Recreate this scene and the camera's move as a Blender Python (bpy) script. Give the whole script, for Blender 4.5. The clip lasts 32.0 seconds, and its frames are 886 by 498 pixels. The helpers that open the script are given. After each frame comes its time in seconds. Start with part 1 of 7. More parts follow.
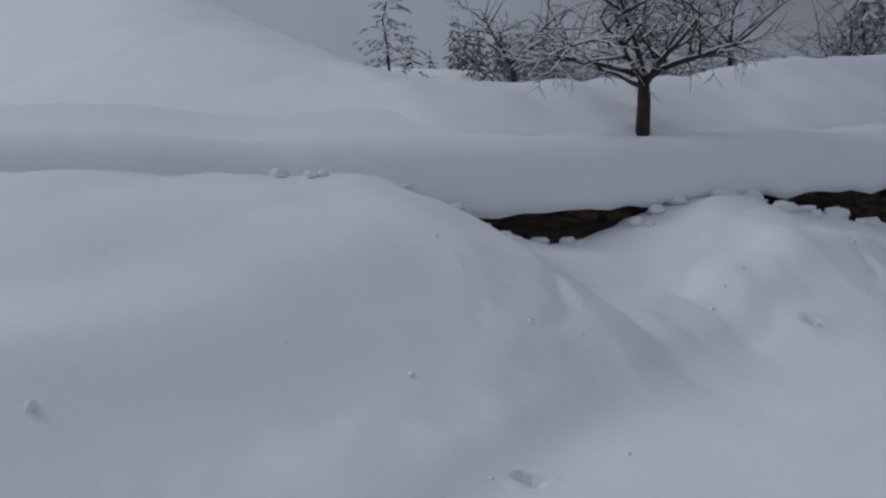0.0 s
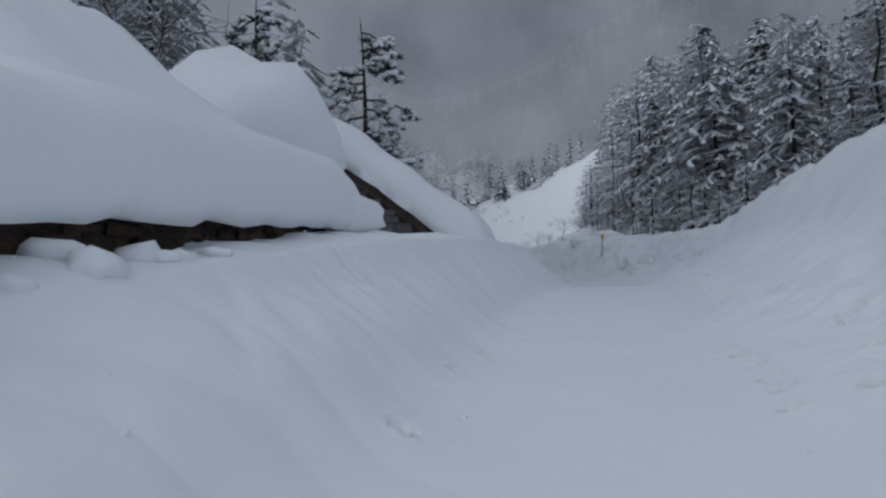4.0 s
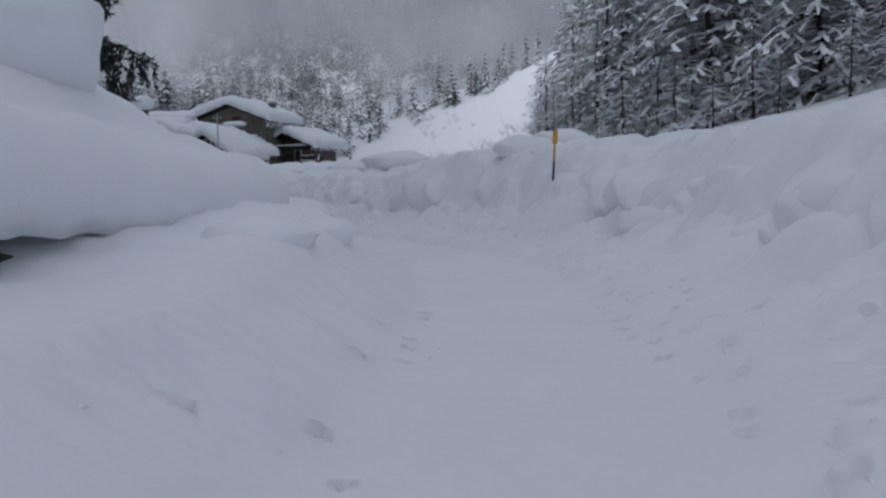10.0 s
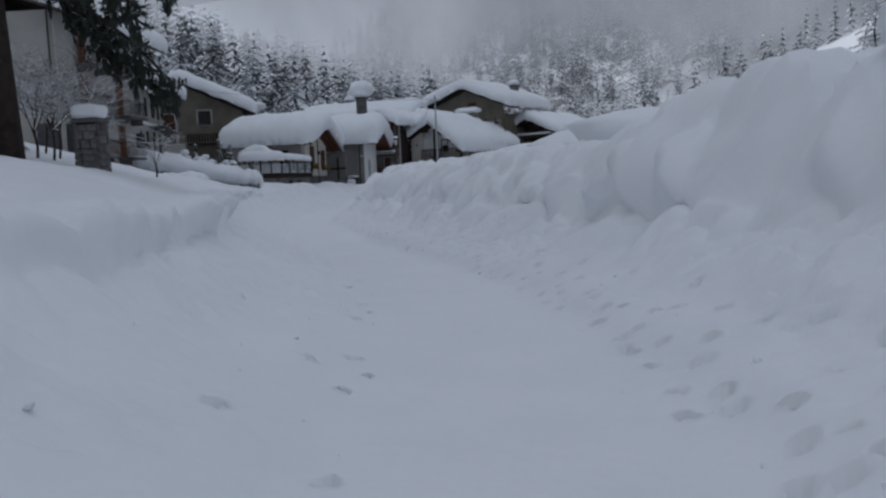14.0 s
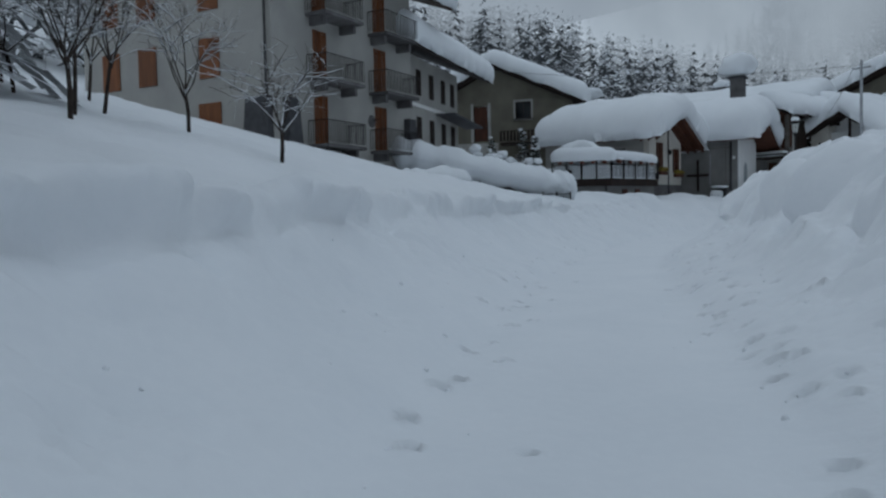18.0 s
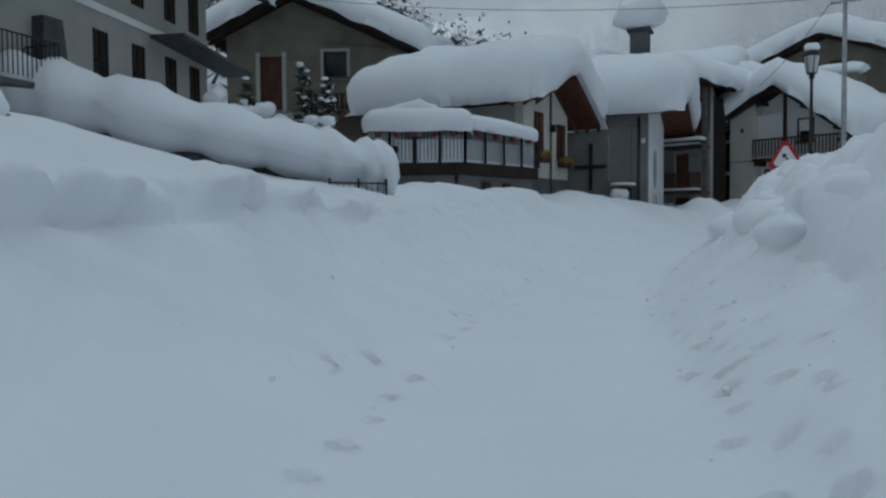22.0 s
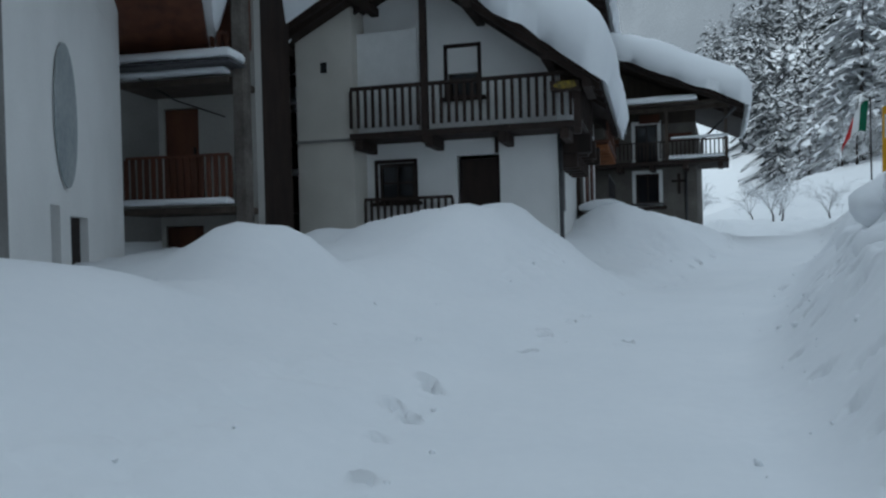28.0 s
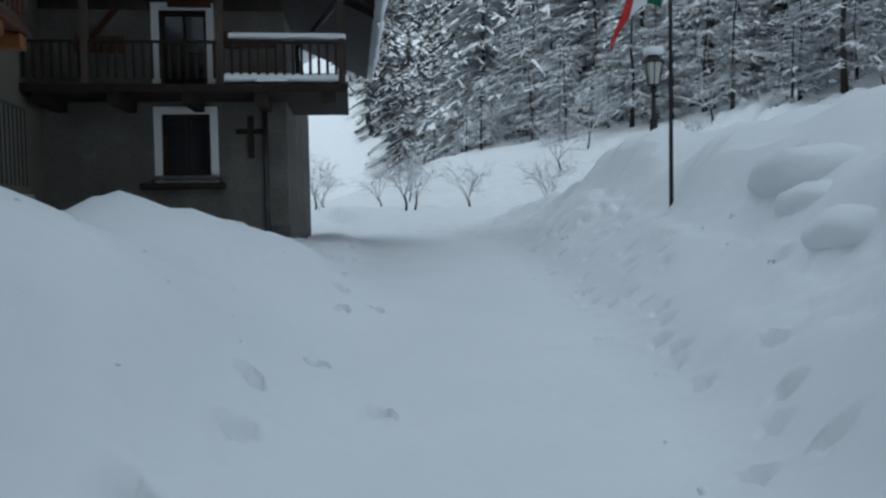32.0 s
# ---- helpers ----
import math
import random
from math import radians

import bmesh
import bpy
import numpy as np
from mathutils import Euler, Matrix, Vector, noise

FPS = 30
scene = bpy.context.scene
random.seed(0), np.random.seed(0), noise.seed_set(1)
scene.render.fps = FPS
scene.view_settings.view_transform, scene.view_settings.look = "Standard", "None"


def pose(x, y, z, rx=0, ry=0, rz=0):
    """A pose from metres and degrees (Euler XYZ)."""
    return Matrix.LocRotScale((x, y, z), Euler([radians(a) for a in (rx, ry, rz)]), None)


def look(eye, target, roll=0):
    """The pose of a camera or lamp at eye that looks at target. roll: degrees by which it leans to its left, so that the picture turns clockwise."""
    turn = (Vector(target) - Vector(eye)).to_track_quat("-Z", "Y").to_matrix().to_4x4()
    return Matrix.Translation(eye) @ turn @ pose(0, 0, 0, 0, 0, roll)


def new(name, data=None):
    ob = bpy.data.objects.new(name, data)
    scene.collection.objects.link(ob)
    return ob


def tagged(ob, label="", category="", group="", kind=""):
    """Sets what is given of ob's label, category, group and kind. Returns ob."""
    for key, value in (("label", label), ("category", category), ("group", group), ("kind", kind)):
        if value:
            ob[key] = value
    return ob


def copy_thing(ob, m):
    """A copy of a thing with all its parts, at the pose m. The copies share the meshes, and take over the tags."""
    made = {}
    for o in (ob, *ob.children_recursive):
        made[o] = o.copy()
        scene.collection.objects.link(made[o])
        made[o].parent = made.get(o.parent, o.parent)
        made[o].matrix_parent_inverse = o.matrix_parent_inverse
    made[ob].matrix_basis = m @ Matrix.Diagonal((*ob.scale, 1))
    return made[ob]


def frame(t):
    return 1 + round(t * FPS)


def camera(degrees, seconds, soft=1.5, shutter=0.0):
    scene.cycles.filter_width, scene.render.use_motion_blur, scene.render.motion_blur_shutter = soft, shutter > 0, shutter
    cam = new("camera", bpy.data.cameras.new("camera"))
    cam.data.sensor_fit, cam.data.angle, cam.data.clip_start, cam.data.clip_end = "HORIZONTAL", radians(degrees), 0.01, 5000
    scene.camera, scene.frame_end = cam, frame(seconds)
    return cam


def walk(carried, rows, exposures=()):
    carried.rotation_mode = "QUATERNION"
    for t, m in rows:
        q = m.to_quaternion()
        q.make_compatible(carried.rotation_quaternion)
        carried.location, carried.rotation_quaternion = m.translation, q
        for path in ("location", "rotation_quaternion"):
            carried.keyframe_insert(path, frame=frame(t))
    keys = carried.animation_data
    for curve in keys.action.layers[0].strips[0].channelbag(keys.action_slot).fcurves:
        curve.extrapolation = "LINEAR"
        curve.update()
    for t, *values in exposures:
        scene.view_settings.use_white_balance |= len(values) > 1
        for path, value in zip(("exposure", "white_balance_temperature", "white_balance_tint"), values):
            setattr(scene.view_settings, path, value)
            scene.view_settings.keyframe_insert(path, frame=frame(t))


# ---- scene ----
cam = camera(59.5, 32.0, 2.4)
PATH = [
    (0.0, (0.000, -0.000, 1.400), (-9.322, 3.604, 1.733), -1.77),
    (0.5, (-1.776, 1.320, 1.544), (-10.240, 6.641, 1.760), -1.65),
    (1.0, (-3.229, 2.927, 1.679), (-10.383, 9.915, 1.771), -1.79),
    (1.5, (-4.330, 4.808, 1.818), (-10.148, 12.941, 1.687), -1.98),
    (2.0, (-5.063, 6.878, 1.961), (-9.504, 15.838, 1.922), -1.49),
    (2.5, (-5.469, 9.066, 2.116), (-8.801, 18.494, 2.237), -1.03),
    (3.0, (-5.659, 11.246, 2.263), (-8.160, 20.927, 2.436), -0.89),
    (3.5, (-5.684, 13.426, 2.410), (-7.331, 23.279, 2.863), -0.65),
    (4.0, (-5.516, 15.635, 2.568), (-6.322, 25.600, 2.779), -1.60),
    (4.5, (-5.256, 17.851, 2.723), (-5.764, 27.827, 3.208), -2.40),
    (5.0, (-5.013, 20.048, 2.867), (-5.616, 30.028, 3.063), -1.85),
    (5.5, (-4.791, 22.238, 2.989), (-5.488, 32.214, 3.023), -1.43),
    (6.0, (-4.570, 24.435, 3.091), (-5.178, 34.416, 3.009), -0.97),
    (6.5, (-4.310, 26.645, 3.178), (-4.684, 36.636, 2.980), -0.25),
    (7.0, (-3.999, 28.880, 3.254), (-4.239, 38.877, 3.194), -0.61),
    (7.5, (-3.689, 31.130, 3.313), (-3.798, 41.129, 3.210), -1.11),
    (8.0, (-3.360, 33.414, 3.346), (-3.442, 43.396, 2.755), -1.27),
    (8.5, (-3.017, 35.742, 3.340), (-3.054, 45.736, 2.976), -0.67),
    (9.0, (-2.667, 38.110, 3.302), (-2.667, 48.079, 2.509), -0.84),
    (9.5, (-2.330, 40.513, 3.221), (-2.435, 50.470, 2.296), -0.89),
    (10.0, (-2.032, 42.948, 3.111), (-2.318, 52.898, 2.156), -1.44),
    (10.5, (-1.743, 45.407, 2.986), (-2.268, 55.333, 1.887), -1.87),
    (11.0, (-1.533, 47.880, 2.862), (-2.358, 57.803, 1.939), -2.16),
    (11.5, (-1.429, 50.336, 2.754), (-2.667, 60.228, 1.978), -2.47),
    (12.0, (-1.416, 52.756, 2.676), (-2.992, 62.604, 1.944), -2.58),
    (12.5, (-1.461, 55.121, 2.620), (-3.334, 64.917, 1.887), -2.64),
    (13.0, (-1.594, 57.451, 2.560), (-3.919, 67.145, 1.773), -2.61),
    (13.5, (-1.836, 59.772, 2.481), (-4.744, 69.302, 1.635), -2.52),
    (14.0, (-2.224, 62.083, 2.385), (-5.953, 71.323, 1.545), -2.60),
    (14.5, (-2.787, 64.374, 2.285), (-7.228, 73.303, 1.534), -2.22),
    (15.0, (-3.543, 66.651, 2.199), (-8.558, 75.277, 1.545), -1.84),
    (15.5, (-4.492, 68.920, 2.134), (-10.103, 77.174, 1.524), -1.45),
    (16.0, (-5.603, 71.178, 2.086), (-11.668, 79.108, 1.519), -1.48),
    (16.5, (-6.864, 73.395, 2.052), (-13.422, 80.925, 1.524), -1.48),
    (17.0, (-8.278, 75.529, 2.030), (-15.371, 82.561, 1.531), -1.45),
    (17.5, (-9.823, 77.555, 2.018), (-17.320, 84.155, 1.530), -1.37),
    (18.0, (-11.402, 79.510, 2.016), (-18.849, 86.169, 1.572), -1.23),
    (18.5, (-12.926, 81.466, 2.021), (-20.171, 88.349, 1.658), -1.39),
    (19.0, (-14.388, 83.447, 2.033), (-20.761, 91.146, 1.685), -1.30),
    (19.5, (-15.821, 85.422, 2.045), (-22.257, 93.059, 1.546), -0.64),
    (20.0, (-17.257, 87.373, 2.052), (-23.746, 94.965, 1.544), 0.05),
    (20.5, (-18.698, 89.298, 2.054), (-25.167, 96.912, 1.637), 0.52),
    (21.0, (-20.117, 91.222, 2.054), (-26.492, 98.918, 1.692), 0.41),
    (21.5, (-21.449, 93.137, 2.050), (-27.670, 100.955, 1.614), -0.81),
    (22.0, (-22.756, 95.068, 2.048), (-28.819, 103.011, 1.641), -0.44),
    (22.5, (-24.019, 97.068, 2.055), (-29.875, 105.160, 1.575), -1.00),
    (23.0, (-25.247, 99.071, 2.056), (-30.871, 107.323, 1.540), -1.60),
    (23.5, (-26.342, 101.152, 2.053), (-31.681, 109.593, 1.551), -1.78),
    (24.0, (-27.409, 103.230, 2.065), (-32.275, 111.955, 1.618), -2.47),
    (24.5, (-28.380, 105.342, 2.091), (-33.013, 114.194, 1.667), -1.98),
    (25.0, (-29.228, 107.479, 2.133), (-33.294, 116.610, 1.827), -1.78),
    (25.5, (-29.942, 109.640, 2.187), (-33.505, 118.980, 1.950), -1.88),
    (26.0, (-30.555, 111.807, 2.253), (-33.823, 121.256, 2.059), -2.32),
    (26.5, (-31.101, 113.970, 2.327), (-34.123, 123.501, 2.155), -3.28),
    (27.0, (-31.545, 116.133, 2.406), (-33.902, 125.845, 2.050), -2.71),
    (27.5, (-31.780, 118.336, 2.490), (-33.210, 128.231, 2.275), -2.59),
    (28.0, (-31.787, 120.532, 2.572), (-32.304, 130.518, 2.471), -1.47),
    (28.5, (-31.608, 122.750, 2.654), (-31.324, 132.744, 2.468), -0.58),
    (29.0, (-31.235, 124.972, 2.753), (-30.066, 134.903, 2.648), -0.41),
    (29.5, (-30.746, 127.042, 2.833), (-28.686, 136.827, 2.768), -0.75),
    (30.0, (-30.147, 128.963, 2.898), (-27.277, 138.541, 2.713), -0.44),
    (30.5, (-29.375, 130.857, 2.952), (-25.938, 140.247, 2.885), -0.36),
    (31.0, (-28.529, 132.716, 2.989), (-24.755, 141.974, 2.751), -0.02),
    (31.5, (-27.602, 134.566, 3.014), (-23.612, 143.728, 2.625), -0.47),
    (32.0, (-26.658, 136.387, 3.036), (-22.661, 145.543, 2.604), -1.03),
]
walk(cam, [(t, look(eye, target, roll)) for t, eye, target, roll in PATH], [(0.0, -0.75, 5900, 13), (1.5, -0.35, 5850, 12), (4.0, -0.24, 5800, 10), (7.0, 0.0, 5750, 5), (9.0, 0.06, 5850, 11), (13.0, 0.09, 5950, 13), (15.0, 0.13, 5850, 9), (18.0, 0.2, 5750, 3), (24.0, 0.28, 5700, 0), (28.0, 0.45, 5650, 0), (32.0, 0.38, 5650, 0)])

# ---- world and light: overcast winter afternoon ----
world = bpy.data.worlds.new("world")
scene.world = world
world.use_nodes = True
wn, wl = world.node_tree.nodes, world.node_tree.links
sky = wn.new("ShaderNodeTexSky")
sky.sky_type, sky.sun_disc = "NISHITA", False
sky.sun_elevation, sky.sun_rotation, sky.altitude = radians(35), radians(200), 1400
sky.air_density, sky.dust_density = 1.0, 4.0
grey = wn.new("ShaderNodeHueSaturation")
grey.inputs["Saturation"].default_value = 0.3
wl.new(sky.outputs[0], grey.inputs["Color"])
cloud = wn.new("ShaderNodeTexNoise")
cloud.inputs["Scale"].default_value, cloud.inputs["Detail"].default_value = 2.2, 5
cramp = wn.new("ShaderNodeValToRGB")
cramp.color_ramp.elements[0].position, cramp.color_ramp.elements[0].color = 0.3, (2.5, 2.62, 2.85, 1)
cramp.color_ramp.elements[1].position, cramp.color_ramp.elements[1].color = 0.75, (3.6, 3.75, 4.0, 1)
wl.new(cloud.outputs["Fac"], cramp.inputs["Fac"])
cmix = wn.new("ShaderNodeMix")
cmix.data_type = "RGBA"
cmix.inputs["Factor"].default_value = 0.85
wl.new(grey.outputs[0], cmix.inputs["A"])
wl.new(cramp.outputs[0], cmix.inputs["B"])
# an overcast sky is brighter overhead than at the horizon
wco, wsp, wmr, wmul = wn.new("ShaderNodeTexCoord"), wn.new("ShaderNodeSeparateXYZ"), wn.new("ShaderNodeMapRange"), wn.new("ShaderNodeVectorMath")
wl.new(wco.outputs["Generated"], wsp.inputs[0])
wl.new(wsp.outputs["Z"], wmr.inputs["Value"])
wmr.inputs["To Min"].default_value, wmr.inputs["To Max"].default_value = 0.85, 2.1
wmul.operation = "MULTIPLY"
wl.new(cmix.outputs["Result"], wmul.inputs[0])
wl.new(wmr.outputs[0], wmul.inputs[1])
wl.new(wmul.outputs[0], wn["Background"].inputs["Color"])
wn["Background"].inputs["Strength"].default_value = 0.11

sun_data = bpy.data.lights.new("sun", "SUN")
sun_data.energy, sun_data.angle, sun_data.color = 1.2, radians(30), (1.0, 0.97, 0.93)
sun = new("sun", sun_data)
sun.matrix_world = look((0, 0, 42), (22, 30, 0))


# ---- materials ----
def node_mat(name, c1, c2=None, rough=0.8, scale=3.0, fine=40.0, bump=0.3, metal=0.0, spec=0.3, snow=0.0, dist=0.02, stretch=(1, 1, 1), rnd=0.0):
    """Two tones mixed by coarse and fine grain, with fine relief; snow: share that lies on faces that look up."""
    m = bpy.data.materials.new(name)
    m.use_nodes = True
    n, l = m.node_tree.nodes, m.node_tree.links
    b = n["Principled BSDF"]
    c2 = c2 or tuple(v * 0.7 for v in c1)
    co = n.new("ShaderNodeTexCoord")
    mp = n.new("ShaderNodeMapping")
    mp.inputs["Scale"].default_value = stretch
    l.new(co.outputs["Object"], mp.inputs["Vector"])
    a = n.new("ShaderNodeTexNoise")
    a.inputs["Scale"].default_value, a.inputs["Detail"].default_value = scale, 5
    f = n.new("ShaderNodeTexNoise")
    f.inputs["Scale"].default_value, f.inputs["Detail"].default_value = fine, 3
    l.new(mp.outputs[0], a.inputs["Vector"])
    l.new(mp.outputs[0], f.inputs["Vector"])
    ad = n.new("ShaderNodeMath")
    ad.operation = "MULTIPLY_ADD"
    ad.inputs[1].default_value = 0.45
    l.new(f.outputs["Fac"], ad.inputs[0])
    l.new(a.outputs["Fac"], ad.inputs[2])
    r = n.new("ShaderNodeMapRange")
    r.inputs["From Min"].default_value, r.inputs["From Max"].default_value = 0.5, 0.95
    l.new(ad.outputs[0], r.inputs["Value"])
    x = n.new("ShaderNodeMix")
    x.data_type = "RGBA"
    x.inputs["A"].default_value, x.inputs["B"].default_value = (*c1, 1), (*c2, 1)
    l.new(r.outputs[0], x.inputs["Factor"])
    col = x.outputs["Result"]
    if rnd:
        oi = n.new("ShaderNodeObjectInfo")
        hs = n.new("ShaderNodeHueSaturation")
        mr = n.new("ShaderNodeMapRange")
        mr.inputs["To Min"].default_value, mr.inputs["To Max"].default_value = 1 - rnd, 1 + rnd
        l.new(oi.outputs["Random"], mr.inputs["Value"])
        l.new(mr.outputs[0], hs.inputs["Value"])
        l.new(col, hs.inputs["Color"])
        col = hs.outputs[0]
    if snow:
        g = n.new("ShaderNodeNewGeometry")
        sp = n.new("ShaderNodeSeparateXYZ")
        l.new(g.outputs["Normal"], sp.inputs[0])
        ns = n.new("ShaderNodeMath")
        ns.operation = "MULTIPLY_ADD"
        ns.inputs[1].default_value, ns.inputs[2].default_value = 0.9, -0.45
        l.new(a.outputs["Fac"], ns.inputs[0])
        su = n.new("ShaderNodeMath")
        l.new(ns.outputs[0], su.inputs[0])
        l.new(sp.outputs["Z"], su.inputs[1])
        sr = n.new("ShaderNodeMapRange")
        sr.inputs["From Min"].default_value, sr.inputs["From Max"].default_value = 0.75 - snow, 0.9 - snow
        l.new(su.outputs[0], sr.inputs["Value"])
        xs = n.new("ShaderNodeMix")
        xs.data_type = "RGBA"
        xs.inputs["B"].default_value = (0.82, 0.84, 0.87, 1)
        l.new(sr.outputs[0], xs.inputs["Factor"])
        l.new(col, xs.inputs["A"])
        col = xs.outputs["Result"]
    l.new(col, b.inputs["Base Color"])
    b.inputs["Roughness"].default_value, b.inputs["Metallic"].default_value = rough, metal
    b.inputs["Specular IOR Level"].default_value = spec
    if bump:
        bp = n.new("ShaderNodeBump")
        bp.inputs["Strength"].default_value, bp.inputs["Distance"].default_value = bump, dist
        l.new(ad.outputs[0], bp.inputs["Height"])
        l.new(bp.outputs[0], b.inputs["Normal"])
    return m


SNOW = node_mat("snow", (0.85, 0.865, 0.885), (0.81, 0.83, 0.855), 0.75, 0.8, 9, 0.35, spec=0.2, dist=0.04)
SNOW_SOFT = node_mat("soft_snow", (0.85, 0.87, 0.89), (0.82, 0.84, 0.865), 0.8, 1.0, 9, 0.35, spec=0.15, dist=0.03)
STONE = node_mat("stone", (0.14, 0.125, 0.11), (0.06, 0.052, 0.046), 0.9, 2.5, 18, 0.8, dist=0.03, rnd=0.3)
BROWN_STONE = node_mat("brown_stone", (0.10, 0.062, 0.038), (0.022, 0.017, 0.013), 0.9, 3.0, 16, 1.0, dist=0.05, rnd=0.45)
MORTAR = node_mat("mortar", (0.05, 0.045, 0.04), (0.025, 0.022, 0.02), 0.95, 3, 25, 0.6)
GREY_STONE = node_mat("grey_stone", (0.17, 0.165, 0.165), (0.09, 0.085, 0.085), 0.9, 2, 20, 0.8, dist=0.02, rnd=0.25)
WHITE_PLASTER = node_mat("white_plaster", (0.83, 0.825, 0.81), (0.74, 0.735, 0.72), 0.9, 0.9, 30, 0.3)
CREAM_PLASTER = node_mat("cream_plaster", (0.66, 0.63, 0.57), (0.55, 0.525, 0.47), 0.9, 0.9, 30, 0.3)
GREY_PLASTER = node_mat("grey_plaster", (0.25, 0.245, 0.235), (0.16, 0.155, 0.15), 0.9, 0.8, 25, 0.4)
PALE_PLASTER = node_mat("pale_plaster", (0.42, 0.41, 0.38), (0.33, 0.32, 0.30), 0.9, 0.7, 25, 0.3)
OLIVE_PLASTER = node_mat("olive_plaster", (0.20, 0.185, 0.145), (0.13, 0.12, 0.095), 0.9, 0.8, 25, 0.4)
ROUGH_PLASTER = node_mat("rough_plaster", (0.20, 0.185, 0.165), (0.10, 0.092, 0.082), 0.95, 1.2, 16, 0.7, dist=0.03)
DARK_WOOD = node_mat("dark_wood", (0.035, 0.022, 0.017), (0.015, 0.010, 0.008), 0.75, 4, 60, 0.4, stretch=(1, 1, 0.3), rnd=0.2)
# Near-black wood: the shade of the gap between houses is in its colour.
SHADED_WOOD = node_mat("shaded_wood", (0.014, 0.011, 0.010), (0.007, 0.006, 0.005), 0.85, 4, 60, 0.4, stretch=(1, 1, 0.3), rnd=0.2)
RED_WOOD = node_mat("red_brown_wood", (0.11, 0.042, 0.022), (0.055, 0.02, 0.012), 0.65, 4, 60, 0.4, stretch=(1, 1, 0.2), rnd=0.2)
ORANGE_WOOD = node_mat("orange_brown_wood", (0.22, 0.08, 0.026), (0.12, 0.043, 0.016), 0.6, 4, 60, 0.4, stretch=(1, 1, 0.15), rnd=0.15)
OLD_WOOD = node_mat("old_wood", (0.09, 0.07, 0.055), (0.045, 0.035, 0.028), 0.85, 4, 60, 0.5, stretch=(1, 1, 0.3), rnd=0.25)
IRON = node_mat("dark_iron", (0.02, 0.02, 0.022), (0.035, 0.03, 0.03), 0.5, 6, 50, 0.2, metal=0.4)
PIPE = node_mat("pipe_metal", (0.06, 0.06, 0.065), (0.10, 0.10, 0.10), 0.45, 6, 50, 0.1, metal=0.6)
GALVANISED = node_mat("galvanised", (0.42, 0.43, 0.45), (0.30, 0.31, 0.33), 0.5, 5, 40, 0.1, metal=0.5)
SLATE = node_mat("slate", (0.09, 0.09, 0.095), (0.05, 0.05, 0.055), 0.8, 3, 25, 0.6)
TERRACOTTA = node_mat("terracotta", (0.22, 0.075, 0.045), (0.13, 0.045, 0.03), 0.8, 5, 40, 0.3, rnd=0.2)
BARK = node_mat("bark", (0.06, 0.045, 0.037), (0.025, 0.02, 0.018), 0.95, 4, 30, 0.9, snow=0.05, dist=0.03)
TWIG = node_mat("snowy_twig", (0.36, 0.36, 0.365), (0.58, 0.58, 0.59), 0.95, 1.2, 9, 0.2, snow=0.28)
NEEDLE = node_mat("snowy_needles", (0.28, 0.287, 0.29), (0.54, 0.545, 0.555), 0.9, 1.3, 6, 0.1, snow=0.4)
DARK_NEEDLE = node_mat("dark_needles", (0.03, 0.036, 0.03), (0.06, 0.066, 0.056), 0.9, 0.7, 9, 0.4, snow=0.26)
# Flat grey tone: haze put into the base colour of the far woods.
HAZY_NEEDLE = node_mat("hazy_snowy_needles", (0.055, 0.059, 0.062), (0.14, 0.146, 0.15), 0.9, 0.12, 1.2, 0.0, snow=0.05)
YELLOW = node_mat("yellow_paint", (0.62, 0.33, 0.01), (0.50, 0.26, 0.01), 0.5, 3, 30, 0.1)
RED = node_mat("red_paint", (0.45, 0.02, 0.025), (0.34, 0.015, 0.02), 0.45, 3, 30, 0.1)
WHITE = node_mat("white_paint", (0.75, 0.75, 0.74), (0.66, 0.66, 0.65), 0.5, 3, 30, 0.1)
BLACK = node_mat("black_paint", (0.012, 0.012, 0.013), (0.02, 0.02, 0.02), 0.5, 3, 30, 0.1)
FLAG_GREEN = node_mat("green_cloth", (0.01, 0.11, 0.055), (0.008, 0.08, 0.04), 0.85, 5, 60, 0.2)
FLAG_RED = node_mat("red_cloth", (0.55, 0.04, 0.04), (0.42, 0.03, 0.03), 0.85, 5, 60, 0.2)
FLOWER = node_mat("yellow_flowers", (0.30, 0.21, 0.02), (0.07, 0.06, 0.03), 0.8, 12, 60, 0.3)
CURTAIN = node_mat("pale_curtain", (0.45, 0.45, 0.46), (0.35, 0.35, 0.37), 0.9, 6, 40, 0.2, stretch=(3, 3, 0.2))
MURAL = node_mat("faded_mural", (0.40, 0.42, 0.42), (0.27, 0.30, 0.31), 0.9, 1.5, 12, 0.2)
ICE = node_mat("ice", (0.60, 0.65, 0.70), (0.5, 0.55, 0.6), 0.2, 6, 30, 0.2, spec=0.6)

GLASS = bpy.data.materials.new("dark_window_glass")
GLASS.use_nodes = True
gb = GLASS.node_tree.nodes["Principled BSDF"]
gb.inputs["Base Color"].default_value = (0.012, 0.014, 0.017, 1)
gb.inputs["Roughness"].default_value = 0.08
LAMP_GLASS = bpy.data.materials.new("lamp_glass")
LAMP_GLASS.use_nodes = True
lb = LAMP_GLASS.node_tree.nodes["Principled BSDF"]
lb.inputs["Base Color"].default_value = (0.55, 0.55, 0.52, 1)
lb.inputs["Roughness"].default_value = 0.15


# ---- mesh helpers ----
def thing(name, label, category, group="", m=None, kind=""):
    """An Empty at the base of a thing, that carries its parts."""
    ob = new(name)
    ob.empty_display_size = 0.2
    if m is not None:
        ob.matrix_world = m
    return tagged(ob, label, category, group, kind)


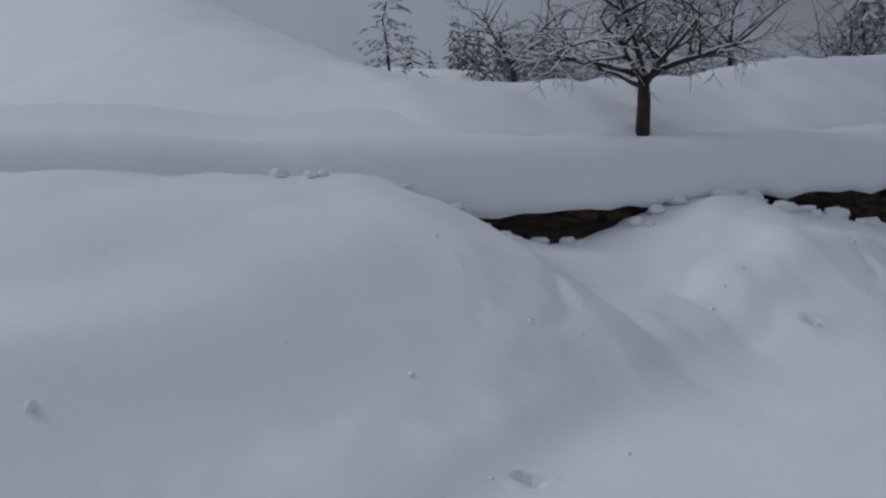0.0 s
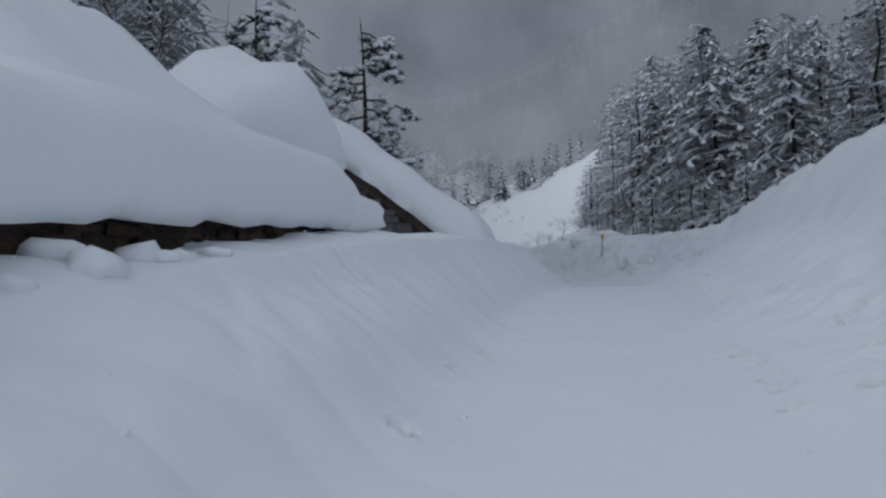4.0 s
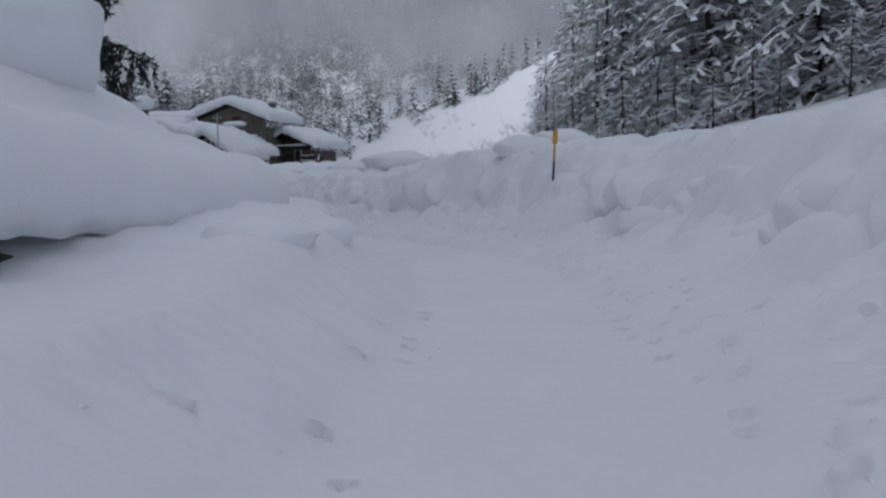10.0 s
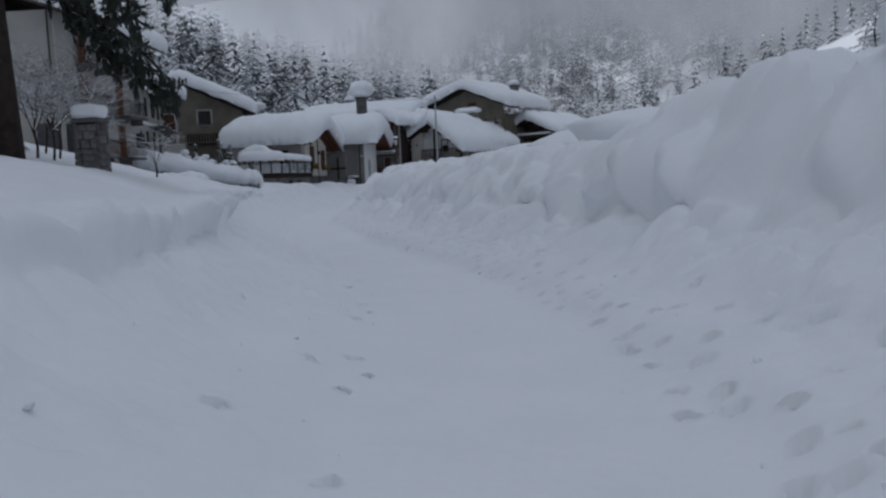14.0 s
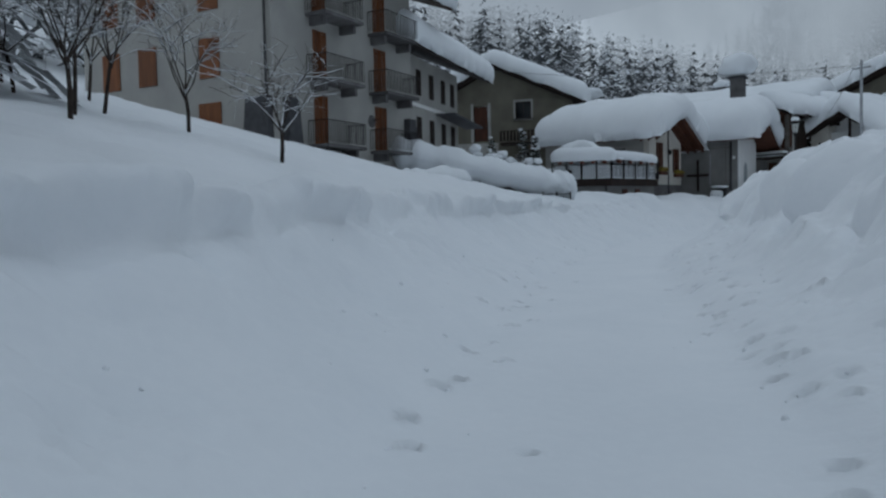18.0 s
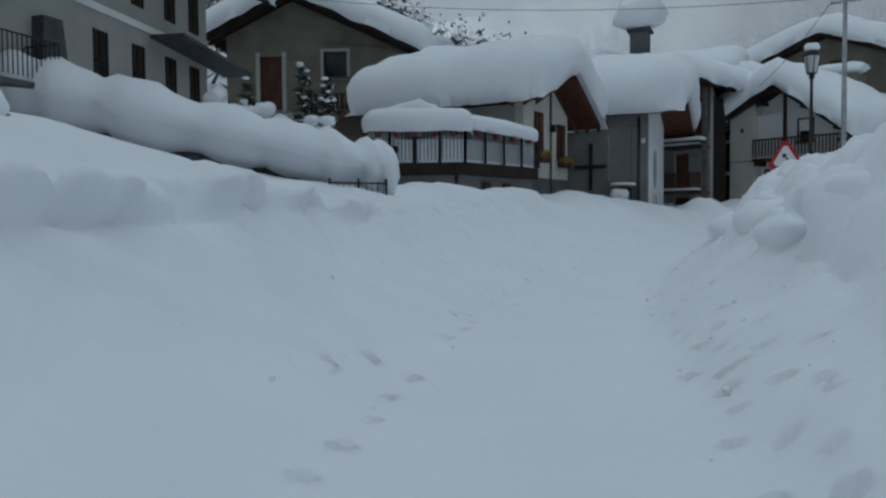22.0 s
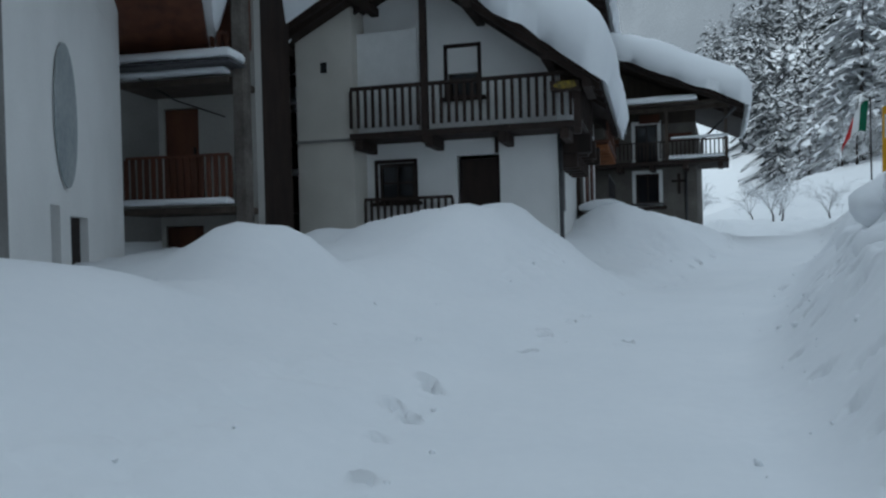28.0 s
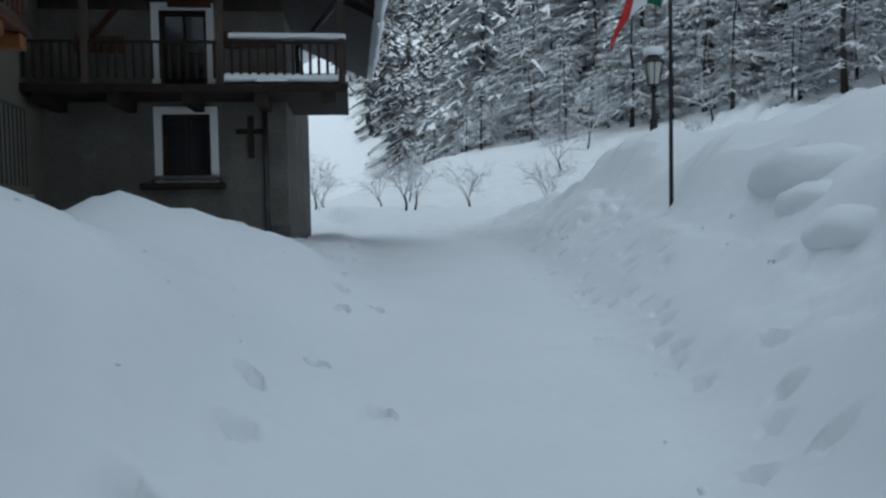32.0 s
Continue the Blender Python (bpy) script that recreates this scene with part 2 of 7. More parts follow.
def mesh_of(name, bm, material, smooth=False):
    me = bpy.data.meshes.new(name)
    bm.to_mesh(me)
    bm.free()
    for m in material if isinstance(material, (list, tuple)) else (material,):
        me.materials.append(m)
    if smooth:
        me.polygons.foreach_set("use_smooth", [True] * len(me.polygons))
    return me


def part(name, bm, material, parent, label="", smooth=False):
    """Links a bmesh (or a mesh) as one mesh object under a thing or a part, in the parent's own axes."""
    me = bm if isinstance(bm, bpy.types.Mesh) else mesh_of(name, bm, material, smooth)
    ob = new(name, me)
    ob.parent = parent
    return tagged(ob, label) if label else ob


def box_bm(x0, x1, y0, y1, z0, z1, bev=0.0, bm=None):
    bm2 = bmesh.new()
    vs = [bm2.verts.new((x, y, z)) for z in (z0, z1) for y in (y0, y1) for x in (x0, x1)]
    for f in ((0, 2, 3, 1), (4, 5, 7, 6), (0, 1, 5, 4), (1, 3, 7, 5), (3, 2, 6, 7), (2, 0, 4, 6)):
        bm2.faces.new([vs[i] for i in f])
    if bev:
        bmesh.ops.bevel(bm2, geom=bm2.edges[:], offset=bev, segments=1, affect="EDGES")
    if bm is None:
        return bm2
    join(bm, bm2)
    return bm


def join(bm, other):
    me = bpy.data.meshes.new("tmp")
    other.to_mesh(me)
    other.free()
    bm.from_mesh(me)
    bpy.data.meshes.remove(me)


def tube_bm(points, radii, sides=8, cap=True, bm=None):
    """A tube through points; radii one number or one each."""
    bm = bm or bmesh.new()
    pts = [Vector(p) for p in points]
    rs = radii if isinstance(radii, (list, tuple)) else [radii] * len(pts)
    rings = []
    for i, p in enumerate(pts):
        d = (pts[min(i + 1, len(pts) - 1)] - pts[max(i - 1, 0)]).normalized()
        a = d.cross(Vector((0, 0, 1)) if abs(d.z) < 0.9 else Vector((1, 0, 0))).normalized()
        b = d.cross(a)
        rings.append([bm.verts.new(p + rs[i] * (a * math.cos(k * math.tau / sides) + b * math.sin(k * math.tau / sides))) for k in range(sides)])
    for r, s in zip(rings, rings[1:]):
        for k in range(sides):
            bm.faces.new((r[k], r[(k + 1) % sides], s[(k + 1) % sides], s[k]))
    if cap and sides > 2:
        bm.faces.new(rings[0][::-1])
        bm.faces.new(rings[-1])
    return bm


def prism_bm(poly, y0, y1, bm=None):
    """A polygon in x and z, drawn out from y0 to y1."""
    bm = bm or bmesh.new()
    a = [bm.verts.new((x, y0, z)) for x, z in poly]
    b = [bm.verts.new((x, y1, z)) for x, z in poly]
    bm.faces.new(a)
    bm.faces.new(b[::-1])
    for i in range(len(a)):
        j = (i + 1) % len(a)
        bm.faces.new((a[j], a[i], b[i], b[j]))
    return bm


def lump(w, d, h, seed, flat=0.35, n=14, rough=0.12, e=0.62):
    """A heap or cushion of snow on a flat base: a rounded dome of w by d by h with an uneven outline."""
    bm = bmesh.new()
    bmesh.ops.create_icosphere(bm, subdivisions=3 if n > 10 else 2, radius=1.0)
    for v in bm.verts:
        c = v.co.copy()
        q = Vector([math.copysign(abs(k) ** e, k) for k in c])
        k = 1 + rough * noise.fractal(c * 1.3 + Vector((seed * 7.1, seed * 3.3, 0)), 1.0, 2.0, 3)
        v.co = Vector((q.x * w / 2 * k, q.y * d / 2 * k, (q.z * (1 - flat / 2) + flat / 2 + 0.0) * h / 2 * (k if q.z > 0 else 1) + h / 2 * (1 - flat)))
    return bm


def frame_of(origin, angle):
    """The pose of a facade: x along it, y into the house, z up from the world's zero."""
    return pose(origin[0], origin[1], 0, 0, 0, angle)

# ---- the road's line, and the snow over the whole ground ----
EYE = 1.4
PT = np.array([(t, *eye) for t, eye, target, roll in PATH])
T_ROAD = np.arange(0, 32.001, 0.1)
LINE = np.stack([np.interp(T_ROAD, PT[:, 0], PT[:, k]) for k in (1, 2, 3)], 1)
ahead, behind = (LINE[-1] - LINE[-6]) / 5, (LINE[0] - LINE[5]) / 5
onward = LINE[-1] + ahead * np.arange(1, 71)[:, None] * [1, 1, 0]
onward[:, 2] += 0.85 * np.minimum(1, np.arange(1, 71) / 34.0)  # the road climbs to the level of the field
onward[:, 0] -= 0.0009 * np.arange(1, 71) ** 2
LINE = np.vstack([LINE[0] + behind * np.arange(40, 0, -1)[:, None] * [1, 1, 0.5], LINE, onward])
T_ROAD = np.r_[-0.1 * np.arange(40, 0, -1), T_ROAD, 32 + 0.1 * np.arange(1, 71)]
KERNEL = np.exp(-0.5 * (np.arange(-9, 10) / 3.5) ** 2)
LINE = np.stack([np.convolve(np.pad(LINE[:, k], 9, mode="reflect", reflect_type="odd"), KERNEL / KERNEL.sum(), "valid") for k in range(3)], 1)
TAN = np.gradient(LINE[:, :2], axis=0)
TAN /= np.linalg.norm(TAN, axis=1)[:, None]


def table(t, rows):
    a = np.array(rows, float)
    return np.interp(t, a[:, 0], a[:, 1])


RIGHT_CREST = [(-4, 0.8), (3, 1.2), (5, 2.5), (7, 3.0), (9, 2.6), (10.5, 2.5), (12, 2.35), (14, 2.6), (15.5, 2.95), (16.5, 3.0), (17.5, 2.35), (19, 2.3), (20, 2.3), (22, 2.4), (24, 2.15), (25, 1.9), (26.5, 2.0), (28, 2.45), (29, 2.45), (30, 2.6), (32, 2.65), (32.6, 2.4), (33.5, 2.0), (35, 1.7), (36, 1.5), (37, 1.2), (38, 0.8), (39, 0.1)]
RIGHT_REACH = [(-4, 5.5), (7, 5.2), (9, 4.6), (16, 4.6), (18, 4.3), (22, 3.9), (24, 3.4), (25.5, 3.0), (28, 2.9), (29, 2.7), (30.5, 3.0), (31.5, 3.6), (39, 4.5)]
RIGHT_FOOT = [(-4, 3.4), (8, 3.6), (16, 3.6), (20, 3.3), (22, 3.0), (24, 2.6), (26, 2.3), (28.5, 2.05), (30, 2.1), (32, 2.4), (36, 2.4), (39, 3.0)]
LEFT_FOOT = [(-4, 4.0), (3, 3.3), (5, 2.5), (12, 2.5), (13.2, 3.0), (14.5, 3.2), (16, 3.3), (22, 3.4), (24, 3.6), (26, 3.9), (28, 3.5), (39, 3.2)]
LEFT_BERM = [(-4, 0.6), (0, 0.85), (2, 1.1), (4, 1.05), (6, 1.2), (8, 1.2), (9.2, 1.2), (10.2, 0.88), (10.9, 0.8), (11.6, 0.82), (12, 0.95), (12.5, 1.2), (13, 1.2), (15, 1.0), (17, 1.0), (20, 1.2), (22, 1.25), (24, 1.3), (26, 1.3), (27, 1.3), (28, 1.05), (29.3, 0.72), (30.2, 0.75), (31.5, 0.7), (33, 0.8), (35, 0.4), (37, 0.0)]
LEFT_CREST = [(-4, 0.7), (0, 0.9), (4, 1.1), (8, 1.4), (9.2, 1.25), (10.2, 0.85), (10.9, 0.8), (11.6, 1.2), (12.5, 1.5), (13.3, 1.7), (14.3, 2.0), (16, 2.2), (18, 2.35), (20, 2.4), (22, 2.5), (23.5, 2.35), (24.5, 2.05), (25.4, 2.0), (26, 1.95), (27, 1.9), (28, 1.4), (29, 0.85), (30, 0.85), (31, 1.0), (31.6, 0.85), (33, 1.1), (35, 0.8), (37, 0.1)]
LEFT_RISE = [(-4, 0.2), (13, 0.12), (16, 0.16), (20, 0.22), (22, 0.3), (24, 0.27), (25.4, 0.15), (26.5, 0.06), (29, 0.02), (36, 0.0)]
MOUNDS = [(-34.35, 129.16, 0.95, 0.6), (-31.8, 133.8, 1.8, 0.72), (-30.8, 135.1, 1.1, 0.4), (-34.2, 134.6, 1.2, 0.25), (-27.32, 141.87, 1.6, 0.66), (-25.6, 145.0, 1.6, 0.55), (-26.9, 140.6, 0.9, 0.4), (-18.3, 147.3, 1.6, 0.4), (-36.4, 113.0, 1.2, 0.35), (-35.9, 116.2, 1.3, 0.3), (-26.5, 134.0, 1.0, 0.3), (-25.9, 112.0, 1.6, 0.35), (0.8, 65.4, 1.5, 0.35), (0.35, 64.3, 0.9, 0.6), (-35.5, 126.4, 0.8, 0.25), (-23.2, 137.3, 1.35, 0.95), (-36.5, 120.6, 1.2, 0.45), (-36.5, 122.6, 1.2, 0.45), (-36.6, 124.3, 1.1, 0.4), (-36.3, 125.7, 0.9, 0.3), (-28.6, 140.9, 0.8, 0.35), (-31.3, 98.2, 1.3, 0.35), (-31.7, 100.2, 1.3, 0.35), (-32.7, 102.6, 1.3, 0.3)]


def smooth(a, b, v):
    k = np.clip((v - a) / (b - a), 0, 1)
    return k * k * (3 - 2 * k)


def wave(x, y, s, seed):
    """Soft, uneven swells and hollows about s across, for wide arrays."""
    rng = np.random.RandomState(seed)
    grid, a = rng.uniform(-1, 1, (64, 64)), rng.uniform(0, math.tau)
    out = 0
    for k, (size, amp) in enumerate(((0.5 * s, 0.62), (0.27 * s, 0.24))):
        u = (x * math.cos(a + k) + y * math.sin(a + k)) / size + 17.3 * k
        v = (y * math.cos(a + k) - x * math.sin(a + k)) / size + 5.1 * k
        i, j = np.floor(u).astype(int), np.floor(v).astype(int)
        fu, fv = u - i, v - j
        fu, fv = fu * fu * fu * (fu * (fu * 6 - 15) + 10), fv * fv * fv * (fv * (fv * 6 - 15) + 10)
        i0, i1, j0, j1 = i % 64, (i + 1) % 64, j % 64, (j + 1) % 64
        out = out + amp * ((grid[i0, j0] * (1 - fu) + grid[i1, j0] * fu) * (1 - fv) + (grid[i0, j1] * (1 - fu) + grid[i1, j1] * fu) * fv)
    return out


def pillow(x, y, s, seed):
    """Rounded lumps with creases between them, 0 to 1."""
    return np.clip(np.abs(wave(x, y, s, seed)) * 2.4, 0, 1) ** 0.75


def wall_line(y):
    """x of the road side of the retaining wall, and of the sheds' backs further on."""
    return np.interp(y, [-20, -4, 4, 25.5, 27, 62, 66], [-30, -16, -9.25, -7.85, -9.6, -10.5, -16])


def relief(x, y, hang=False):
    """The height of the snow at x, y (arrays), with the road's lateral offset; hang: also how far the bank's lip hangs over, in x and y."""
    x, y = np.asarray(x, float), np.asarray(y, float)
    shape = x.shape
    x, y = x.ravel(), y.ravel()
    idx = np.empty(len(x), int)
    for i in range(0, len(x), 20000):
        q = (x[i:i + 20000, None] - LINE[None, :, 0]) ** 2 + (y[i:i + 20000, None] - LINE[None, :, 1]) ** 2
        idx[i:i + 20000] = q.argmin(1)
    vx, vy = x - LINE[idx, 0], y - LINE[idx, 1]
    side = TAN[idx, 0] * vy - TAN[idx, 1] * vx
    far = np.hypot(vx, vy)
    lat = np.sign(side) * far
    # slide from the nearest point of the line to the foot of the perpendicular
    pace = 0.5 * (np.hypot(*(LINE[np.minimum(idx + 1, len(LINE) - 1), :2] - LINE[np.maximum(idx - 1, 0), :2]).T)) + 1e-6
    bend = np.gradient(np.unwrap(np.arctan2(TAN[:, 1], TAN[:, 0])))[idx] / pace
    along = (TAN[idx, 0] * vx + TAN[idx, 1] * vy) / np.maximum(0.25, 1 - bend * side)
    step = np.clip(along / pace, -0.6, 0.6)
    lat = np.where(np.abs(along) < 0.75 * pace, side - 0.5 * bend * along ** 2, lat)
    far = np.abs(lat)
    t = T_ROAD[idx] + 0.1 * step
    zr = np.interp(t, T_ROAD, LINE[:, 2]) - EYE
    # bank on the right
    r = np.maximum(-lat, 0)
    reach, crest = table(t, RIGHT_REACH), table(t, RIGHT_CREST)
    wob = 0.5 * wave(x, y, 6, 3)
    foot = table(t, RIGHT_FOOT) + 0.25 * wob + 0.2 * wave(x, y, 2.0, 41)
    tier = np.minimum(1.0, 0.37 * crest) * (1 + 0.15 * wave(x, y, 3.5, 42))
    ramp = np.clip((r - 1.0) / (foot - 1.0), 0, 1)
    hr = tier * ramp ** 1.7 + (crest - tier) * (0.72 * smooth(foot, foot + 1.0, r) + 0.28 * smooth(foot + 0.7, np.maximum(reach, foot + 0.9) + 0.5, r)) + np.clip(r - reach, 0, 6) * 0.09
    # bank on the left: a ploughed berm, then the smooth bank above it
    l = np.maximum(lat, 0)
    berm, top, rise = table(t, LEFT_BERM), table(t, LEFT_CREST), table(t, LEFT_RISE)
    lip = table(t, LEFT_FOOT) + 0.3 * wob + smooth(62, 70, y) * (0.3 * wave(x, y, 2.4, 43) + 0.16 * wave(x, y, 1.1, 45))
    hl = berm * np.clip((l - 1.1) / (lip - 1.1), 0, 1) ** 1.6 + np.maximum(top - berm, 0.12) * (0.45 * smooth(lip, lip + 0.4, l) + 0.55 * smooth(lip + 0.3, np.maximum(lip + 1.8, 6.6), l)) + rise * np.clip(l - 6, 0, 14)
    near = np.where(lat < 0, hr, hl)
    over = l - lip
    push = 0.42 * np.clip(0.75 + 0.9 * wave(x, y, 2.2, 46) + 0.5 * wave(x, y, 0.8, 47), 0.0, 1.3) * smooth(0.06, 0.34, over) * smooth(1.05, 0.45, over) * smooth(64, 70, y) * smooth(112, 98, y)
    over = r - foot
    push = push - 0.55 * np.clip(0.15 + 1.7 * wave(x, y, 2.8, 48) + 0.5 * wave(x, y, 1.0, 49), 0.0, 1.2) * smooth(0.1, 0.5, over) * smooth(1.15, 0.6, over) * smooth(41, 46, y) * smooth(111, 105, y)
    # the wide valley
    east = (0.27 * np.clip(x - 11, 0, 25) + 0.5 * np.clip(x - 36, 0, 90)) * smooth(20, 90, y)
    east = east + 0.42 * np.clip(x + 3, 0, 14) * smooth(148, 168, y) * smooth(262, 225, y)
    west = 0.12 * np.clip(-34 - x, 0, 40) + 0.42 * np.clip(-64 - x, 0, 90)
    slope = np.clip(0.30 * (np.minimum(y, 410) - 285) + 0.25 * np.clip(x, -90, 60), 0, 60) + 0.5 * np.clip(y - 400, 0, 220)
    valley = 3.6 + east + west + slope - 0.9 * smooth(120, 175, y) * smooth(-30, 0, x)
    valley = valley + 0.5 * wave(x, y, 28, 5) * smooth(12, 30, far)
    mix = smooth(8, 26, far)
    mix = np.where(lat > 0, smooth(13, 34, far), mix)
    z = (zr + near) * (1 - mix) + valley * mix
    # flat snowfield past the last house
    field = smooth(147, 158, y) * smooth(-34, -24, x)
    z = z * (1 - field * mix) + (2.45 + 0.35 * np.abs(wave(x, y, 5, 8)) + 0.9 * pillow(x, y, 3.6, 9) * smooth(215, 165, y) + 0.5 * pillow(x, y, 1.6, 10) * smooth(190, 160, y) + east + slope + 0.02 * np.clip(y - 160, 0, 100)) * field * mix
    # the slope behind the retaining wall and the sheds
    wx = wall_line(y)
    inside = wx - 0.35 - x
    top_wall = np.interp(y, [-10, 4, 25, 40, 62, 70], [1.9, 2.3, 2.95, 3.4, 3.0, 2.6])
    hill = top_wall + 0.75 + (0.62 + 0.24 * smooth(8, 14, y) * smooth(31, 27, y)) * np.clip(inside, 0, 2.6) + 0.16 * np.clip(inside - 2.6, 0, 16) + 0.25 * wave(x, y, 9, 12)
    hill = np.minimum(hill + 0.42 * smooth(9, -1, y) * np.clip(inside - 2.6, 0, 30), 7.5 + 12 * smooth(9, -1, y))
    hmask = smooth(-0.25, 0.25, inside) * smooth(70, 60, y) * smooth(-60, -25, y) * smooth(-70, -45, x)
    z = z * (1 - hmask) + np.maximum(hill, z) * hmask
    # snow pushed up against the foot of the retaining wall
    lean = np.interp(y, [-20, 2.6, 3.6, 4.3, 5.4, 6.0, 7.0, 7.8, 8.6, 10, 10.8, 13.2, 17.3, 20, 26], [2.7, 2.65, 2.3, 1.85, 1.72, 2.0, 2.34, 2.34, 2.1, 1.96, 1.9, 2.05, 2.33, 2.58, 2.75]) + 0.07 * (pillow(x, y, 1.3, 44) - 0.5)
    wr = -9.25 + 0.0664 * (y - 4)
    wmask = (x > wr - 0.3) & (y > -20) & (y < 26)
    reach = np.interp(y, [6, 10, 16], [5.0, 4.0, 3.0])
    near = smooth(0, 1, (reach - (x - wr)) / 2.6)
    slope = lean - 0.34 * np.maximum(0, x - wr - 0.25)
    z = np.where(wmask, z + near * (0.5 * (slope - z + np.sqrt((z - slope) ** 2 + 0.015))), z)
    # the gap that stays open under the sheds' eave
    z = z - (0.2 * smooth(50, 46, y) - 0.18 * smooth(48, 52, y)) * np.exp(-((x + 6.55) / 0.5) ** 2) * smooth(37, 41, y) * smooth(62, 60, y)
    for mx, my, ms, mh in MOUNDS:
        z = z + mh * np.exp(-(((x - mx) ** 2 + (y - my) ** 2) / ms ** 2) ** 1.3)
    # lumps in the banks, soft waves elsewhere; the track itself lies flat and a little lower
    bank = smooth(2.2, 3.4, far) * smooth(40, 15, far)
    lumpy = np.where(lat < 0, 1.0 + 0.7 * smooth(20, 45, y) * smooth(120, 105, y), 0.55) * (0.2 + 0.8 * smooth(0, 9, y))
    z = z + bank * lumpy * (0.26 * (pillow(x, y, 3.4, 21) - 0.5) + 0.16 * (pillow(x, y, 1.5, 22) - 0.5))
    edge = np.exp(-((far - 1.85) / 0.4) ** 2)
    z = z + edge * (0.05 + 0.05 * wave(x, y, 0.9, 23)) - 0.07 * smooth(1.75, 1.3, far) + 0.015 * wave(x, y, 1.7, 24)
    if hang:
        return z.reshape(shape), lat.reshape(shape), (push * TAN[idx, 1]).reshape(shape), (-push * TAN[idx, 0]).reshape(shape)
    return z.reshape(shape), lat.reshape(shape)


def height(x, y):
    return float(relief(np.array([x]), np.array([y]))[0][0])


def spread(lo, a, b, hi, step, grow=1.13):
    """Places from lo to hi: even between a and b, wider and wider outside."""
    mid = list(np.arange(a, b + 1e-6, step))
    out, s = [], step
    v = mid[-1]
    while v < hi:
        s *= grow
        v += s
        out.append(v)
    left, s, v = [], step, mid[0]
    while v > lo:
        s *= grow
        v -= s
        left.append(v)
    return np.array(left[::-1] + mid + out)


GX, GY = spread(-900, -42, 9, 900, 0.25), spread(-500, -5, 178, 1200, 0.25)
MX, MY = np.meshgrid(GX, GY)
GZ, GL = relief(MX, MY)
verts = np.stack([MX.ravel(), MY.ravel(), GZ.ravel()], 1)
nx, ny = len(GX), len(GY)
quads = (np.arange(ny - 1)[:, None] * nx + np.arange(nx - 1)[None, :]).ravel()
fine_out = np.where(GL[:-1, :-1] < 0, np.where((MY[:-1, :-1] > 40) & (MY[:-1, :-1] < 112), 4.8, 3.1), np.where((MY[:-1, :-1] > 62) & (MY[:-1, :-1] < 116), 4.6, 3.0))
near_cell = (np.abs(GL[:-1, :-1]) < fine_out) & (np.diff(GX)[None, :] < 0.26) & (np.diff(GY)[:, None] < 0.26)
fine_cells = quads[near_cell.ravel()]
coarse = quads[~near_cell.ravel()]
faces = [np.stack([coarse, coarse + 1, coarse + 1 + nx, coarse + nx], 1)]
# finer cells along the track, with footprints and crumbs of ploughed snow
N = 5
rng = np.random.RandomState(4)
prints = []
RUN = np.r_[0, np.cumsum(np.hypot(*np.diff(LINE[:, :2], axis=0).T))]
# walkers' tracks: one line of steps on one side, a trampled strip on the other
for centre, step, spread_, chance in ((1.2, 0.62, 0.10, 0.7), (1.55, 0.8, 0.22, 0.5), (-1.35, 0.5, 0.10, 0.7), (-1.65, 0.40, 0.18, 0.75), (-2.05, 0.45, 0.25, 0.65), (-2.5, 0.7, 0.3, 0.5), (0.9, 3.2, 0.3, 0.5)):
    d_ = 0.0
    while d_ < 186:
        d_ += step * rng.uniform(0.7, 1.3)
        i = min(len(LINE) - 2, int(np.searchsorted(RUN, d_)))
        if rng.rand() < chance * (0.35 if math.sin(d_ * 0.31 + centre * 5) < -0.55 else 1):
            nrm = np.array([-TAN[i, 1], TAN[i, 0]])
            p = LINE[i, :2] + TAN[i] * (d_ - RUN[i]) + nrm * (centre + rng.normal(0, spread_))
            small = 0.72 if centre < 0 else 1.0
            if centre < 1.0 or d_ > 62 or rng.rand() < 0.25:
                prints.append((*p, math.atan2(TAN[i, 1], TAN[i, 0]) + rng.normal(0, 0.4), rng.uniform(0.045, 0.066), small * rng.uniform(0.16, 0.27)))
prints = np.array(prints)
fj, fi = np.divmod(fine_cells, nx)
base = len(verts)
uu, vv = np.meshgrid(np.linspace(0, 1, N + 1), np.linspace(0, 1, N + 1))
uu, vv = uu.ravel(), vv.ravel()
z00, z10 = GZ[fj, fi][:, None], GZ[fj, fi + 1][:, None]
z01, z11 = GZ[fj + 1, fi][:, None], GZ[fj + 1, fi + 1][:, None]
fx = GX[fi][:, None] + (GX[fi + 1] - GX[fi])[:, None] * uu
fy = GY[fj][:, None] + (GY[fj + 1] - GY[fj])[:, None] * vv
fz = (z00 * (1 - uu) + z10 * uu) * (1 - vv) + (z01 * (1 - uu) + z11 * uu) * vv
fr, fl, lean_x, lean_y = relief(fx, fy, True)
rough_side = np.where((fl > 0) & (fy < 62), 0.55, 1.15)
fo = np.where(fl < 0, np.where((fy > 40.4) & (fy < 111.6), 4.8, 3.1), np.where((fy > 62.4) & (fy < 115.6), 4.6, 3.0))
fl = np.abs(fl)
keep = smooth(fo - 0.3, fo - 0.62, fl)
fz = fz * (1 - keep) + fr * keep
detail = np.zeros_like(fz)
cx, cy = fx.mean(1), fy.mean(1)
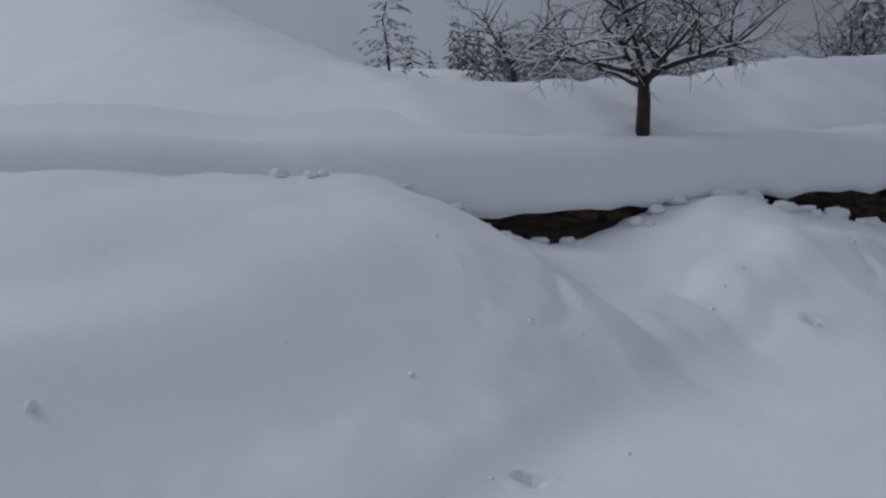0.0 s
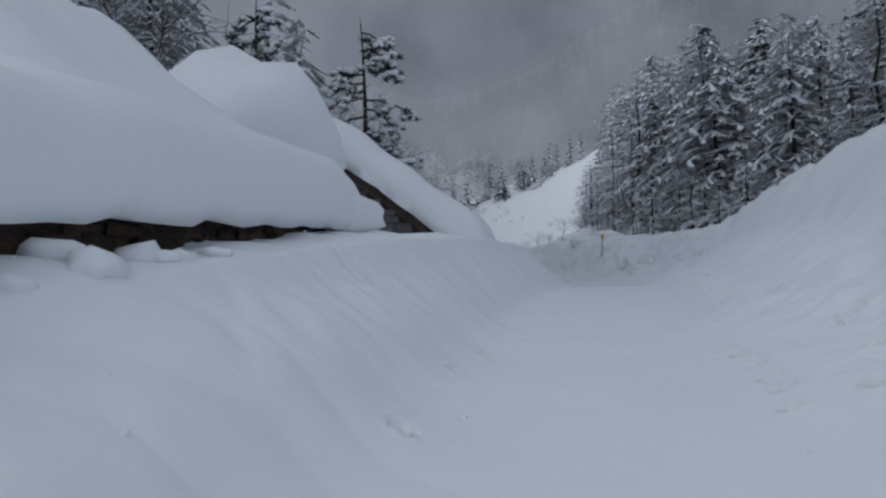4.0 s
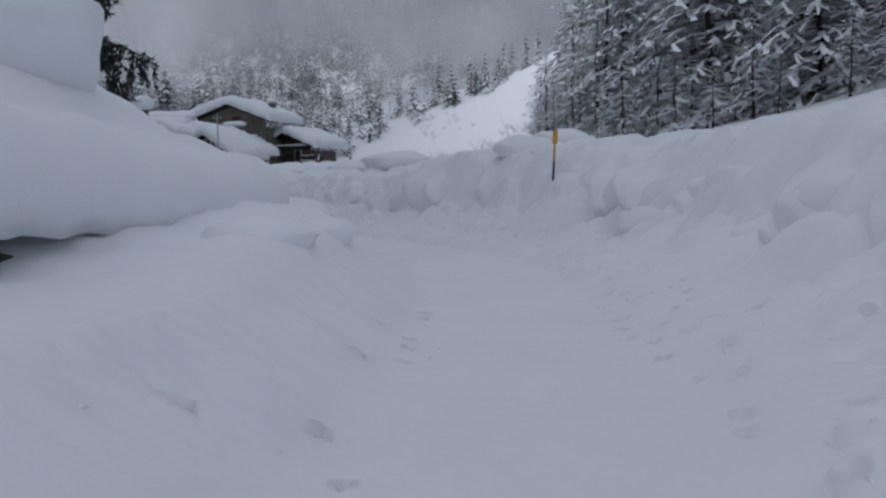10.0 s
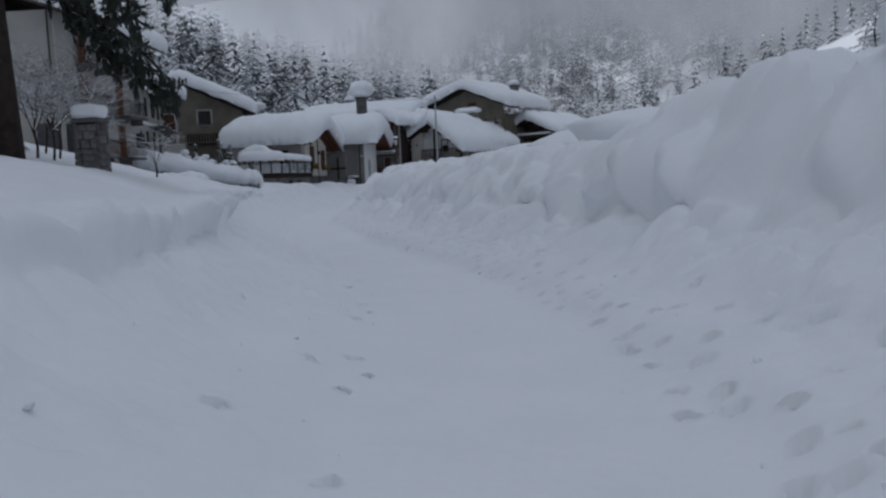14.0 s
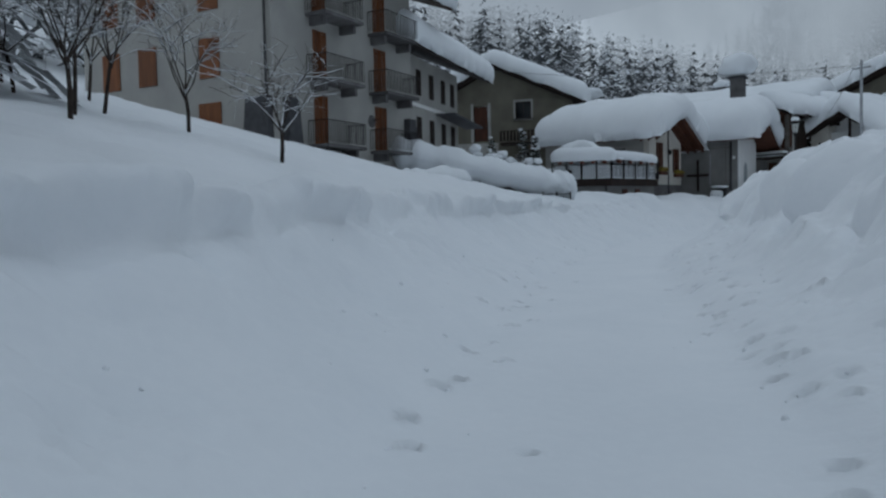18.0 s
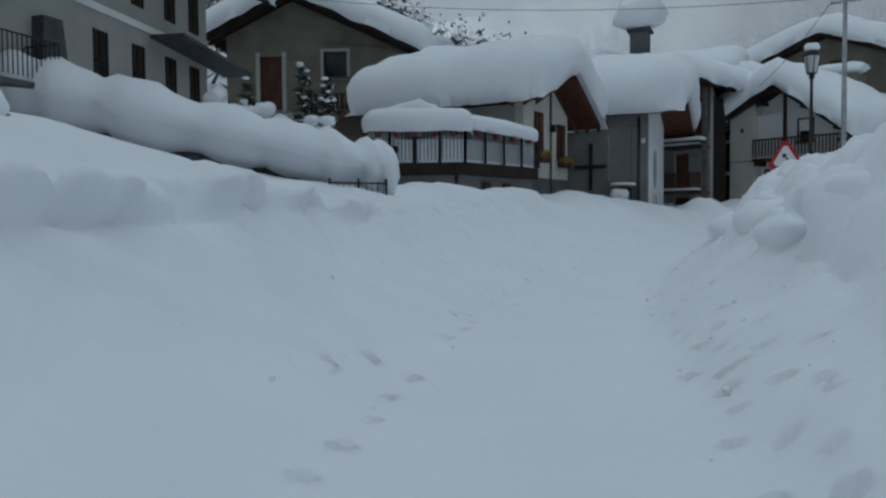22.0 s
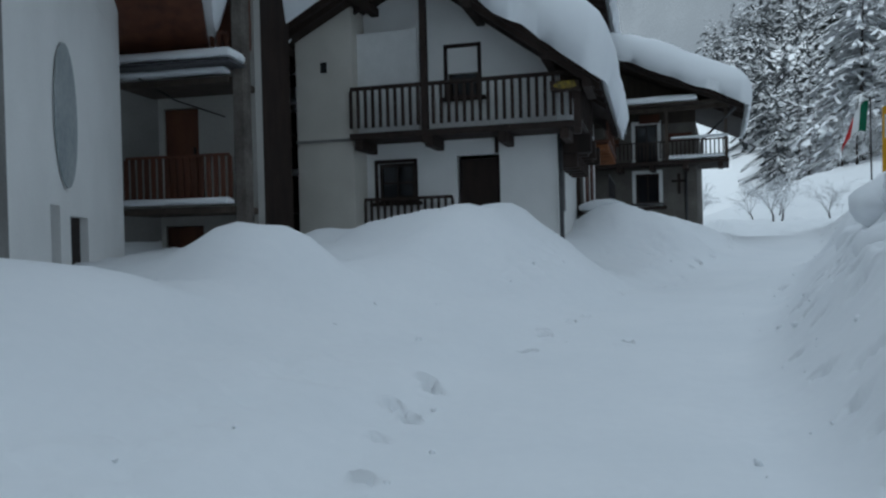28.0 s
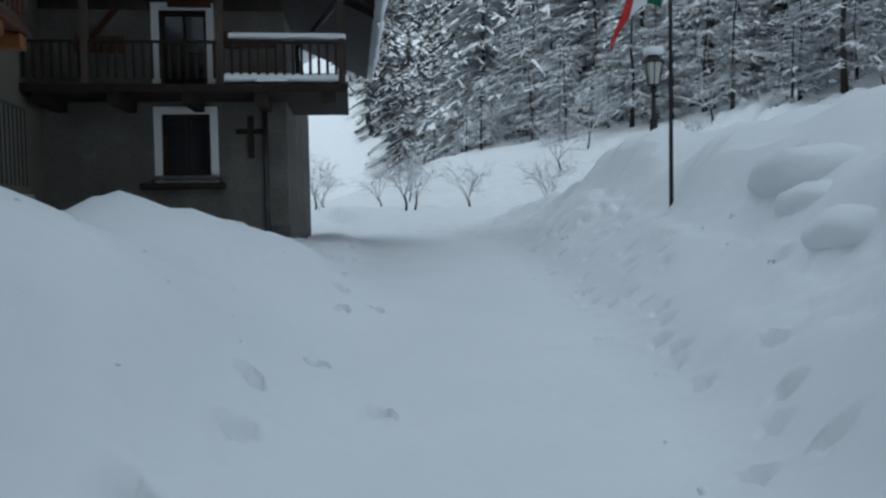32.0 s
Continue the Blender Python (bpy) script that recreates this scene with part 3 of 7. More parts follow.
for px_, py_, ang, size, deep in prints:
    sel = np.where((np.abs(cx - px_) < 0.6) & (np.abs(cy - py_) < 0.6))[0]
    if len(sel):
        dx, dy = fx[sel] - px_, fy[sel] - py_
        a, b = dx * math.cos(ang) + dy * math.sin(ang), -dx * math.sin(ang) + dy * math.cos(ang)
        q = (a / (size * 1.5)) ** 2 + (b / size) ** 2
        detail[sel] += -deep * np.exp(-q ** 2.5) + 0.16 * deep * np.exp(-((np.sqrt(q) - 1.5) / 0.35) ** 2)
crumb = smooth(1.5, 2.3, fl)
patchy = np.clip(0.5 + 1.6 * wave(fx, fy, 4.5, 35), 0.15, 1) * (0.25 + 0.75 * smooth(0, 9, fy))
detail += crumb * patchy * rough_side * (0.07 * (pillow(fx, fy, 0.75, 31) - 0.5) + 0.05 * (pillow(fx, fy, 0.36, 32) - 0.5)) + 0.007 * wave(fx, fy, 0.5, 33)
fz = fz + detail * keep
fx, fy = fx + lean_x * keep, fy + lean_y * keep
iu, iv = np.meshgrid(np.arange(N + 1), np.arange(N + 1))
key = (fj[:, None] * N + iv.ravel()[None, :]) * (nx * N + 1) + fi[:, None] * N + iu.ravel()[None, :]
_, first, inverse = np.unique(key.ravel(), return_index=True, return_inverse=True)
verts = np.vstack([verts, np.stack([fx.ravel()[first], fy.ravel()[first], fz.ravel()[first]], 1)])
inverse = inverse.reshape(len(fine_cells), -1) + base
cell = (np.arange(N)[:, None] * (N + 1) + np.arange(N)[None, :]).ravel()
faces.append(np.stack([inverse[:, cell].ravel(), inverse[:, cell + 1].ravel(), inverse[:, cell + N + 2].ravel(), inverse[:, cell + N + 1].ravel()], 1))
faces = np.vstack(faces)


def sheet(name, verts, faces, material, smooth_shading=True):
    me = bpy.data.meshes.new(name)
    me.vertices.add(len(verts))
    me.vertices.foreach_set("co", np.asarray(verts, np.float32).ravel())
    k = faces.shape[1]
    me.loops.add(len(faces) * k)
    me.loops.foreach_set("vertex_index", faces.astype(np.int32).ravel())
    me.polygons.add(len(faces))
    me.polygons.foreach_set("loop_start", np.arange(0, len(faces) * k, k, dtype=np.int32))
    me.polygons.foreach_set("use_smooth", np.full(len(faces), smooth_shading))
    me.update(calc_edges=True)
    for m in material if isinstance(material, (list, tuple)) else (material,):
        me.materials.append(m)
    return me


tagged(new("ground", sheet("ground", verts, faces, SNOW)), "deep snow cover with a ploughed road and banks", "ground", kind="structure")


# clods of ploughed and trodden snow along both edges
def clods(n, seed):
    rs = np.random.RandomState(seed)
    bm = bmesh.new()
    bmesh.ops.create_icosphere(bm, subdivisions=1, radius=1.0)
    tv = np.array([v.co[:] for v in bm.verts])
    tf = np.array([[v.index for v in f.verts] for f in bm.faces])
    bm.free()
    i = rs.randint(20, len(LINE) - 40, n)
    off = np.where(rs.rand(n) < 0.5, 1, -1) * np.clip(np.abs(rs.normal(1.9, 0.7, n)), 0.9, 4.6)
    x = LINE[i, 0] - TAN[i, 1] * off + TAN[i, 0] * rs.uniform(-0.25, 0.25, n)
    y = LINE[i, 1] + TAN[i, 0] * off + TAN[i, 1] * rs.uniform(-0.25, 0.25, n)
    z = relief(x, y)[0]
    size = 0.010 + 0.026 * rs.rand(n) ** 3
    v = tv[None] * (1 + 0.28 * rs.normal(0, 1, (n, len(tv), 1))) * size[:, None, None] * rs.uniform(0.7, 1.3, (n, 1, 3))
    v = v + np.stack([x, y, z + 0.2 * size], 1)[:, None, :]
    f = tf[None] + (np.arange(n) * len(tv))[:, None, None]
    return v.reshape(-1, 3), f.reshape(-1, 3)


tagged(new("snow_clods", sheet("snow_clods", *clods(1100, 3), SNOW, True)), "small clods of ploughed snow along the road edges", "snow", kind="stuff")

# ---- parts of houses ----
def wall_bm(x0, x1, z0, z1, y0, y1, holes=()):
    """A wall slab with openings (x0, x1, z0, z1) that go through it."""
    xs = sorted({x0, x1, *[v for h in holes for v in h[:2]]})
    zs = sorted({z0, z1, *[v for h in holes for v in h[2:]]})
    xs, zs = [v for v in xs if x0 <= v <= x1], [v for v in zs if z0 <= v <= z1]
    bm = bmesh.new()

    def solid(i, j):
        if not (0 <= i < len(xs) - 1 and 0 <= j < len(zs) - 1):
            return False
        cx, cz = (xs[i] + xs[i + 1]) / 2, (zs[j] + zs[j + 1]) / 2
        return not any(a < cx < b and c < cz < d for a, b, c, d in holes)

    def quad(*ps):
        bm.faces.new([bm.verts.new(p) for p in ps])

    for i in range(len(xs) - 1):
        for j in range(len(zs) - 1):
            if not solid(i, j):
                continue
            a, b, c, d = xs[i], xs[i + 1], zs[j], zs[j + 1]
            quad((a, y0, c), (b, y0, c), (b, y0, d), (a, y0, d))
            quad((b, y1, c), (a, y1, c), (a, y1, d), (b, y1, d))
            if not solid(i - 1, j):
                quad((a, y1, c), (a, y0, c), (a, y0, d), (a, y1, d))
            if not solid(i + 1, j):
                quad((b, y0, c), (b, y1, c), (b, y1, d), (b, y0, d))
            if not solid(i, j - 1):
                quad((a, y1, c), (b, y1, c), (b, y0, c), (a, y0, c))
            if not solid(i, j + 1):
                quad((a, y0, d), (b, y0, d), (b, y1, d), (a, y1, d))
    bmesh.ops.remove_doubles(bm, verts=bm.verts, dist=1e-4)
    return bm


def add_window(house, x0, x1, z0, z1, y, frame_mat=DARK_WOOD, deep=0.15, bars=(1, 1), surround=None, sill=True, curtain=False):
    """A window in an opening of a wall whose face is at y: frame, panes, glazing bars, sill."""
    w = 0.07
    bm = box_bm(x0, x0 + w, y + deep - 0.05, y + deep + 0.04, z0, z1)
    box_bm(x1 - w, x1, y + deep - 0.05, y + deep + 0.04, z0, z1, bm=bm)
    box_bm(x0 + w, x1 - w, y + deep - 0.05, y + deep + 0.04, z0, z0 + w, bm=bm)
    box_bm(x0 + w, x1 - w, y + deep - 0.05, y + deep + 0.04, z1 - w, z1, bm=bm)
    win = part("window", bm, frame_mat, house)
    for k in range(1, bars[0] + 1):
        c = x0 + (x1 - x0) * k / (bars[0] + 1)
        part("glazing_bar", box_bm(c - 0.025, c + 0.025, y + deep - 0.03, y + deep + 0.03, z0 + w, z1 - w), frame_mat, win)
    for k in range(1, bars[1] + 1):
        c = z0 + (z1 - z0) * k / (bars[1] + 1)
        part("glazing_bar", box_bm(x0 + w, x1 - w, y + deep - 0.028, y + deep + 0.028, c - 0.02, c + 0.02), frame_mat, win)
    part("pane", box_bm(x0 + w, x1 - w, y + deep - 0.006, y + deep + 0.006, z0 + w, z1 - w), GLASS, win)
    if curtain:
        part("curtain", box_bm(x0 + w, x1 - w, y + deep + 0.05, y + deep + 0.07, z0 + w, z1 - w), CURTAIN, win)
    if surround:
        s = 0.14
        bm = box_bm(x0 - s, x0, y - 0.03, y + 0.02, z0 - s, z1 + s)
        box_bm(x1, x1 + s, y - 0.03, y + 0.02, z0 - s, z1 + s, bm=bm)
        box_bm(x0, x1, y - 0.03, y + 0.02, z1, z1 + s, bm=bm)
        box_bm(x0, x1, y - 0.03, y + 0.02, z0 - s, z0, bm=bm)
        part("surround", bm, surround, win)
    if sill:
        part("sill", box_bm(x0 - 0.18, x1 + 0.18, y - 0.16, y + 0.1, z0 - 0.08, z0, 0.01), GREY_STONE if surround else frame_mat, win)
    return win


def add_shutter(house, x0, x1, z0, z1, y, mat_=ORANGE_WOOD, leaves=2):
    """A closed pair of louvred shutter leaves in front of a tall window."""
    w = (x1 - x0) / leaves
    for i in range(leaves):
        a, b = x0 + i * w + 0.008, x0 + (i + 1) * w - 0.008
        bm = box_bm(a, a + 0.06, y - 0.05, y, z0, z1)
        box_bm(b - 0.06, b, y - 0.05, y, z0, z1, bm=bm)
        for z in (z0, (z0 + z1) / 2 - 0.03, z1 - 0.07):
            box_bm(a + 0.06, b - 0.06, y - 0.05, y, z, z + 0.07, bm=bm)
        leaf = part("shutter", bm, mat_, house)
        bm = bmesh.new()
        z = z0 + 0.08
        while z < z1 - 0.1:
            box_bm(a + 0.06, b - 0.06, y - 0.035, y - 0.012, z, z + 0.055, bm=bm)
            z += 0.075
        part("louvres", bm, mat_, leaf)


def add_door(house, x0, x1, z0, z1, y, mat_=DARK_WOOD):
    d = part("door", box_bm(x0, x1, y, y + 0.06, z0, z1, 0.01), mat_, house)
    for k in range(2):
        a = x0 + 0.1 + k * (x1 - x0 - 0.1) / 2
        part("door_panel", box_bm(a, a + (x1 - x0) / 2 - 0.15, y - 0.02, y, z0 + 0.15, z0 + 0.85, 0.008), mat_, d)
    part("door_handle", box_bm(x1 - 0.12, x1 - 0.09, y - 0.05, y, z0 + 0.95, z0 + 1.08, 0.005), IRON, d)
    return d


def add_railing(parent, a, b, z0, z1, step=0.14, mat_=DARK_WOOD, bar=0.03, rail=0.05, flat=0.0, gap=0.06, posts=0):
    """A railing from a to b (x, y): top and bottom rails and each bar."""
    a, b = Vector(a), Vector(b)
    d = (b - a)
    n = max(2, int(d.length / step))
    ang = math.atan2(d.y, d.x)
    rails = part("rail", box_bm(0, d.length, -rail / 2, rail / 2, z1 - rail, z1, 0.008), mat_, parent)
    rails.matrix_local = pose(a.x, a.y, 0, 0, 0, math.degrees(ang))
    low = part("rail", box_bm(0, d.length, -rail / 2, rail / 2, z0 + gap, z0 + gap + rail * 0.8, 0.008), mat_, parent)
    low.matrix_local = rails.matrix_local
    w = flat or bar
    me = mesh_of("baluster", box_bm(-w / 2, w / 2, -bar / 2, bar / 2, z0 + gap + rail * 0.8, z1 - rail), mat_)
    for k in range(n + 1):
        p = a + d * (k / n)
        o = part("baluster", me, None, rails)
        o.matrix_local = pose(d.length * k / n, 0, 0)
    if posts:
        for k in range(posts):
            p = a + d * (k / max(1, posts - 1))
            part("post", box_bm(p.x - 0.035, p.x + 0.035, p.y - 0.035, p.y + 0.035, z0, z1 + 0.03), mat_, parent)
    return rails


def slope_on(profile, x):
    return float(np.interp(x, [p[0] for p in profile], [p[1] for p in profile]))


def add_roof(house, profile, y0, y1, thick=0.16, boards=OLD_WOOD, cover=SLATE):
    """A roof over a profile of (x, z), drawn out along y: a deck of boards, the covering, rafters below."""
    top = list(profile)
    low = [(x, z - thick) for x, z in profile][::-1]
    deck = part("roof_deck", prism_bm(top + low, y0, y1), boards, house)
    up = [(x, z + 0.05) for x, z in profile]
    part("roof_covering", prism_bm(up + [(x, z + 0.002) for x, z in profile][::-1], y0 - 0.03, y1 + 0.03), cover, house)
    y = y0 + 0.12
    while y < min(y1, y0 + 3.2):
        for (xa, za), (xb, zb) in zip(profile, profile[1:]):
            part("rafter", prism_bm([(xa, za - thick - 0.003), (xb, zb - thick - 0.003), (xb, zb - thick - 0.14), (xa, za - thick - 0.14)], y, y + 0.1), boards, deck)
        y += 0.8
    return deck


def snow_slab(name, label, profile, y0, y1, thick, m, seed=1, droop=0.25, over=0.18, group="roof snow", res=0.22, shift=None):
    """Thick rounded snow on a roof or ledge with a profile of (x, z); it bulges over the edges."""
    prof = [Vector((p[0], p[1] + 0.055)) for p in profile]
    d0, d1 = (prof[0] - prof[1]).normalized(), (prof[-1] - prof[-2]).normalized()
    prof = [prof[0] + d0 * over] + prof + [prof[-1] + d1 * over]
    ln = [0]
    for a, b in zip(prof, prof[1:]):
        ln.append(ln[-1] + (b - a).length)
    total = ln[-1]
    width = y1 - y0 + 2 * over
    R = min(thick * 0.75, total / 2.2, width / 2.2)

    def steps(length):
        """Places along a side, close together where the edge curls over."""
        rim = [R * k for k in (0, 0.02, 0.07, 0.16, 0.32, 0.58, 1.0)]
        n = max(2, int((length - 2 * R) / res))
        return rim + [R + (length - 2 * R) * k / n for k in range(1, n)] + [length - r for r in rim[::-1]]

    bm = bmesh.new()
    tops, bots = [], []
    soft = thick * 0.8
    across, along = steps(total), steps(width)
    ns, nyy = len(across) - 1, len(along) - 1
    for i, s in enumerate(across):
        k = max(0, min(len(ln) - 2, next((q for q in range(len(ln) - 1) if ln[q + 1] >= s - 1e-9), len(ln) - 2)))
        f = (s - ln[k]) / max(1e-6, ln[k + 1] - ln[k])
        p = prof[k].lerp(prof[k + 1], f)
        ds = min(s, total - s)
        rt, rb = [], []
        for j, v in enumerate(along):
            y = y0 - over + v
            dz = shift(p.x, y) if shift else 0.0
            w = noise.noise(Vector((s * 0.55 + seed * 9.7, y * 0.55, seed))) * 0.6 + noise.noise(Vector((s * 1.7, y * 1.7, seed * 3.1))) * 0.22
            dy = min(v, width - v)
            gx, gy = max(0.0, 1 - ds / R), max(0.0, 1 - dy / R)
            g = min(1.0, (gx ** 4 + gy ** 4) ** 0.25)
            e = (1 - g ** 2.6) ** (1 / 2.6)
            # the ridge is softened into a round back
            ridge = min((abs(s - q) for q in ln[2:-2]), default=9)
            sag = -0.16 * thick * max(0, 1 - ridge / soft)
            edge = max(0, 1 - min(ds, dy) / 0.3)
            ragged = noise.noise(Vector((s * 1.3, y * 1.3, seed + 5))) + 0.25 * noise.noise(Vector((s * 3.1, y * 3.1, seed + 8)))
            lower = droop * edge * (0.55 + 0.5 * ragged)
            z = p.y + dz + (thick * (1 + 0.2 * w) + sag) * e
            # the sides bulge and wander
            push = (0.16 * thick * 4 * e * (1 - e) if g > 0 else 0) + (0.09 * thick * g * ragged)
            ox = push * (d0.x if s < total - s else d1.x) * (1 if gx > 0 else 0)
            oy = push * (-1 if v < width - v else 1) * (1 if gy > 0 else 0)
            rt.append(bm.verts.new((p.x + ox, y + oy, z - lower * (1 - e))))
            rb.append(bm.verts.new((p.x, y, p.y + dz + 0.003 - lower)) if 0 < j < nyy and 0 < i < ns else rt[-1])
        tops.append(rt)
        bots.append(rb)
    for i in range(ns):
        for j in range(nyy):
            for q, flip in ((tops, False), (bots, True)):
                vs = [q[i][j], q[i + 1][j], q[i + 1][j + 1], q[i][j + 1]]
                if len(set(vs)) == 4:
                    try:
                        bm.faces.new(vs[::-1] if flip else vs)
                    except ValueError:
                        pass
    bmesh.ops.recalc_face_normals(bm, faces=bm.faces[:])
    ob = new(name, mesh_of(name, bm, SNOW_SOFT, True))
    ob.matrix_world = m
    return tagged(ob, label, "snow", group)


def snow_heap(label, x, y, z, w, d, h, seed, angle=0, group="snow heaps", name="snow_mound"):
    ob = new(name, mesh_of(name, lump(w, d, h, seed, rough=0.22, e=0.93), SNOW_SOFT, True))
    ob.matrix_world = pose(x, y, z, 0, 0, angle)
    return tagged(ob, label, "snow", group)


def gable_poly(profile, x0, x1, zb):
    """The outline of a gable wall under a roof profile."""
    pts = [(x0, zb), (x1, zb), (x1, slope_on(profile, x1) - 0.17)]
    pts += [(x, z - 0.17) for x, z in profile[::-1] if x0 < x < x1]
    return pts + [(x0, slope_on(profile, x0) - 0.17)]


def shell(house, x0, x1, depth, zb, ze, mat_, holes_left=(), y0=0.0, holes_right=()):
    """Side and back walls of a house whose front is built apart."""
    for name, x, holes in (("side_wall", x0, holes_left), ("side_wall", x1 - 0.35, holes_right)):
        o = part(name, wall_bm(y0 + 0.352, depth, zb, ze, 0, 0.35, holes), mat_, house)
        o.matrix_local = Matrix(((0, -1, 0, x + 0.35), (1, 0, 0, 0), (0, 0, 1, 0), (0, 0, 0, 1)))
    part("back_wall", wall_bm(x0 + 0.352, x1 - 0.352, zb, ze, depth - 0.35, depth), mat_, house)


def stones(parent, x0, x1, z0, z1, y, mat_, seed, hs=(0.16, 0.28), ws=(0.25, 0.6), name="stone", cap=260, slant=None, rough=0.0):
    """Courses of single stones on a wall's face at y, proud of recessed joints."""
    rng = random.Random(seed)
    shapes = []
    for k in range(8):
        bm = box_bm(-0.5, 0.5, -0.5, 0.5, -0.5, 0.5)
        bmesh.ops.bevel(bm, geom=bm.edges[:], offset=0.06, segments=1, affect="EDGES")
        for v in bm.verts:
            v.co += Vector([rng.uniform(-0.06, 0.06) for _ in range(3)])
        shapes.append(mesh_of(name, bm, mat_))
    z, n = z0, 0
    while z < z1 - 0.05:
        h = min(rng.uniform(*hs), z1 - z)
        x = x0 + rng.uniform(-0.2, 0)
        while x < x1:
            w = rng.uniform(*ws)
            a, b = max(x, x0), min(x + w, x1)
            top = slant(a if slant(a) < slant(b) else b) if slant else 1e9
            if b - a > 0.08 and z + h * 0.7 < top and n < cap:
                o = part(name, shapes[rng.randrange(8)], None, parent)
                hh = min(h, top - z)
                o.matrix_local = Matrix.Translation(((a + b) / 2, y + rng.uniform(-0.015, 0.015 + 0.05 * rough), z + hh / 2 + rng.uniform(-0.03, 0.03) * rough)) @ Matrix.Rotation(rng.uniform(-0.22, 0.22) * rough, 4, "Y") @ Matrix.Diagonal((b - a - 0.02, 0.12, hh - 0.02, 1))
                n += 1
            x += w
        z += h

# ---- the retaining wall along the first bend ----
wm = pose(-9.25, 4.0, 0, 0, 0, 86.2)
wall = thing("retaining_wall", "dark brown stone retaining wall under a thick overhang of snow", "wall", m=wm, kind="structure")
part("wall_core", prism_bm([(-8.0, -0.5), (22.2, 0.5), (22.2, 3.3), (10, 2.9), (0, 2.4), (-8.0, 2.3)], 0.06, 0.5), MORTAR, wall)
for a, b, za, zb in ((-1.0, 5.0, 1.66, 2.6), (5.0, 9.5, 1.95, 2.8), (9.5, 14.0, 2.0, 2.95), (14.0, 22.0, 2.35, 3.2)):
    sec = part("wall_section", box_bm(a + 0.01, b - 0.01, 0.045, 0.058, 0.6, zb - 0.1), MORTAR, wall)
    stones(sec, a, b, za, zb, 0.04, BROWN_STONE, int(5 + b), (0.07, 0.19), (0.12, 0.5), cap=290, rough=1.0)
part("yellow_mark", box_bm(12.36, 12.56, -0.05, -0.02, 2.0, 2.5, 0.01), YELLOW, wall, "small yellow marker plate")


def ledge_snow():
    """The snow that bulges out over the wall's top and lies back to the slope."""
    bm = bmesh.new()
    n, rows = 110, []
    for i in range(n + 1):
        s = -13 + 35.6 * i / n
        top = float(np.interp(s, [-13, -0.6, 0.5, 4, 5.5, 7.5, 11.6, 20, 23], [2.12, 2.18, 2.18, 2.42, 2.5, 2.6, 2.72, 3.1, 3.16]))
        w = noise.noise(Vector((s * 0.35, 1.7, 0))) + 0.5 * noise.noise(Vector((s * 1.1, 4.2, 0)))
        fade = min(1, max(0.05, (22.7 - s) / 0.9)) ** 0.5
        th = (1.0 + 0.12 * w) * fade
        out = 0.30 + 0.10 * w
        low = 0.10 * noise.noise(Vector((s * 2.4, 8.8, 0))) + 0.05 * noise.noise(Vector((s * 6, 2.8, 0)))
        prof = [(-0.02, top - 0.02 + low * 0.5), (out * 0.7 * -1, top - 0.05 + low), (-out, top + 0.10 * th + low), (-out * 1.12, top + 0.34 * th), (-out * 0.85, top + 0.62 * th), (-out * 0.2, top + 0.88 * th), (0.5, top + 1.05 * th), (1.3, top + 1.35 * th), (2.1, top + 1.7 * th)]
        rows.append([bm.verts.new((s, y, z)) for y, z in prof])
    for a, b in zip(rows, rows[1:]):
        for j in range(len(a) - 1):
            bm.faces.new((a[j], b[j], b[j + 1], a[j + 1]))
    bm.faces.new(rows[0])
    bm.faces.new(rows[-1][::-1])
    bmesh.ops.recalc_face_normals(bm, faces=bm.faces[:])
    return bm


sn = new("wall_snow", mesh_of("wall_snow", ledge_snow(), SNOW_SOFT, True))
sn.matrix_world = wm
tagged(sn, "thick rounded snow overhanging the stone retaining wall", "snow")

# lumps that fell along the foot of the wall
rs_ = random.Random(31)
bm = bmesh.new()
for k in range(95):
    y = rs_.uniform(1.5, 21.5)
    x = -9.25 + 0.0664 * (y - 4) + rs_.uniform(0.1, 0.55)
    w = rs_.uniform(0.14, 0.4) * (0.7 if y < 7 else 1)
    one = lump(w, w * rs_.uniform(0.7, 1.2), w * rs_.uniform(0.5, 0.8), k, n=8, rough=0.4, e=0.9)
    bmesh.ops.transform(one, matrix=pose(x, y, height(x, y) - 0.35 * w * rs_.uniform(0.3, 1.0), 0, 0, rs_.uniform(0, 360)), verts=one.verts[:])
    join(bm, one)
tagged(new("wall_foot_snow", mesh_of("wall_foot_snow", bm, SNOW_SOFT, True)), "broken lumps of snow along the foot of the wall", "snow", kind="stuff")

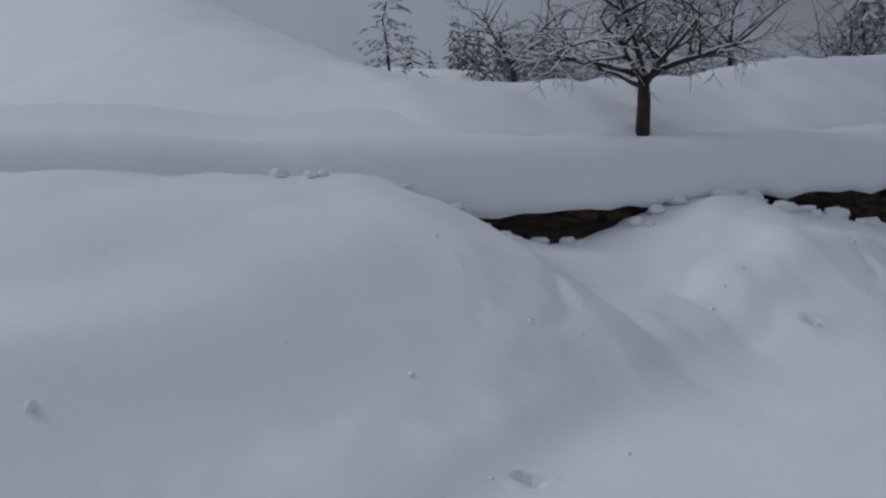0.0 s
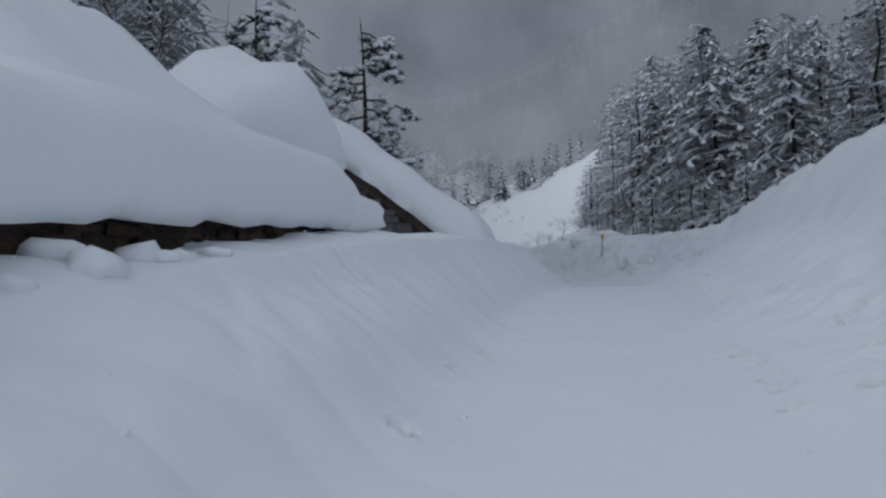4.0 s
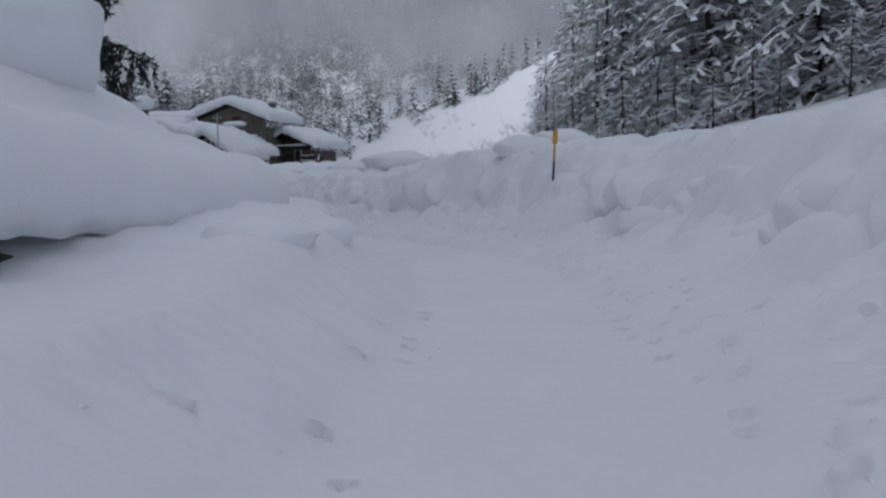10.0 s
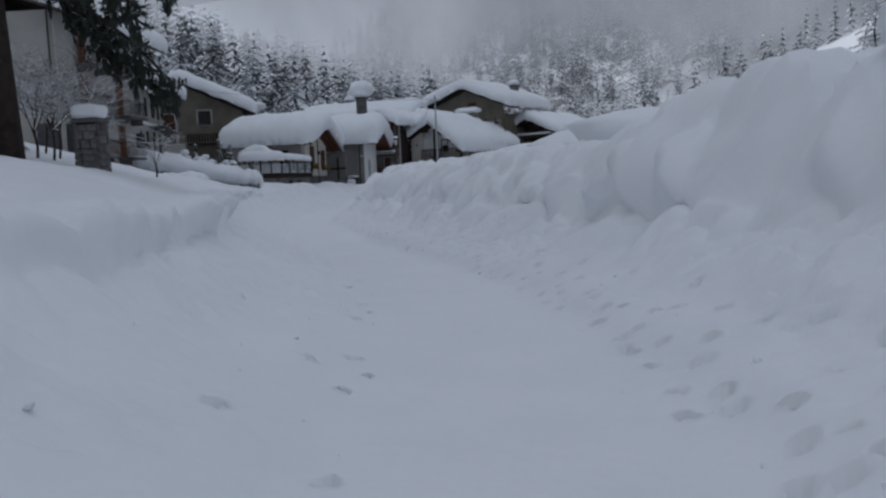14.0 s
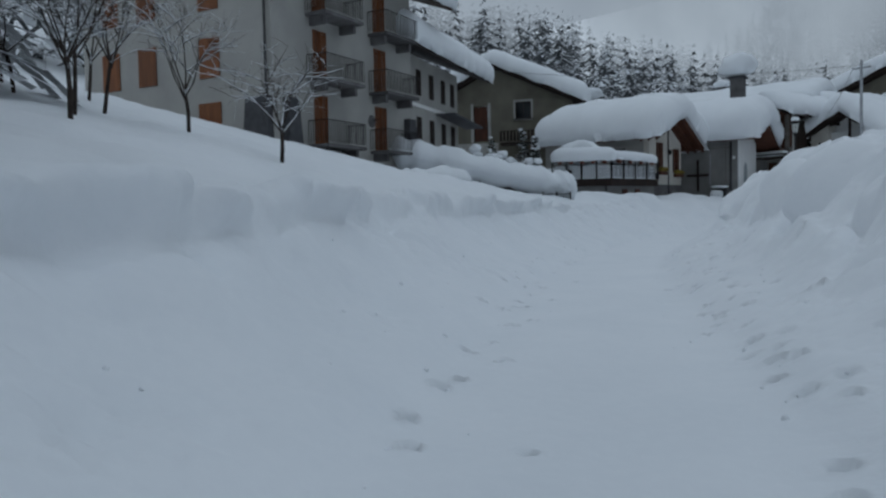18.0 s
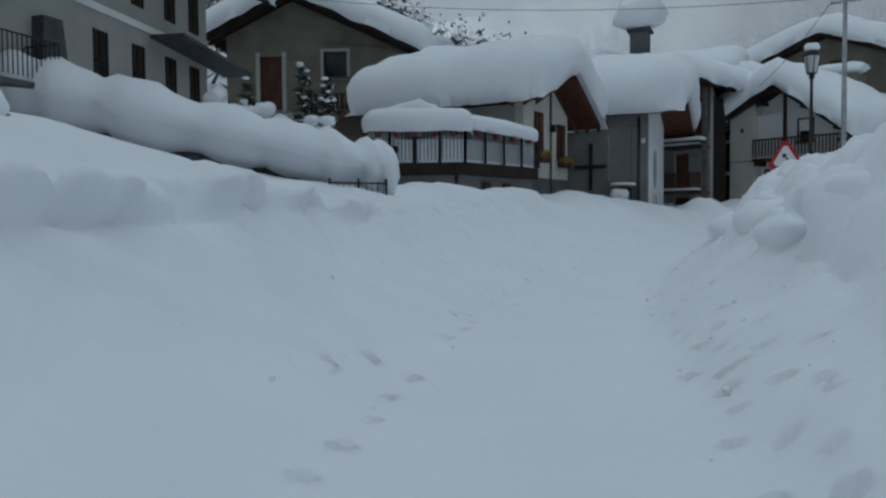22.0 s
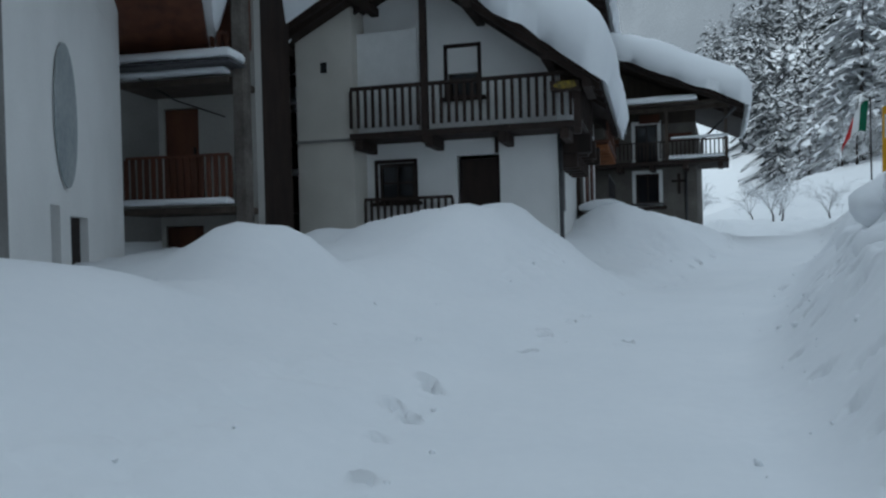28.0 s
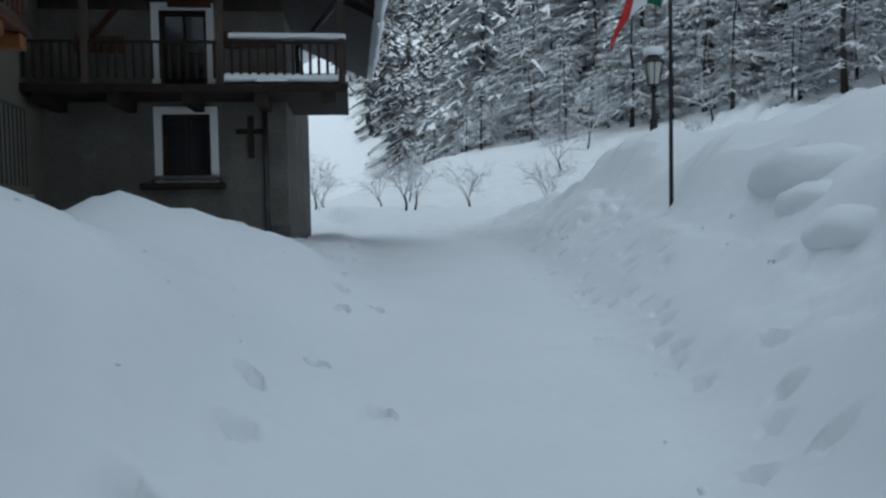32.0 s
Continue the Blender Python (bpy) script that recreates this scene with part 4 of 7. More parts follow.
# ---- two low stone sheds beside the road, buried in snow ----
SHED_SLOPE = [(-11.0, 6.34), (-6.2, 2.69)]
LOW_SLOPE = [(-12.6, 5.9), (-11.0, 5.1), (-9.8, 4.2), (-8.4, 3.2), (-7.2, 2.7), (-6.2, 2.4)]
MID_SLOPE = [(x, z + 0.38) for x, z in LOW_SLOPE]
for y0, y1, prof in ((33.9, 36.2, SHED_SLOPE), (37.0, 49.5, MID_SLOPE), (49.9, 59.8, LOW_SLOPE)):
    shed = thing("stone_shed", "low grey stone shed with a steep snow-laden roof", "shed", "sheds")
    part("gable_wall", prism_bm([(-10.9, -0.5), (-6.7, -0.5)] + [(x, slope_on(prof, x) - 0.16) for x in (-6.7, -7.2, -8.4, -9.8, -10.9)], y0 + 0.06, y0 + 0.45), MORTAR, shed)
    part("road_wall", box_bm(-7.05, -6.7, y0 + 0.45, y1, -0.5, slope_on(prof, -6.7) - 0.17), BROWN_STONE, shed)
    part("back_gable_wall", prism_bm([(-10.9, -0.5), (-7.052, -0.5)] + [(x, slope_on(prof, x) - 0.16) for x in (-7.052, -7.2, -8.4, -9.8, -10.9)], y1 - 0.4, y1), STONE, shed)
    add_roof(shed, prof, y0 - 0.12, y1 + 0.15)
    if prof is SHED_SLOPE:
        stones(shed, -10.6, -6.72, 2.6, 6.4, y0 + 0.04, GREY_STONE, 8, (0.17, 0.24), (0.3, 0.55), name="block", slant=lambda x: slope_on(prof, x) - 0.2)
    o = thing("shed_wall_face", "brown stone wall face under icicles", "wall", m=pose(-6.7, y0, 0, 0, 0, 90), kind="structure")
    stones(o, 0.2, y1 - y0, 1.2, slope_on(prof, -6.7) - 0.2, 0.0, BROWN_STONE, 18, (0.17, 0.28), (0.35, 0.8), cap=150)


def shed_lift(x, y):
    """The snow lies higher on the steep roof of the first shed, and sinks a little along the eave of the second."""
    k = 1 - float(smooth(34.6, 39.5, y))
    return k * (slope_on(SHED_SLOPE, x) - slope_on(LOW_SLOPE, x)) + (1 - k) * 0.5 * (1 - float(smooth(46, 57, y)))


snow_slab("roof_snow", "deep smooth snow lying over both shed roofs", LOW_SLOPE, 33.75, 60.1, 1.1, Matrix(), seed=36, droop=0.2, over=0.2, res=0.3, shift=shed_lift)
rng = random.Random(3)
for k in range(46):
    y = 48 + 10.5 * rng.random()
    h = rng.uniform(0.12, 0.4)
    ob = new("icicle", mesh_of("icicle", tube_bm([(0, 0, 0), (0, 0, -h * 0.5), (0, 0, -h)], [0.03, 0.018, 0.002], 5), ICE))
    ob.matrix_world = pose(-6.3 + rng.uniform(-0.06, 0.05), y, 2.44)
    tagged(ob, "clear icicle hanging from the shed eave", "icicle", "icicles")
for x, y, z, w, d, h, s in ((-10.15, 28.9, 3.5, 3.5, 4.6, 3.3, 3), (-8.4, 26.4, 2.9, 2.2, 3.0, 0.9, 4), (-10.9, 57.0, 4.3, 4.4, 5.0, 3.0, 6), (-11.4, 47.5, 5.6, 2.6, 4.0, 1.5, 7), (-8.6, 64.0, 1.4, 3.0, 4.0, 1.6, 8), (-7.0, 61.9, 1.6, 3.2, 3.2, 1.3, 81), (-5.4, 57.9, 1.4, 2.0, 4.4, 1.3, 82), (-4.7, 52.8, 1.95, 1.5, 1.6, 0.8, 83), (-4.6, 55.2, 1.85, 1.6, 1.8, 0.8, 84)):
    snow_heap("smooth rounded heap of fresh snow", x, y, z, w, d, h, s)

# ---- white house with wooden balconies at the bend ----
m = frame_of((-34.61, 137.73), -12)
W = thing("white_house", "white plastered house with dark wooden balconies and snowy gable roof", "house", m=m)
RW = [(-2.0, 7.0), (1.4, 8.75), (5.45, 5.76)]
holes = [(2.0, 2.7, 5.8, 6.92), (0.28, 1.15, 3.5, 4.4), (2.16, 3.14, 2.35, 4.5)]
part("front_wall", wall_bm(0.0, 4.42, 1.0, 6.35, 0.8, 1.15, holes), WHITE_PLASTER, W)
part("gable_wall", prism_bm(gable_poly(RW, 0.002, 4.42, 6.352), 0.8, 1.15), WHITE_PLASTER, W)
shell(W, -1.36, 4.42, 7.5, 1.0, 6.3, WHITE_PLASTER, y0=0.8)
part("stair_block", prism_bm(gable_poly(RW, -1.36, 0.0, 1.0), 0.0, 1.15), CREAM_PLASTER, W, "cream plastered block with a small vent")
part("vent", box_bm(-0.75, -0.6, -0.012, 0.05, 6.42, 6.66), BLACK, W)
part("ledge", box_bm(-1.38, 0.02, -0.03, 0.0, 4.86, 4.92), GREY_PLASTER, W)
part("awning_panel", box_bm(0.0, 1.42, 0.35, 0.4, 5.0, 7.32), WHITE, W, "white panel behind the balcony rail")
add_window(W, 2.0, 2.7, 5.8, 6.92, 0.8, bars=(1, 2))
add_window(W, 0.28, 1.15, 3.5, 4.4, 0.8, bars=(1, 1), curtain=True)
for a, b, c, d in ((1.92, 2.0, 5.75, 7.0), (2.7, 2.78, 5.75, 7.0), (2.0, 2.7, 6.92, 7.0), (0.2, 0.28, 3.42, 4.48), (1.15, 1.23, 3.42, 4.48), (0.28, 1.15, 4.4, 4.48)):
    part("trim_board", box_bm(a, b, 0.76, 0.8, c, d), DARK_WOOD, W)
add_door(W, 2.2, 3.1, 2.35, 4.42, 0.9)
part("balcony_floor", box_bm(0.0, 5.05, -0.25, 0.798, 4.85, 4.98, 0.01), DARK_WOOD, W)
add_railing(W, (0.03, -0.2), (5.0, -0.2), 4.98, 6.0, 0.17, flat=0.07, rail=0.08, gap=0.05)
add_railing(W, (5.0, -0.2), (5.0, 3.6), 4.98, 6.0, 0.2, flat=0.07, rail=0.08, gap=0.05)
for x in (1.72, 4.96):
    part("balcony_post", box_bm(x - 0.07, x + 0.07, -0.24, -0.1, 4.7, slope_on(RW, x) - 0.2), DARK_WOOD, W)
for x in (0.1, 1.7, 3.3, 4.6):
    part("corbel", box_bm(x, x + 0.18, -0.2, 0.8, 4.62, 4.85, 0.02), DARK_WOOD, W)
part("side_balcony_floor", box_bm(4.42, 5.05, 0.8, 4.2, 4.85, 4.98, 0.01), DARK_WOOD, W)
for k in range(5):
    part("beam_end", box_bm(4.42, 5.15 - 0.12 * (k % 2), 0.9 + 0.72 * k, 1.15 + 0.72 * k, 4.42, 4.85, 0.02), DARK_WOOD, W)
    part("beam_end", box_bm(4.42, 4.85, 0.92 + 0.72 * k, 1.13 + 0.72 * k, 4.12, 4.42, 0.02), DARK_WOOD, W)
add_railing(W, (0.02, 0.55), (2.1, 0.55), 2.6, 3.6, 0.15, flat=0.06, rail=0.07)
part("drainpipe", tube_bm([(4.5, 0.72, 5.0), (4.5, 0.72, 1.5)], 0.05, 8), PIPE, W, smooth=True)
part("wall_post", box_bm(3.05, 3.13, 0.74, 0.8, 4.5, 4.85), DARK_WOOD, W)
part("side_slit", box_bm(4.42, 4.44, 1.9, 2.12, 3.2, 4.3), GREY_STONE, W)
add_roof(W, RW, -0.75, 8.2, boards=DARK_WOOD)
for y in (-0.35, 0.5):
    for x, z in ((-1.5, 7.05), (0.3, 8.0), (1.4, 8.5), (2.8, 7.55), (4.4, 6.35), (5.2, 5.75)):
        part("purlin", box_bm(x - 0.09, x + 0.09, -0.7, 0.8, z - 0.2, z - 0.02), DARK_WOOD, W) if y < 0 else None
snow_slab("roof_snow", "thick rounded snow on the white house's roof", RW, -0.8, 8.2, 1.5, m, seed=4, droop=0.3)
planter = thing("flower_box", "wooden balcony flower box with dry yellow flowers", "planter", "flower boxes", m @ pose(4.75, -0.36, 5.55))
part("box", box_bm(-0.3, 0.3, -0.12, 0.12, 0, 0.2, 0.01), DARK_WOOD, planter)
part("flower_clump", lump(0.5, 0.25, 0.25, 5, n=5, rough=0.6), FLOWER, planter)

# ---- house with a wooden balcony and a snowy planter between the white house and the last one ----
m = frame_of((-30.0, 142.2), -12)
MH = thing("stone_house", "narrow grey stone house with a wooden balcony", "house", m=m)
RM = [(-3.6, 6.9), (-1.2, 8.3), (1.9, 6.3)]
part("front_wall", wall_bm(-3.0, 1.0, 1.0, 6.4, 0, 0.35), ROUGH_PLASTER, MH)
shell(MH, -3.0, 1.0, 5.2, 1.0, 6.4, WHITE_PLASTER)
# the side that looks on the road: two red shuttered doors, an iron rail and a long balcony above
for v in (1.0, 2.9):
    part("door_leaf", box_bm(1.002, 1.05, v, v + 0.42, 3.3, 5.0, 0.01), RED_WOOD, MH, "dark red shutter")
    part("door_leaf", box_bm(1.002, 1.05, v + 0.44, v + 0.86, 3.3, 5.0, 0.01), RED_WOOD, MH, "dark red shutter")
add_railing(MH, (1.7, 0.1), (1.7, 4.4), 3.35, 4.3, 0.13, IRON, bar=0.012, rail=0.03)
part("landing", box_bm(1.002, 1.75, 0.0, 4.5, 3.2, 3.35, 0.02), GREY_PLASTER, MH)
part("balcony_floor", box_bm(1.002, 1.75, -0.1, 4.55, 5.12, 5.22, 0.01), RED_WOOD, MH, "red-brown wooden balcony floor")
for k in range(7):
    part("joist", box_bm(1.002, 1.72, 0.0 + k * 0.72, 0.2 + k * 0.72, 4.95, 5.118, 0.02), ORANGE_WOOD, MH, "orange-brown joist")
add_railing(MH, (1.7, -0.05), (1.7, 4.5), 5.22, 6.15, 0.16, RED_WOOD, flat=0.06)
part("corner_post", box_bm(0.8, 0.95, -0.1, -0.002, 1.5, 6.3), DARK_WOOD, MH)
part("drainpipe", tube_bm([(0.6, -0.07, 6.2), (0.6, -0.07, 1.6)], 0.05, 8), PIPE, MH, smooth=True)
add_roof(MH, RM, -0.5, 5.8, boards=DARK_WOOD)
snow_slab("roof_snow", "rounded snow on the narrow stone house's roof", RM, -0.5, 5.8, 1.0, m, seed=14)
mr = m @ pose(0, 0, 0, 0, 0, 90)
snow_slab("balcony_snow", "crust of snow along the balcony edge", [(0.0, 6.14), (4.5, 6.14)], -1.8, -1.62, 0.22, mr, seed=15, droop=0.05, over=0.06, res=0.1, group="ledge snow")
pl = thing("planter_box", "dark wooden planter box beside the road", "planter", "flower boxes", m @ pose(1.52, -0.25, 2.95))
part("box", box_bm(-0.55, 0.52, -0.25, 0.2, 0, 0.3, 0.02), DARK_WOOD, pl)
snow_heap("cushion of snow on a wooden planter", *(m @ Vector((1.5, -0.27, 3.22))), 1.2, 0.55, 0.45, 21, -12, "ledge snow", "planter_snow")

# ---- last house with a long balcony over the road ----
m = frame_of((-25.61, 152.08), -17)
F = thing("farmhouse", "old grey plastered farmhouse with a long dark wooden balcony", "house", m=m)
RF = [(-6.0, 6.9), (-0.6, 9.5), (4.1, 7.35)]
holes = [(0.02, 0.92, 3.88, 5.05), (0.03, 0.9, 5.45, 7.0), (-3.6, -2.8, 3.0, 4.95), (-3.4, -2.6, 5.45, 6.9)]
part("front_wall", wall_bm(-6.0, 2.35, 1.0, 7.0, 0, 0.4, holes), ROUGH_PLASTER, F)
part("gable_wall", prism_bm(gable_poly(RF, -5.99, 2.35, 7.002), 0.0, 0.4), OLD_WOOD, F, "weathered board gable")
shell(F, -6.0, 2.35, 8.0, 1.0, 7.0, ROUGH_PLASTER, y0=0.05)
add_window(F, 0.02, 0.92, 3.88, 5.05, 0, bars=(1, 0), surround=WHITE_PLASTER)
add_window(F, 0.03, 0.9, 5.45, 7.0, 0, bars=(1, 1), surround=WHITE_PLASTER, sill=False)
add_door(F, -3.58, -2.82, 3.0, 4.9, 0.15)
add_door(F, -3.38, -2.62, 5.45, 6.85, 0.15)
cr = part("cross", box_bm(1.62, 1.74, -0.06, -0.005, 4.2, 5.0), DARK_WOOD, F, "dark wooden wall cross")
part("cross_arm", box_bm(1.4, 1.96, -0.065, -0.061, 4.66, 4.76), DARK_WOOD, cr)
part("balcony_floor", box_bm(-6.0, 3.55, -1.25, -0.002, 5.28, 5.42, 0.01), DARK_WOOD, F)
for k in range(8):
    part("joist", box_bm(-5.6 + k * 1.25, -5.42 + k * 1.25, -1.2, -0.002, 5.08, 5.279), DARK_WOOD, F)
add_railing(F, (-5.9, -1.17), (3.5, -1.17), 5.42, 6.18, 0.15, DARK_WOOD, flat=0.05)
add_railing(F, (3.5, -1.17), (3.5, 1.6), 5.42, 6.18, 0.15, DARK_WOOD, flat=0.05)
part("side_balcony_floor", box_bm(2.352, 3.55, 0.0, 2.0, 5.28, 5.42, 0.01), DARK_WOOD, F)
for x in (-5.85, -3.2, -0.95, 1.33, 3.45):
    part("balcony_post", box_bm(x - 0.06, x + 0.06, -1.22, -1.1, 5.42, 7.3), OLD_WOOD, F)
part("balcony_beam", box_bm(-6.0, 3.6, -1.24, -1.1, 7.3, 7.45), OLD_WOOD, F)
part("balcony_roof", prism_bm([(-6.0, 7.5), (3.7, 7.5), (3.7, 7.56), (-6.0, 7.56)], -1.6, -0.002), OLD_WOOD, F)
for a, b, c, d, z in ((1.2, 2.2, 6.3, 6.6, 0), (-1.5, -0.6, 6.2, 6.5, 0), (0.2, 1.0, 7.05, 7.4, 0)):
    part("wall_panel", box_bm(a, b, -0.05, -0.003, c, d, 0.01), RED_WOOD, F, "red-brown carved wooden panel")
t_ = part("tool", box_bm(-0.05, 0.05, -0.07, -0.02, -0.35, 0.35, 0.01), RED_WOOD, F, "wooden tool hung on the wall")
t_.matrix_local = pose(-0.95, 0, 6.75, 0, 40, 0)
part("bench_sill", box_bm(-0.35, 1.2, -0.3, -0.002, 3.62, 3.74, 0.02), DARK_WOOD, F)
part("drainpipe", tube_bm([(1.95, -0.06, 5.2), (1.95, -0.06, 2.0)], 0.05, 8), PIPE, F, smooth=True)
part("gutter", tube_bm([(3.9, -1.6, 7.3), (3.2, -1.0, 6.7), (2.6, -0.1, 6.3), (2.6, -0.1, 5.5)], 0.05, 8), PIPE, F, smooth=True)
part("corner_quoin", box_bm(2.0, 2.38, -0.03, -0.004, 1.5, 2.9, 0.02), GREY_STONE, F)
add_roof(F, RF, -1.9, 8.4, boards=DARK_WOOD)
snow_slab("roof_snow", "very thick snow on the farmhouse roof", RF, -1.95, 8.4, 1.15, m, seed=24)
snow_slab("ledge_snow", "flat snow on the balcony's small roof", [(-6.0, 7.56), (2.4, 7.56)], -1.6, -0.35, 0.22, m, seed=25, droop=0.04, over=0.06, res=0.16, group="ledge snow")
snow_slab("ledge_snow", "snow on the balcony rail", [(1.5, 6.18), (3.5, 6.18)], -1.21, -1.13, 0.09, m, seed=26, droop=0.02, over=0.02, res=0.08, group="ledge snow")
snow_slab("ledge_snow", "snow along the balcony floor edge", [(1.4, 5.42), (3.5, 5.42)], -1.14, -0.7, 0.16, m, seed=27, droop=0.02, over=0.05, res=0.1, group="ledge snow")

# ---- big gabled house behind the white one ----
m = frame_of((-33.33, 148.58), -12)
U = thing("gabled_house", "large grey-brown house with a wide snowy gable roof", "house", m=m)
RU = [(-7.2, 10.9), (0.0, 13.35), (6.0, 10.93)]
part("front_wall", wall_bm(-5.8, 4.7, 2.0, 10.2, 0, 0.35, [(3.6, 4.3, 7.3, 9.2), (0.5, 1.5, 8.6, 9.8), (3.6, 4.3, 4.2, 5.6)]), OLIVE_PLASTER, U)
part("gable_wall", prism_bm(gable_poly(RU, -5.8, 4.7, 10.202), 0, 0.35), OLIVE_PLASTER, U)
shell(U, -5.8, 4.7, 9, 2.0, 10.1, OLIVE_PLASTER)
for a in ((3.6, 4.3, 7.3, 9.2), (0.5, 1.5, 8.6, 9.8), (3.6, 4.3, 4.2, 5.6)):
    add_window(U, *a, 0, bars=(1, 1), surround=PALE_PLASTER)
part("plaque", box_bm(0.2, 1.3, -0.05, -0.003, 11.2, 11.6, 0.02), RED_WOOD, U)
for z in (6.9,):
    part("balcony_floor", box_bm(3.0, 5.7, -1.1, -0.002, z, z + 0.14), DARK_WOOD, U)
    add_railing(U, (3.05, -1.05), (5.65, -1.05), z + 0.14, z + 1.05, 0.2, OLD_WOOD, flat=0.07)
    for x in (3.1, 4.4, 5.6):
        part("balcony_post", box_bm(x - 0.06, x + 0.06, -1.1, -0.98, z + 0.14, z + 2.6), OLD_WOOD, U)
add_roof(U, RU, -1.0, 9.5, boards=DARK_WOOD)
ch = part("chimney", box_bm(3.6, 4.4, 4.0, 4.8, 11.0, 13.5, 0.03), GREY_STONE, U)
part("chimney_cap", box_bm(3.45, 4.55, 3.85, 4.95, 13.5, 13.6, 0.02), SLATE, ch)
snow_slab("roof_snow", "thick rounded snow on the gabled house's roof", RU, -1.05, 9.5, 1.3, m, seed=34, res=0.3)
snow_heap("round ball of snow on a chimney", *(m @ Vector((4.0, 4.4, 13.58))), 1.3, 1.3, 0.85, 31, 0, "chimney snow", "chimney_snow")
snow_heap("cushion of snow on a lower roof", *(m @ Vector((2.2, -3.2, 10.0))), 3.2, 2.2, 0.9, 32, 0, "chimney snow", "roof_cushion")
lo = thing("lean_to", "low lean-to under a cushion of snow", "shed", "sheds", m @ pose(2.2, -3.2, 0))
part("wall", box_bm(-1.2, 1.2, -0.7, 0.7, 2.0, 9.98, 0.05), OLIVE_PLASTER, lo)

# ---- house with red-brown shutters and a terrace ----
m = frame_of((-38.4, 120.7), 6)
S = thing("shuttered_house", "cream plastered house with dark red shutters and deep snow roof", "house", m=m)
sm = m @ pose(0, 0, 0, 0, 0, 90)
RS = [(-1.1, 6.45), (2.2, 7.9), (5.4, 6.0)]
holes = [(0.95, 1.75, 4.5, 6.2), (3.2, 4.0, 4.4, 5.9), (0.95, 1.75, 2.5, 3.5), (3.3, 4.0, 2.6, 3.4)]
sw = part("gable_side_wall", wall_bm(0.0, 4.4, 1.0, 5.9, 0, 0.35, holes), CREAM_PLASTER, S)
sw.matrix_local = pose(0, 0, 0, 0, 0, 90)
gp = part("gable_wall", prism_bm(gable_poly(RS, 0.002, 4.4, 5.902), 0, 0.35), CREAM_PLASTER, S)
gp.matrix_local = pose(0, 0, 0, 0, 0, 90)
plinth = part("stone_plinth", box_bm(-0.02, 4.42, -0.04, 0.0, 1.0, 3.6, 0.01), GREY_STONE, S)
plinth.matrix_local = pose(0, 0, 0, 0, 0, 90)
front = [(-2.6, -1.6, 4.3, 5.9)]
part("front_wall", wall_bm(-7.6, -0.352, 1.0, 6.4, 0.0, 0.35, front), PALE_PLASTER, S)
part("side_wall", box_bm(-7.6, -7.25, 0.352, 4.4, 1.0, 6.3), PALE_PLASTER, S)
part("back_wall", box_bm(-7.248, -0.352, 4.05, 4.4, 1.0, 6.3), PALE_PLASTER, S)
add_window(S, -2.6, -1.6, 4.3, 5.9, 0.0, bars=(1, 1))
side = thing("gable_windows", "dark red shutters and flower boxes on a cream wall", "window", m=sm)
side.parent = None
for a, b, c, d in holes[:2]:
    add_shutter(side, a, b, c, d, -0.02, RED_WOOD)
for a, b, c, d in holes[2:]:
    add_window(side, a, b, c, d, 0, RED_WOOD, bars=(0, 0), sill=False)
part("downpipe", tube_bm([(2.5, -0.06, 7.2), (2.5, -0.06, 2.6)], 0.04, 6), PIPE, side, smooth=True)
part("wall_box", box_bm(0.7, 0.95, -0.14, -0.002, 3.95, 4.3, 0.02), BLACK, side)
part("wall_lantern", box_bm(2.4, 2.6, -0.25, -0.1, 5.5, 5.8, 0.03), IRON, side)
deck = part("roof_deck", prism_bm([(x, z) for x, z in RS] + [(x, z - 0.16) for x, z in RS][::-1], -1.15, 8.1), RED_WOOD, S, "red-brown board soffit")
deck.matrix_local = pose(0, 0, 0, 0, 0, 90)
for k in range(3):
    for (xa, za), (xb, zb) in zip(RS, RS[1:]):
        r = part("rafter", prism_bm([(xa, za - 0.165), (xb, zb - 0.165), (xb, zb - 0.3), (xa, za - 0.3)], -1.1 + 0.5 * k, -1.0 + 0.5 * k), RED_WOOD, deck)
snow_slab("roof_snow", "huge rounded snow mass on the shuttered house's roof", RS, -1.25, 7.5, 1.75, sm, seed=44)
part("chimney", box_bm(-3.4, -2.8, 2.6, 3.2, 7.0, 8.6, 0.03), GREY_STONE, S)
snow_heap("round ball of snow on a chimney", *(m @ Vector((-3.1, 2.9, 8.5))), 1.3, 1.3, 0.8, 41, 0, "chimney snow", "chimney_snow")
for k, (x, z) in enumerate(((1.35, 4.2), (3.6, 4.1))):
    fb = thing("flower_box", "terracotta window box with yellow flowers and snow", "planter", "flower boxes", sm @ pose(x, -0.22, z))
    part("box", box_bm(-0.45, 0.45, -0.14, 0.14, 0, 0.22, 0.02), RED_WOOD, fb)
    for q in range(5):
        f = part("flower_clump", lump(0.28, 0.26, 0.3, 50 + q + k * 9, n=5, rough=0.8), FLOWER, fb)
        f.matrix_local = pose(-0.36 + 0.18 * q, -0.03, 0.18)

# terrace with an iron railing, pots and snow
TC, TL, TR = Vector((-37.6, 115.75)), Vector((-40.4, 113.97)), Vector((-37.45, 120.2))
terr = thing("terrace", "raised terrace with a dark slab edge and iron railing", "terrace")


def plan_prism(pts, z0, z1):
    bm = bmesh.new()
    a = [bm.verts.new((*p, z0)) for p in pts]
    b = [bm.verts.new((*p, z1)) for p in pts]
    bm.faces.new(a[::-1])
    bm.faces.new(b)
    for i in range(len(a)):
        j = (i + 1) % len(a)
        bm.faces.new((a[i], a[j], b[j], b[i]))
    bmesh.ops.recalc_face_normals(bm, faces=bm.faces[:])
    return bm


